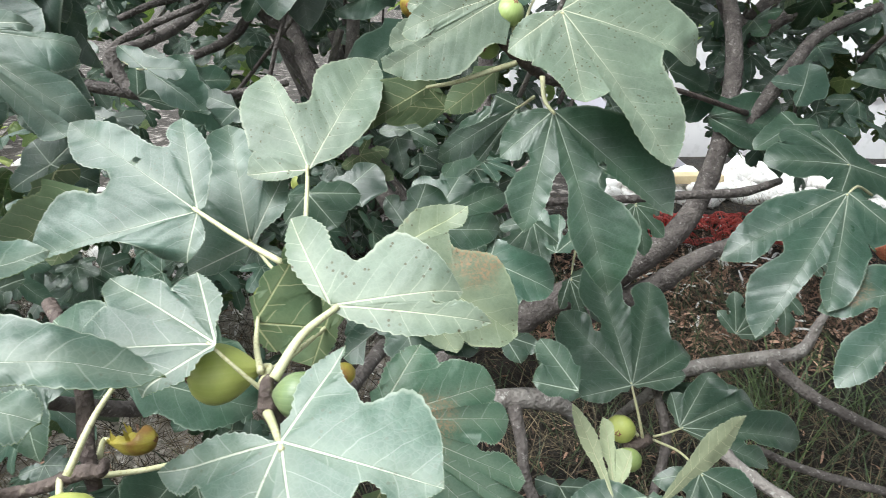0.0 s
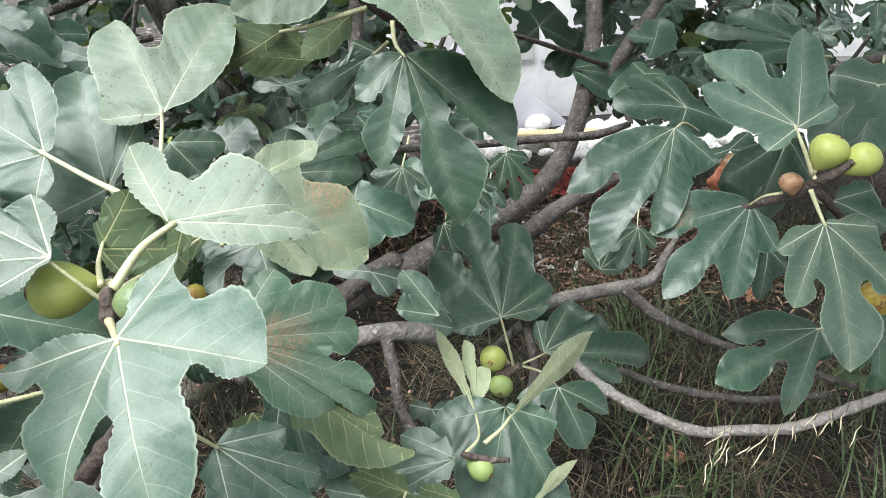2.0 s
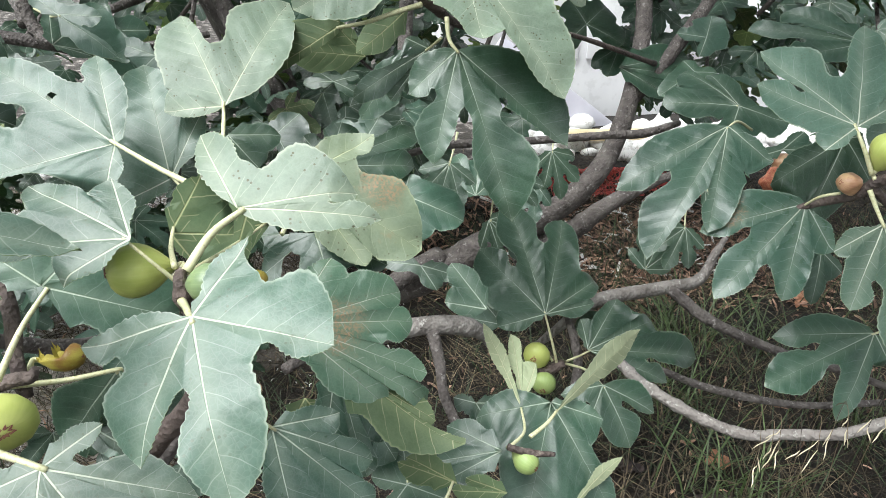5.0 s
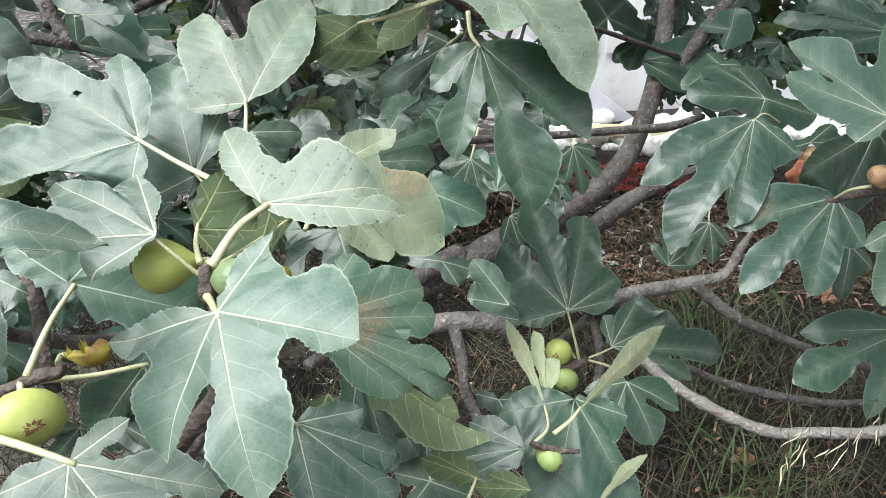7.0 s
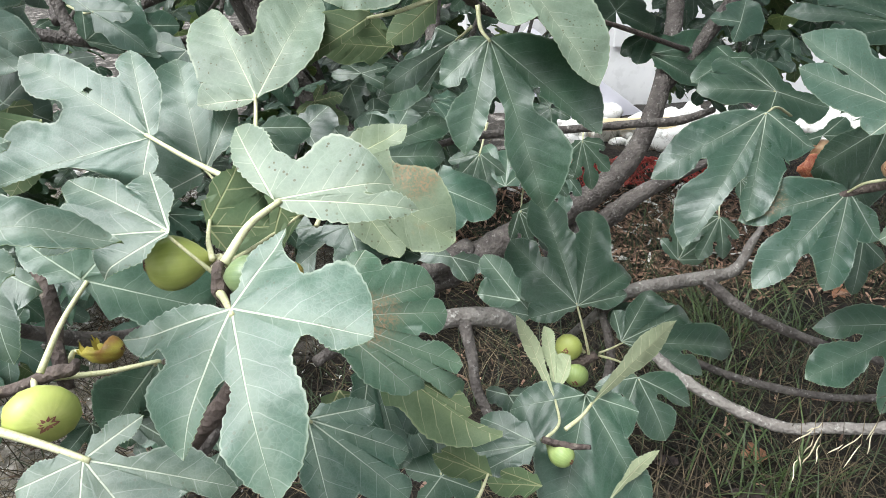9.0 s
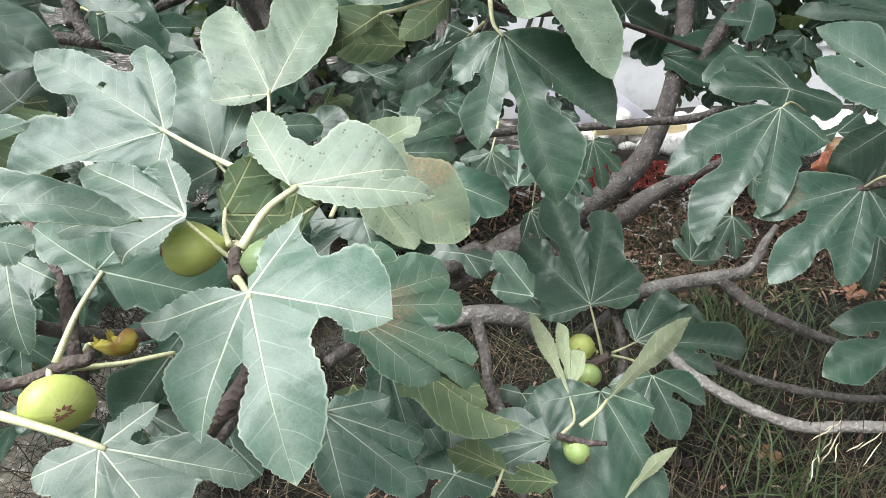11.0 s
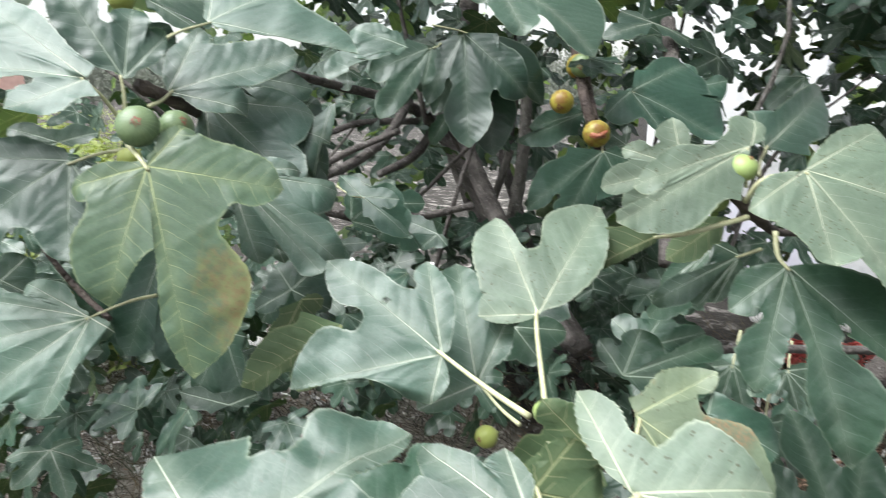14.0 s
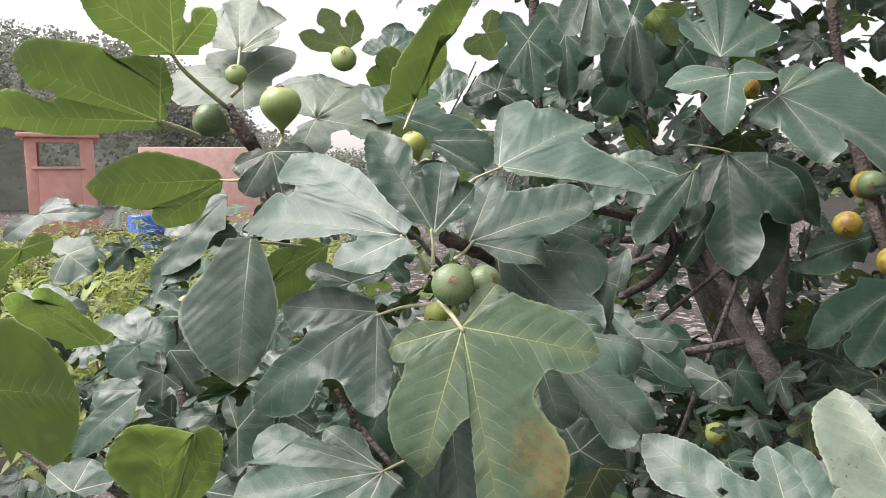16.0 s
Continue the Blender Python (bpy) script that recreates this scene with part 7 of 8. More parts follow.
fig_leaf((-1.167, 0.9, 0.898), (0.38, 0.6, 0.7), (0.4, -0.79, 0.47),
         [(-136.9, 6.8), (0, 7.5), (61.2, 6.6)],
         [(-53.4, 6.1), (43.1, 4), (-178.9, 2.6), (103.2, 2.5)], mats=(LEAF_DARK_SHADED, UNDER))
fig_leaf((-1.106, 0.758, 0.857), (0.92, 0.36, -0.14), (0.38, -0.75, 0.54),
         [(0, 5.5), (47.4, 4.1), (139.6, 3.4)],
         [(20, 4.3), (87.9, 2.5), (-42, 2.1), (181.6, 1.3)])
fig_leaf((-1.128, 0.978, 0.92), (-0.01, -0.43, -0.9), (0.41, -0.83, 0.38),
         [(0, 8.2), (68.7, 7.7), (146.9, 5.8), (255.4, 7.3)],
         [(33.1, 6.4), (101, 5.2), (210.4, 3.8), (-42, 3.1), (297.4, 2.8)], mats=(LEAF_DARK_SHADED, UNDER))
fig_leaf((-0.245, 0.528, 0.765), (-0.61, 0.04, -0.79), (0.26, -0.66, 0.7),
         [(-1.7, 14.1, 0.3, 0.3), (47.8, 6.2, 0.3, 0.3)],
         [(11.3, 8.1), (-37.3, 3.8), (107.1, 2.0)],
         stem=[(-0.245, 0.528, 0.765), (-0.29, 0.508, 0.768), (-0.346, 0.489, 0.776)], mats=(LEAF_DARK_SHADED, UNDER), label="dark leaf hanging below the yellowing fig", droop=0.08, stem_r=0.0026)

# ---------------------------------------------------------------- figs
fig_fruit((-0.16, 0.421, 0.932), (-0.94, -0.34, 0.08), 0.054, 0.045, FIG_RIPE, "ripe yellow-green fig", stalk=(-0.13, 0.408, 0.93), seed=1, neck=0.1)
fig_fruit((-0.103, 0.395, 0.93), (0.92, -0.35, 0.19), 0.040, 0.034, FIG_GREEN, "unripe green fig", stalk=(-0.122, 0.407, 0.929), seed=2, neck=0.1)
fig_fruit((-0.314, 0.43, 0.782), (0.58, -0.8, 0.15), 0.061, 0.064, FIG_RIPE, "ripe yellow-green fig with a split eye", stalk=(-0.348, 0.486, 0.78), seed=3, neck=0.05, flat=0.82)
fig_fruit((-0.324, 0.572, 0.754), (0.96, -0.2, 0.18), 0.060, 0.030, FIG_YELLOW, "half-eaten yellowing fig with torn skin", stalk=(-0.332, 0.525, 0.772), seed=4, dent=0.2, neck=0.0, bite=0.85)
fig_fruit((0.35, 1.084, 0.386), (-0.48, -0.87, 0.11), 0.059, 0.057, FIG_RIPE, "small fig turning yellow", stalk=(0.381, 1.075, 0.372), seed=5)
fig_fruit((0.362, 1.059, 0.335), (-0.3, -0.92, -0.24), 0.059, 0.052, FIG_LIGHT, "small light green fig", stalk=(0.381, 1.07, 0.361), seed=6)
fig_fruit((0.221, 0.631, 0.517), (0.61, -0.79, -0.08), 0.049, 0.035, FIG_LIGHT, "small light green fig", stalk=(0.202, 0.631, 0.538), seed=7)
fig_fruit((0.108, 0.747, 0.35), (0.23, -0.97, -0.02), 0.046, 0.043, FIG_LIGHT, seed=8)
fig_fruit((1.456, 2.613, 0.831), (0.07, -0.98, 0.19), 0.058, 0.049, FIG_GREEN, seed=9)
fig_fruit((0.893, 1.23, 0.752), (-0.06, -0.91, -0.42), 0.059, 0.047, FIG_BROWN, "rotting brown fig", seed=10, dent=0.3)
fig_fruit((0.856, 1.196, 0.724), (-0.06, -1, -0.08), 0.047, 0.054, FIG_FLESH, "burst fig showing red flesh", seed=11, dent=0.5, eye=False)
fig_fruit((0.754, 0.776, 0.907), (0.29, -0.15, 0.94), 0.058, 0.054, FIG_RIPE, "ripe yellow-green fig", stalk=(0.746, 0.776, 0.868), seed=12, neck=0.1)
fig_fruit((0.792, 0.756, 0.899), (0.72, -0.27, 0.64), 0.062, 0.049, FIG_RIPE, "ripe yellow-green fig", stalk=(0.758, 0.758, 0.88), seed=13, neck=0.4)
fig_fruit((0.733, 0.804, 0.852), (-0.96, -0.21, 0.2), 0.048, 0.033, FIG_BROWN, "withered brown fig", stalk=(0.75, 0.783, 0.859), seed=14, dent=0.25)
fig_fruit((0.945, 0.816, 0.636), (-0.15, -0.99, -0.03), 0.060, 0.068, FIG_YELLOW, "overripe yellow fig with a split", seed=15, burst=False, dent=0.15)
fig_fruit((1.252, 1.293, 0.928), (-0.11, -0.8, -0.58), 0.063, 0.046, FIG_YELLOW, seed=16)
fig_fruit((-0.423, 0.448, 0.788), (0.1, -0.76, 0.65), 0.060, 0.057, FIG_GREEN, "green fig with a white scar", stalk=(-0.412, 0.459, 0.76), seed=51, neck=0.1)
fig_fruit((0.088, 0.96, 1.153), (0.38, -0.34, 0.86), 0.047, 0.040, FIG_LIGHT, "light green fig", stalk=(0.086, 0.963, 1.127), seed=17)
fig_fruit((0.064, 0.968, 1.114), (-0.46, -0.88, -0.15), 0.043, 0.036, FIG_LIGHT, "light green fig", stalk=(0.082, 0.962, 1.127), seed=18)
fig_fruit((-0.075, 1.793, 1.142), (0.18, -0.98, -0.07), 0.083, 0.071, FIG_YELLOW, "fig split open showing red flesh", burst=True, seed=19)
fig_fruit((-0.163, 1.802, 1.225), (-0.19, -0.9, -0.38), 0.083, 0.062, FIG_YELLOW, "yellow-green fig", seed=20)
fig_fruit((-0.117, 1.831, 1.313), (-0.19, -0.98, -0.11), 0.068, 0.062, FIG_GREEN, seed=21)
fig_fruit((-0.228, 0.787, 0.817), (-0.58, -0.81, 0.1), 0.040, 0.030, FIG_RIPE, "yellow fig half hidden", seed=22)
fig_fruit((-0.155, 0.711, 0.899), (-0.17, -0.98, 0.04), 0.031, 0.028, FIG_LIGHT, seed=23)
fig_fruit((-0.09, 0.519, 0.87), (0.3, -0.94, 0.16), 0.024, 0.021, FIG_YELLOW, seed=24)
fig_fruit((-0.656, 0.733, 1.212), (0.44, -0.78, 0.43), 0.048, 0.051, FIG_GREEN, "deep green fig with a reddish eye", stalk=(-0.707, 0.781, 1.218), seed=25, neck=0.05)
fig_fruit((-0.638, 0.781, 1.208), (0.78, -0.42, 0.46), 0.053, 0.043, FIG_GREEN, "deep green fig with a reddish eye", stalk=(-0.692, 0.798, 1.22), seed=26, neck=0.1)
fig_fruit((-0.693, 0.767, 1.172), (-0.1, -0.88, -0.46), 0.038, 0.032, FIG_RIPE, seed=27)
fig_fruit((-1.036, 0.895, 1.453), (0.14, -0.19, 0.97), 0.077, 0.066, FIG_LIGHT, "light green pear-shaped fig standing upright", stalk=(-1.018, 0.863, 1.391), seed=28, neck=0.6)
fig_fruit((-1.074, 0.783, 1.428), (-0.54, -0.74, 0.41), 0.056, 0.051, FIG_GREEN, "grey-green fig", stalk=(-1.044, 0.797, 1.412), seed=29, neck=0.2)
fig_fruit((-0.865, 1.028, 1.392), (-0.06, -0.47, 0.88), 0.055, 0.043, FIG_RIPE, "yellow fig", seed=30)
fig_fruit((-0.369, 1.493, 1.506), (0.41, -0.89, -0.19), 0.042, 0.040, FIG_YELLOW, seed=31)
fig_fruit((-1.765, 1.239, 0.794), (-0.58, -0.81, 0), 0.066, 0.052, FIG_GREEN, seed=32)
fig_fruit((-1.098, 0.719, 0.83), (0.48, -0.63, 0.61), 0.052, 0.047, FIG_GREEN, "green fig", seed=33)
fig_fruit((-1.071, 0.724, 0.806), (0.86, -0.31, -0.41), 0.056, 0.037, FIG_LIGHT, seed=34)
fig_fruit((-0.552, 0.912, 0.89), (0.65, -0.75, -0.11), 0.042, 0.035, FIG_GREEN, seed=35)
fig_fruit((-0.942, 0.697, 1.473), (0.34, -0.67, 0.66), 0.030, 0.028, FIG_LIGHT, stalk=(-1.035, 0.785, 1.464), seed=36)
fig_fruit((-1.25, 1.392, 1.623), (0.5, -0.74, 0.44), 0.068, 0.062, FIG_LIGHT, "spotted light green fig", seed=37)
fig_fruit((-0.13, 1.853, 1.313), (0.32, -0.92, -0.25), 0.073, 0.065, FIG_YELLOW, seed=38)
fig_fruit((-1.68, 1.279, 1.029), (-0.39, -0.91, -0.17), 0.059, 0.041, FIG_BROWN, "withered brown fig", seed=39)
fig_fruit((-0.875, 0.827, 0.958), (0.61, -0.65, -0.45), 0.034, 0.029, FIG_YELLOW, seed=40)
fig_fruit((-0.446, 2.008, 0.613), (0.63, -0.76, -0.14), 0.077, 0.064, FIG_RIPE, seed=41)

# ---------------------------------------------------------------- the crown behind: many leaves of the same tree
def crown_shape(rng):
    """A random leaf outline: three to five lobes with notches between."""
    n = rng.choice((3, 3, 5, 5, 5))
    spread = 52 if n == 5 else 48
    half = n // 2
    lobes, gaps = [], []
    for i in range(n):
        k = i - half
        lobes.append((k * spread + rng.uniform(-6, 6), (13.0 - 2.6 * abs(k)) * rng.uniform(0.9, 1.1)))
    for a, b in zip(lobes, lobes[1:]):
        gaps.append((0.5 * (a[0] + b[0]), min(a[1], b[1]) * rng.uniform(0.48, 0.72)))
    return lobes, gaps + [(lobes[0][0] - 40, lobes[0][1] * 0.35), (lobes[-1][0] + 40, lobes[-1][1] * 0.35)]


rng = random.Random(11)
CROWN = []
for i in range(12):
    lobes, gaps = crown_shape(rng)
    # three in four take the darker green that holds the crown's shade
    mats = (LEAF_DARK_SHADED, UNDER) if i % 4 else (LEAF, UNDER)
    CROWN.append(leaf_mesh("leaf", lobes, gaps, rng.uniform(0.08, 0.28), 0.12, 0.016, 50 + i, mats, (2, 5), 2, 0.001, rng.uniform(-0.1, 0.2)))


def crown_pose(rng, lo, hi):
    at = Vector([rng.uniform(a, b) for a, b in zip(lo, hi)])
    up = Vector((rng.gauss(0, 0.45), rng.gauss(-0.45, 0.4), rng.uniform(0.25, 1.0)))
    a = rng.uniform(0, 2 * math.pi)
    ahead = Vector((math.cos(a), math.sin(a) - 0.5, -0.55 + rng.gauss(0, 0.3)))
    return basis(at, ahead, up) @ Matrix.Scale(rng.uniform(0.55, 1.05), 4)


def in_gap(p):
    """Open places in the crown, cut along the camera's sight lines so that wall, ground and sky show."""
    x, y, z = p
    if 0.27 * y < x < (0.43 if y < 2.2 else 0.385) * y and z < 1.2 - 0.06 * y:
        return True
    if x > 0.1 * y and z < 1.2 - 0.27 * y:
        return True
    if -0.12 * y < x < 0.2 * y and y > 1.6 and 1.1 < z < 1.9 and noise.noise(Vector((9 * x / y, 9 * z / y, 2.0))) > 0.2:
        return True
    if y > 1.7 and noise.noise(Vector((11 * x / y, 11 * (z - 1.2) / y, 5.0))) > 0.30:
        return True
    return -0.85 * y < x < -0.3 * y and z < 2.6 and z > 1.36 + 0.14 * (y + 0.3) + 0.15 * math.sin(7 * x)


CROWN_BOXES = (
    ((-0.9, 1.35, 0.75), (0.5, 2.0, 1.6), 70),
    ((-1.2, 2.0, 0.5), (0.9, 2.9, 1.75), 130),
    ((0.5, 1.6, 0.95), (2.3, 2.9, 2.0), 110),
    ((-2.2, 1.2, 0.35), (-0.7, 2.4, 1.35), 60),
    ((-0.6, 1.0, 0.35), (0.1, 1.7, 0.8), 26),
    ((-0.2, 1.6, 0.35), (0.5, 2.2, 1.0), 20),
)
CROWN_BOXES = (((-2.5, 1.0, 0.35), (-1.1, 1.9, 0.95), 34), ((0.85, 1.75, 0.6), (2.1, 2.6, 1.05), 90), *CROWN_BOXES)
for lo, hi, count in CROWN_BOXES:
    for _ in range(count):
        m = crown_pose(rng, lo, hi)
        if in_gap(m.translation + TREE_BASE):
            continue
        me = rng.choice(CROWN)
        if leaf_count < 300:
            leaf_count += 1
            part("leaf", me, None, fig_tree, "", m)


def joined_leaves(name, boxes, seed, shapes, parent, label, gaps=True):
    """Leaves too far off to be told apart, and the unseen shading ones, as one mesh."""
    rng = random.Random(seed)
    source = []
    for me in shapes:
        co = np.empty(len(me.vertices) * 3, np.float32)
        me.vertices.foreach_get("co", co)
        vi = np.empty(len(me.loops), np.int32)
        me.loops.foreach_get("vertex_index", vi)
        uvs = np.empty(len(me.loops) * 2, np.float32)
        me.uv_layers["vein"].data.foreach_get("uv", uvs)
        mi = np.empty(len(me.polygons), np.int32)
        me.polygons.foreach_get("material_index", mi)
        source.append((co.reshape(-1, 3), vi, uvs, mi))
    cos, loops, uvs, mats, base = [], [], [], [], 0
    for lo, hi, count in boxes:
        for _ in range(count):
            m = crown_pose(rng, lo, hi)
            co, vi, uv, mi = source[rng.randrange(len(source))]
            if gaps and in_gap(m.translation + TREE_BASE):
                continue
            a = np.array(m, np.float32)
            cos.append(co @ a[:3, :3].T + a[:3, 3])
            loops.append(vi + base)
            uvs.append(uv)
            mats.append(mi)
            base += len(co)
    co, vi, mi = np.concatenate(cos), np.concatenate(loops), np.concatenate(mats)
    me = bpy.data.meshes.new(name)
    me.from_pydata(co, [], vi.reshape(-1, 3))
    me.uv_layers.new(name="vein").data.foreach_set("uv", np.concatenate(uvs))
    me.polygons.foreach_set("material_index", mi)
    me.polygons.foreach_set("use_smooth", np.ones(len(mi), bool))
    for mat in shapes[0].materials:
        me.materials.append(mat)
    ob = part(name, me, None, parent, label)
    ob["kind"] = "stuff"
    return ob


rng_far = random.Random(12)
FAR_LEAVES = []
for i in range(8):
    lobes, gaps = crown_shape(rng_far)
    # gloom deep in the crown is put into these leaves' dark green
    FAR_LEAVES.append(leaf_mesh("leaf", lobes, gaps, rng_far.uniform(0.1, 0.3), 0.12, 0.016, 80 + i, (LEAF_DARK_SHADED, UNDER), (1, 4), 1, 0.001, rng_far.uniform(-0.1, 0.2)))
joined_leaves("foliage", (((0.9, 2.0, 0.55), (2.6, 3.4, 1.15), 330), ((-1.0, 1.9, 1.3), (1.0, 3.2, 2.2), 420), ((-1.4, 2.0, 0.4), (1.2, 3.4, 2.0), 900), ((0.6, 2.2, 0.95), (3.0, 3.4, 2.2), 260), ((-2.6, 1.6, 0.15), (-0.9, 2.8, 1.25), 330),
                          ((-1.5, 1.0, 0.1), (-0.35, 2.4, 0.75), 170), ((-2.9, 1.0, 0.15), (-1.2, 2.2, 1.0), 260), ((-0.4, 1.6, 0.3), (0.3, 2.4, 0.9), 90), ((-1.0, 2.5, 0.05), (0.35, 3.3, 0.85), 240)), 21, FAR_LEAVES, fig_tree, "dense foliage deep in the crown, its shade put into dark green")
# out-of-view leaves added overhead to keep sky and sun off what stands below
joined_leaves("canopy", (((0.28, 0.0, 1.45), (2.5, 1.5, 2.2), 520), ((0.1, -0.1, 1.8), (2.6, 3.0, 2.5), 400), ((-0.6, 1.7, 2.05), (0.6, 3.0, 2.7), 200), ((-1.9, 1.7, 2.15), (0.3, 3.2, 2.9), 420)), 22, FAR_LEAVES, fig_tree, "unseen leaves overhead, added to shade the crown and ground", False)

BACKLIT_LEAVES = []
for i in range(5):
    lobes, gaps = crown_shape(rng_far)
    BACKLIT_LEAVES.append(leaf_mesh("leaf", lobes, gaps, rng_far.uniform(0.1, 0.3), 0.12, 0.016, 95 + i, (LEAF_BACKLIT, UNDER_BACKLIT), (1, 5), 1, 0.001, rng_far.uniform(-0.1, 0.2)))
# sunlit look of these leaves comes from their lighter, more translucent material
joined_leaves("light_foliage", (((-2.3, 2.7, 0.5), (0.5, 3.9, 1.7), 260), ((0.6, 2.5, 0.9), (2.4, 3.4, 1.7), 60), ((-1.0, 1.6, 1.5), (0.8, 2.6, 1.95), 50)), 23, BACKLIT_LEAVES, fig_tree, "yellow-green leaves with a backlit glow in their colour")

# thin twigs inside the crown
rng = random.Random(31)
for _ in range(34):
    a = Vector((rng.uniform(-1.4, 1.9), rng.uniform(1.7, 2.7), rng.uniform(0.5, 1.3)))
    b = a + Vector((rng.gauss(0, 0.25), rng.gauss(0, 0.2), rng.uniform(0.25, 0.6)))
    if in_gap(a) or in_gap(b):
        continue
    c = b + Vector((rng.gauss(0, 0.2), rng.gauss(0, 0.2), rng.uniform(0.15, 0.45)))
    limb("twig", [a, b, c], (0.008, 0.006, 0.003), BARK if rng.random() < 0.7 else BARK_PALE, 6, 0.1, rng.randrange(99), steps=4)


# ---------------------------------------------------------------- what lies behind the tree
def stone_mesh(rng, r):
    bm = bmesh.new()
    bmesh.ops.create_icosphere(bm, subdivisions=2, radius=r)
    o = Vector((rng.random() * 50, 0, 0))
    sc = Vector((rng.uniform(0.8, 1.5), rng.uniform(0.7, 1.1), rng.uniform(0.45, 0.8)))
    for v in bm.verts:
        v.co *= 1 + 0.35 * noise.noise(v.co / r * 1.1 + o)
        v.co = Vector((v.co.x * sc.x, v.co.y * sc.y, v.co.z * sc.z))
    return mesh_of("stone", bm, RUBBLE)


rng = random.Random(41)
STONES = [stone_mesh(rng, 0.06) for _ in range(8)]
for i in range(170):
    x, y = rng.uniform(0.95, 3.4), rng.gauss(3.85, 0.2)
    ob = new("stone", rng.choice(STONES))
    ob.matrix_basis = Matrix.LocRotScale((x, y, ground_height(x, y) + rng.uniform(0.0, 0.05)), Euler((rng.uniform(-0.4, 0.4), rng.uniform(-0.4, 0.4), rng.uniform(0, 6.3))), [rng.uniform(0.7, 1.8)] * 3)
    tagged(ob, "pale broken stone in a heap by the wall", "stone", group="rubble heap")
for i in range(60):
    x, y = rng.uniform(-3.6, -0.7), rng.uniform(2.6, 4.6)
    ob = new("stone", rng.choice(STONES))
    ob.matrix_basis = Matrix.LocRotScale((x, y, ground_height(x, y)), Euler((rng.uniform(-0.4, 0.4), 0, rng.uniform(0, 6.3))), [rng.uniform(0.5, 1.3)] * 3)
    tagged(ob, "pale stone lying on dry earth", "stone", group="scattered stones")

# white wall with a grey sheet at its foot
bm = bmesh.new()
box(bm, (0.4, 4.75, -0.2), (9.0, 4.95, 1.55), 0.01)
wall = tagged(part("wall_north", bm, WHITEWALL), "white painted outbuilding wall", "wall", kind="structure")
for i in range(8):
    bm = bmesh.new()
    box(bm, (0.45 + i * 1.05, 4.72, 0.42), (1.44 + i * 1.05, 4.745, 1.5), 0.006)
    part("panel", bm, WHITEWALL, wall)
bm = bmesh.new()
box(bm, (-0.75, 0.0, -0.42), (0.40, 0.03, 0.0), 0.006)
sheet = tagged(part("metal_sheet", bm, GREYPANEL), "grey-lilac metal sheet leaning aslant in the rubble", "sheet")
sheet.matrix_basis = Matrix.Translation((1.45, 4.45, 0.175)) @ Matrix.Rotation(radians(36), 4, "Y") @ Matrix.Rotation(radians(-6), 4, "X")
bm = bmesh.new()
box(bm, (1.08, 3.72, 0.10), (1.62, 3.82, 0.15), 0.006)
tagged(part("plank", bm, YELLOWWOOD), "yellow wooden plank on the stones", "plank")

# crumpled red mesh on the ground
bm = bmesh.new()
nx, ny = 64, 26
grid = [[bm.verts.new((0.86 + 0.9 * i / nx, 2.92 + 0.42 * j / ny + 0.06 * noise.noise(Vector((i * 0.2, j * 0.3, 0))),
                       0.05 + 0.10 * abs(noise.noise(Vector((i * 0.16, j * 0.35, 7)))) * math.sin(math.pi * (j + 0.5) / (ny + 1)))) for j in range(ny + 1)] for i in range(nx + 1)]
for i in range(nx):
    for j in range(ny):
        if noise.noise(Vector((i * 0.13, j * 0.2, 3))) > -0.12:
            bm.faces.new((grid[i][j], grid[i + 1][j], grid[i + 1][j + 1], grid[i][j + 1]))
bmesh.ops.delete(bm, geom=[v for v in bm.verts if not v.link_faces], context="VERTS")
bmesh.ops.wireframe(bm, faces=bm.faces, thickness=0.009, use_replace=True, use_even_offset=False)
tagged(part("safety_netting", bm, REDMESH), "crumpled red plastic safety netting on the ground", "netting")


def litter(name, count, area, size, material, label, seed):
    """Flat slivers strewn on the ground, as one mesh."""
    rng = random.Random(seed)
    verts, faces = [], []
    x0, x1, y0, y1 = area
    for _ in range(count):
        x, y = rng.uniform(x0, x1), rng.uniform(y0, y1)
        z = ground_height(x, y) + rng.uniform(0.004, 0.035)
        m = Matrix.LocRotScale((x, y, z), Euler((rng.gauss(0, 0.4), rng.gauss(0, 0.4), rng.uniform(0, 6.3))), None)
        L, w = size * rng.uniform(0.5, 1.6), size * rng.uniform(0.12, 0.3)
        base = len(verts)
        for p in ((-L, -w, 0), (0, -w * 1.2, 0.004), (L, -w * 0.6, 0), (L, w * 0.6, 0.001), (0, w, 0.005), (-L, w, 0)):
            verts.append(tuple(m @ Vector(p)))
        faces += [(base, base + 1, base + 4, base + 5), (base + 1, base + 2, base + 3, base + 4)]
    me = bpy.data.meshes.new(name)
    me.from_pydata(verts, [], faces)
    me.materials.append(material)
    return tagged(new(name, me), label, "litter", kind="stuff")


litter("wood_chips", 2600, (0.0, 2.0, 2.0, 3.1), 0.022, CHIPS, "reddish brown wood chips and leaf litter", 51)
litter("bark_bits", 1800, (0.5, 1.8, 1.85, 2.8), 0.018, CHIPS, "reddish bark bits below the main stem", 54)
litter("pale_gravel", 2600, (-2.8, 0.1, 1.1, 3.6), 0.007, RUBBLE, "pale gravel and chaff on bare ground", 53)
litter("white_grit", 2600, (-2.6, -0.75, 1.75, 3.2), 0.016, RUBBLE, "bright chalky grit on bare dry ground", 57)
litter("pale_rubble", 260, (0.5, 1.7, 2.1, 3.3), 0.03, RUBBLE, "small pinkish white rubble strewn round the main stem", 55)
litter("leaf_litter", 2200, (-2.5, 3.0, 0.4, 2.8), 0.014, CHIPS, "small brown bits of dead leaf in the grass", 52)


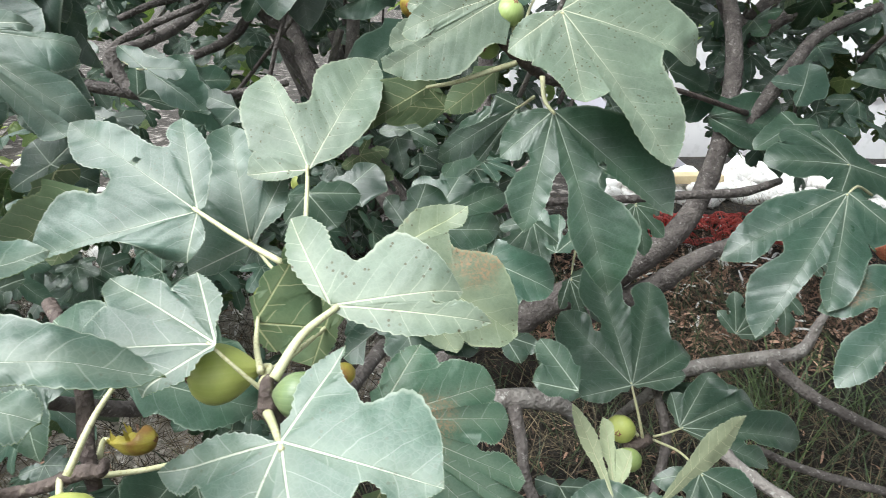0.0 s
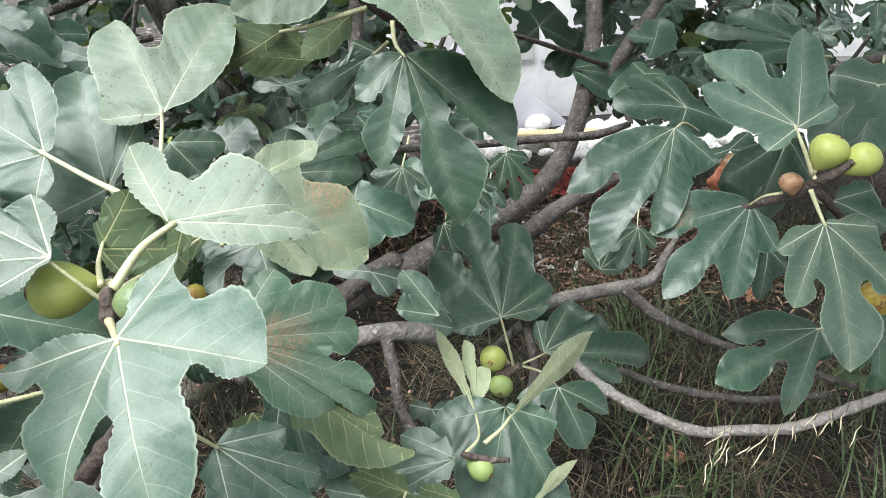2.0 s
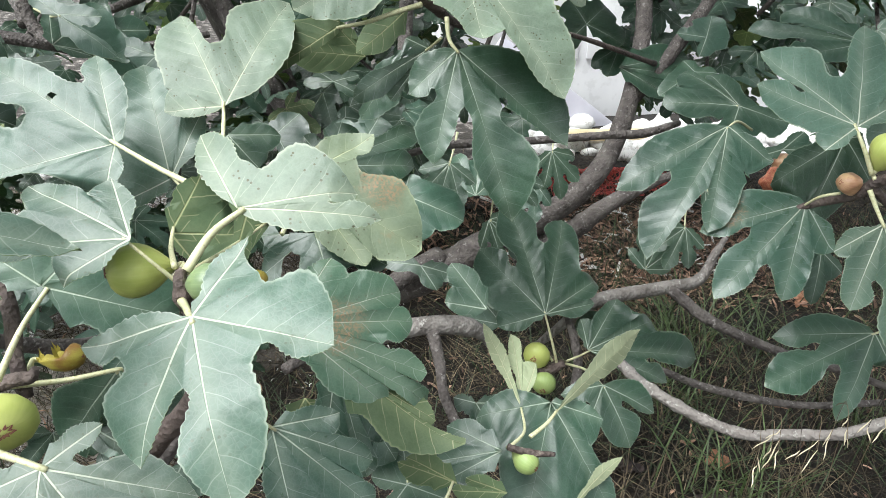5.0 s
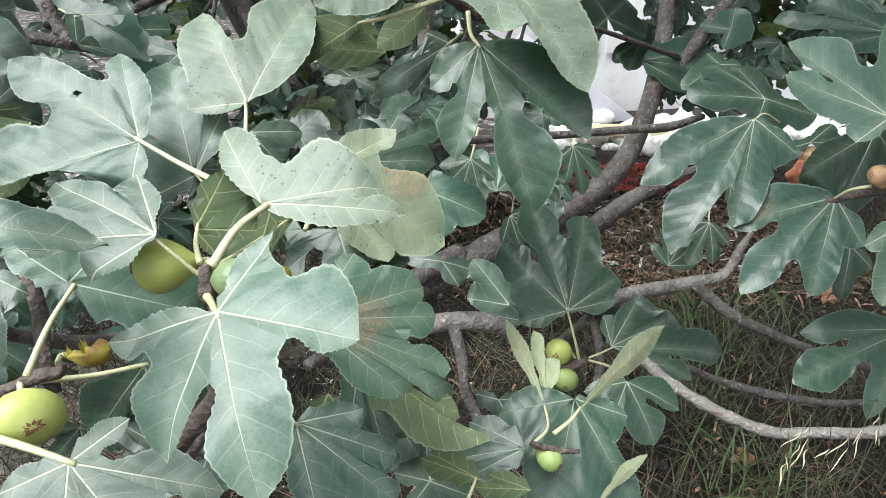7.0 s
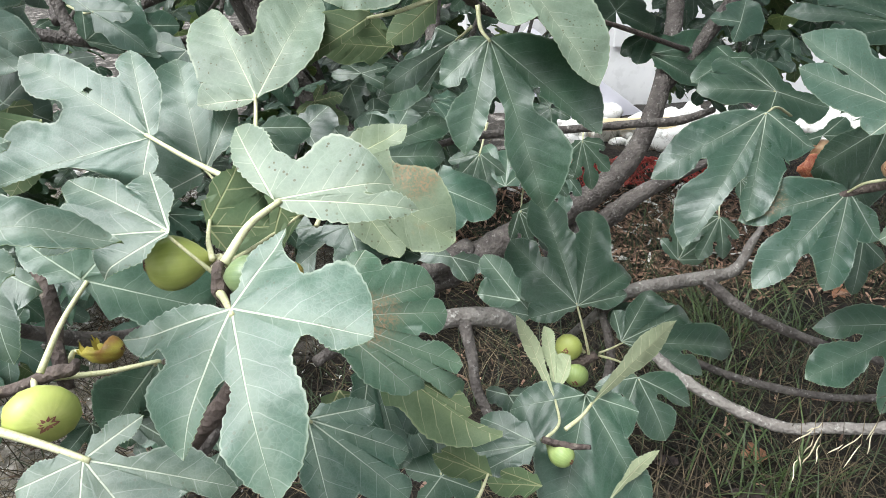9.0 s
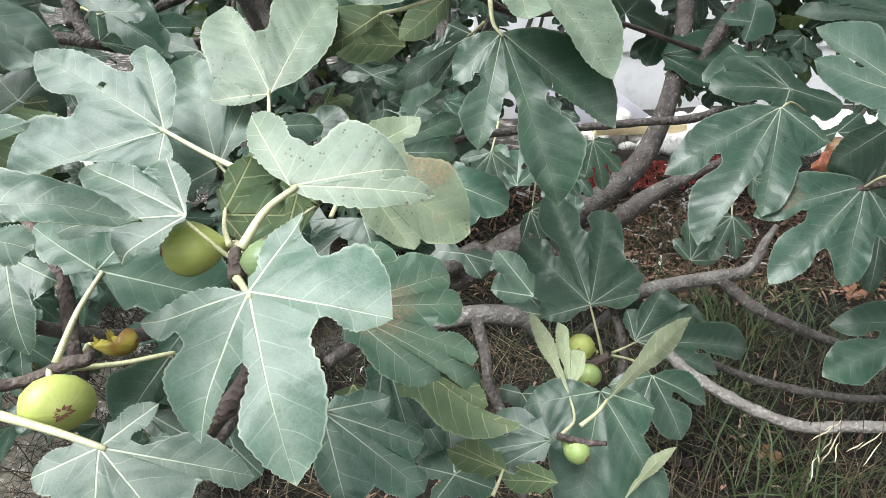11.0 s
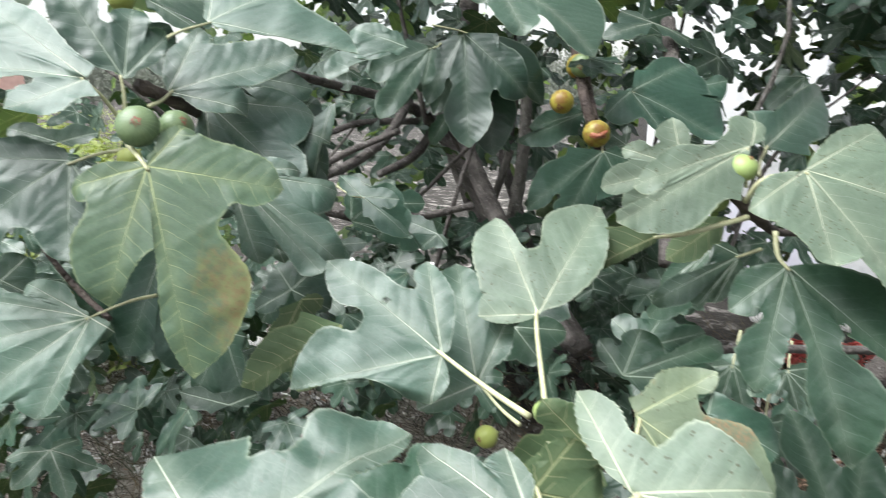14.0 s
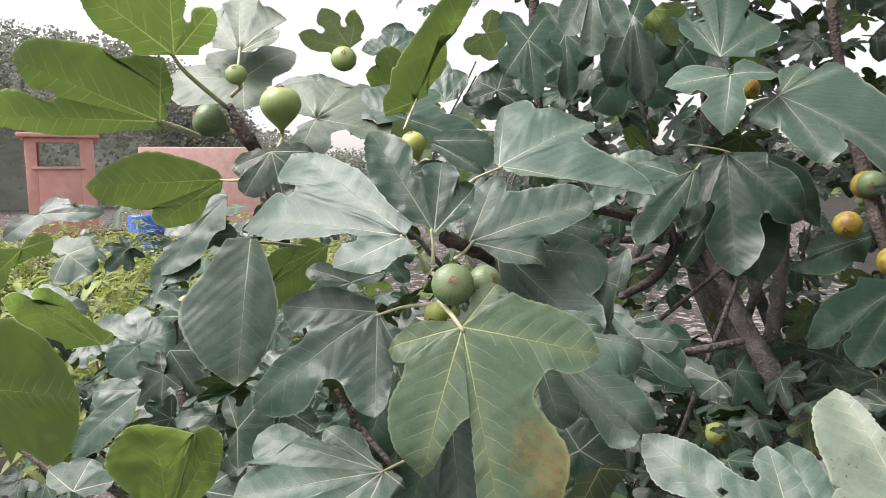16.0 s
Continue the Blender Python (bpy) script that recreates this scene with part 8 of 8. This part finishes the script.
def dead_leaf(at, size, material, label, seed):
    lobes, gaps = crown_shape(random.Random(seed))
    me = leaf_mesh("dead_leaf", lobes, gaps, -0.25, 0.2, 0.03, seed, (material, material), (3, 14), 4, sway=2.0)
    ob = tagged(new("dead_leaf", me), label, "leaf", group="fallen leaves")
    ob.matrix_basis = Matrix.LocRotScale((at[0], at[1], ground_height(at[0], at[1]) + 0.03), Euler((0.25, 0.1, seed)), [size] * 3)


dead_leaf((0.85, 1.10), 0.5, DEADLEAF, "curled orange-brown fallen fig leaf on grass", 3)
dead_leaf((0.62, 1.12), 0.5, DARKLEAF, "blackened fallen fig leaf on straw", 4)
dead_leaf((0.75, 1.0), 0.45, DARKLEAF, "blackened fallen fig leaf on straw", 5)
dead_leaf((1.5, 1.9), 0.5, DEADLEAF, "curled brown fallen fig leaf on grass", 6)

# pale seed stalks that nod over the low branch
def seed_stalk(base, top, hang, seed):
    """A thin culm that arches over to its top, with a drooping head of narrow spikelets."""
    rng = random.Random(seed)
    base, top = Vector(base), Vector(top)
    rise = base.lerp(top, 0.35)
    rise.z = top.z * 0.8
    crest = base.lerp(top, 0.75)
    crest.z = top.z + 0.03
    bm = bmesh.new()
    culm = [base, rise, crest, top]
    tube(bm, [p - base for p in culm], (0.0008, 0.0007, 0.0006, 0.0005), 5, 6)
    stem_faces = len(bm.faces)
    line = spline([p - base for p in culm], 8)
    for k in range(rng.choice((1, 2, 2, 3))):
        c = line[len(line) - 1 - 2 * k]
        fall = Vector((rng.uniform(-0.030, 0.012), rng.uniform(-0.02, 0.01), -hang * rng.uniform(0.6, 1.1)))
        side = Vector((fall.x * 0.3, 0, fall.z * 0.35))
        tube(bm, [c, c + side, c + fall * 0.7, c + fall], (0.0003, 0.0010, 0.0011, 0.0002), 6, 5, rough=0.5, seed=seed + k)
    bm.faces.ensure_lookup_table()
    for f in bm.faces[stem_faces:]:
        f.material_index = 1
    ob = tagged(part("seed_stalk", bm, (STRAW, SEED)), "dry grass stalk with a nodding pale seed head", "grass", group="seed stalks")
    ob.location = base


rng = random.Random(77)
for i in range(11):
    x = 0.61 + 0.026 * i + rng.uniform(-0.01, 0.01)
    y = rng.uniform(0.685, 0.70)
    bx, by = x + rng.uniform(0.08, 0.2), rng.uniform(0.80, 0.92)
    seed_stalk((bx, by, ground_height(bx, by) - 0.01), (x, y, 0.43 + 0.2 * (x - 0.62) + rng.uniform(-0.01, 0.02)), rng.uniform(0.026, 0.045), 300 + i)


# ---------------------------------------------------------------- the garden and the hill beyond, seen past the tree
def weed(at, height, count, seed):
    rng = random.Random(seed)
    bm = bmesh.new()
    uv = bm.loops.layers.uv.new("vein")
    for _ in range(count):
        a = rng.uniform(0, 6.28)
        p = Vector((rng.gauss(0, 0.13), rng.gauss(0, 0.13), rng.uniform(0.05, 1) * height))
        L, w = rng.uniform(0.07, 0.15), rng.uniform(0.016, 0.034)
        d = Vector((math.cos(a), math.sin(a), rng.uniform(-0.2, 0.7))).normalized()
        s = d.cross(Vector((0, 0, 1))).normalized()
        up = Vector((0, 0, 1))
        rows = []
        for k in range(5):
            f = k / 4
            c = p + d * (L * f) - up * (L * 0.45 * f * f)
            ww = w * math.sin(math.pi * min(1, 0.12 + f * 0.88))
            rows.append([(bm.verts.new(c - s * ww + up * 0.3 * ww), (f * 1.0, -ww * 10)), (bm.verts.new(c), (f, 0)), (bm.verts.new(c + s * ww + up * 0.3 * ww), (f, ww * 10))])
        for r, q in zip(rows, rows[1:]):
            for k in range(2):
                quad = (r[k], q[k], q[k + 1], r[k + 1])
                face = bm.faces.new([v[0] for v in quad])
                for loop, v in zip(face.loops, quad):
                    loop[uv].uv = v[1]
    for _ in range(5):
        tube(bm, [Vector((rng.gauss(0, 0.05), rng.gauss(0, 0.05), 0)), Vector((rng.gauss(0, 0.08), rng.gauss(0, 0.08), height * 0.5)), Vector((rng.gauss(0, 0.13), rng.gauss(0, 0.13), height))], (0.006, 0.004, 0.002), 5, 3)
    ob = tagged(part("weed_bush", bm, WEED), "yellow-green leafy garden plant on dry ground", "plant", group="garden plants")
    ob.location = (at[0], at[1], ground_height(at[0], at[1]) - 0.01)
    return ob


rng = random.Random(61)
for i in range(84):
    r, a = rng.uniform(3.2, 11.0), radians(rng.uniform(36, 66))
    weed((-r * math.sin(a), r * math.cos(a)), rng.uniform(0.5, 1.12), 110, 100 + i)

# pink garden building with an open window hole
def house_block(name, at, turn, size, wall_t, hole, material):
    w, d, h = size
    hx0, hx1, hz0, hz1 = hole
    house = tagged(new("garden_house"), "small pink rendered garden house with an empty window opening", "house")
    house.matrix_basis = pose(*at, 0, 0, turn)
    for lo, hi in (((0, 0, 0), (hx0, wall_t, h)), ((hx1, 0, 0), (w, wall_t, h)), ((hx0, 0, 0), (hx1, wall_t, hz0)), ((hx0, 0, hz1), (hx1, wall_t, h))):
        bm = bmesh.new()
        box(bm, lo, hi, 0.01)
        part("wall", bm, material, house)
    for lo, hi in (((0, wall_t, 0), (wall_t, d, h)), ((w - wall_t, wall_t, 0), (w, d, h)), ((wall_t, d - wall_t, 0), (w - wall_t, d, 1.9))):
        bm = bmesh.new()
        box(bm, lo, hi, 0.01)
        part("wall", bm, material, house)
    bm = bmesh.new()
    box(bm, (-0.15, -0.15, h), (w + 0.15, d + 0.15, h + 0.12), 0.02)
    part("roof", bm, PINKBRICK, house, "flat pale roof slab")
    bm = bmesh.new()
    box(bm, (hx0 - 0.1, -0.06, hz0 - 0.08), (hx1 + 0.1, wall_t - 0.02, hz0 - 0.004), 0.01)
    part("sill", bm, BRICK, house)
    return house
house_block("garden_house", (-17.2, 10.6, 0.0), 54, (1.55, 2.4, 2.55), 0.2, (0.26, 1.22, 1.82, 2.42), PINKBRICK)
bm = bmesh.new()
box(bm, (0, 0, 0), (3.2, 0.25, 2.35), 0.02)
garden_wall = tagged(part("garden_wall", bm, BRICK, None, "", pose(-15.9, 12.9, 0, 0, 0, 50)), "low red brick garden wall", "wall")


def barrel(at, r, h, material, label):
    bm = bmesh.new()
    rings = []
    for k, (f, s) in enumerate(((0, 0.9), (0.03, 0.97), (0.33, 1.0), (0.35, 1.04), (0.37, 1.0), (0.64, 1.0), (0.66, 1.04), (0.68, 1.0), (0.96, 0.97), (1.0, 0.92))):
        rings.append([bm.verts.new((r * s * math.cos(a * math.pi / 12), r * s * math.sin(a * math.pi / 12), f * h)) for a in range(24)])
    for a, b in zip(rings, rings[1:]):
        for k in range(24):
            bm.faces.new((a[k], a[(k + 1) % 24], b[(k + 1) % 24], b[k]))
    bm.faces.new(rings[0][::-1])
    bm.faces.new(rings[-1])
    ob = tagged(part("barrel", bm, material), label, "barrel")
    ob.location = (at[0], at[1], ground_height(at[0], at[1]) - 0.01)


barrel((-9.4, 7.6), 0.28, 0.86, BLUE, "blue plastic barrel among garden plants")
barrel((-8.9, 8.1), 0.26, 0.9, BLUE, "blue plastic barrel among garden plants")
barrel((-8.65, 8.0), 0.10, 0.98, RED, "narrow red plastic container beside a blue barrel")


def woods(count, seed):
    """Far trees on a rising slope, as one mesh of many leaf clumps."""
    rng = random.Random(seed)
    verts, faces = [], []
    crowns = []
    for i in range(150):
        a = radians(rng.uniform(44, 84) if i < 70 else rng.uniform(-70, 44))
        r = rng.uniform(42, 75)
        az = math.degrees(a)
        top = 1.3 + r * math.tan(radians(3.0 + 6.5 * min(1.0, max(0.0, (az - 40) / 7)) + 2.0 * max(0.0, (az - 47) / 12))) + rng.uniform(-2.0, 0.6)
        crowns.append((-r * math.sin(a), r * math.cos(a), top, rng.uniform(1.6, 3.4)))
    for _ in range(count):
        x, y, top, w = rng.choice(crowns)
        p = Vector((rng.gauss(0, 1), rng.gauss(0, 1), rng.gauss(0, 1))).normalized()
        rad = rng.uniform(0.75, 1.05)
        c = Vector((x + p.x * w * rad, y + p.y * w * rad, top - w * 1.3 + p.z * w * 1.3 * rad if p.z > -0.2 or rng.random() < 0.3 else rng.uniform(0, top)))
        s = rng.uniform(0.08, 0.18)
        u = Vector((rng.gauss(0, 1), rng.gauss(0, 1), rng.gauss(0, 1))).normalized()
        v = u.orthogonal().normalized()
        n = len(verts)
        verts.extend(tuple(c + q) for q in (-u * s, v * s * 0.7, u * s, -v * s * 0.7))
        faces.append((n, n + 1, n + 2, n + 3))
    me = bpy.data.meshes.new("far_woods")
    me.from_pydata(verts, [], faces)
    me.materials.append(HAZY_FARWOOD)
    return tagged(new("far_woods", me), "wooded hillside in the distance, haze in its grey-green colour", "woods", kind="stuff")


woods(210000, 71)

# the slope under the far trees
bm = bmesh.new()
ring = []
for i in range(41):
    az = 40 + i * 1.2
    el = 1.0 + 6.5 * min(1.0, max(0.0, (az - 42) / 6)) + 1.6 * max(0.0, (az - 48) / 12)
    r = 66.0
    a = radians(az)
    low, high = r - 22, 1.3 + r * math.tan(radians(el)) - 1.0 + 0.8 * noise.noise(Vector((i * 0.7, 0, 0)))
    ring.append([bm.verts.new((-q * math.sin(a), q * math.cos(a), z)) for q, z in ((low, -0.5), (r - 8, high * 0.6), (r, high), (r + 20, -0.5))])
for a, b in zip(ring, ring[1:]):
    for k in range(3):
        bm.faces.new((a[k], a[k + 1], b[k + 1], b[k]))
tagged(part("hill", bm, HAZY_FARWOOD), "hillside under far trees, haze in its grey-green colour", "hill", kind="structure")
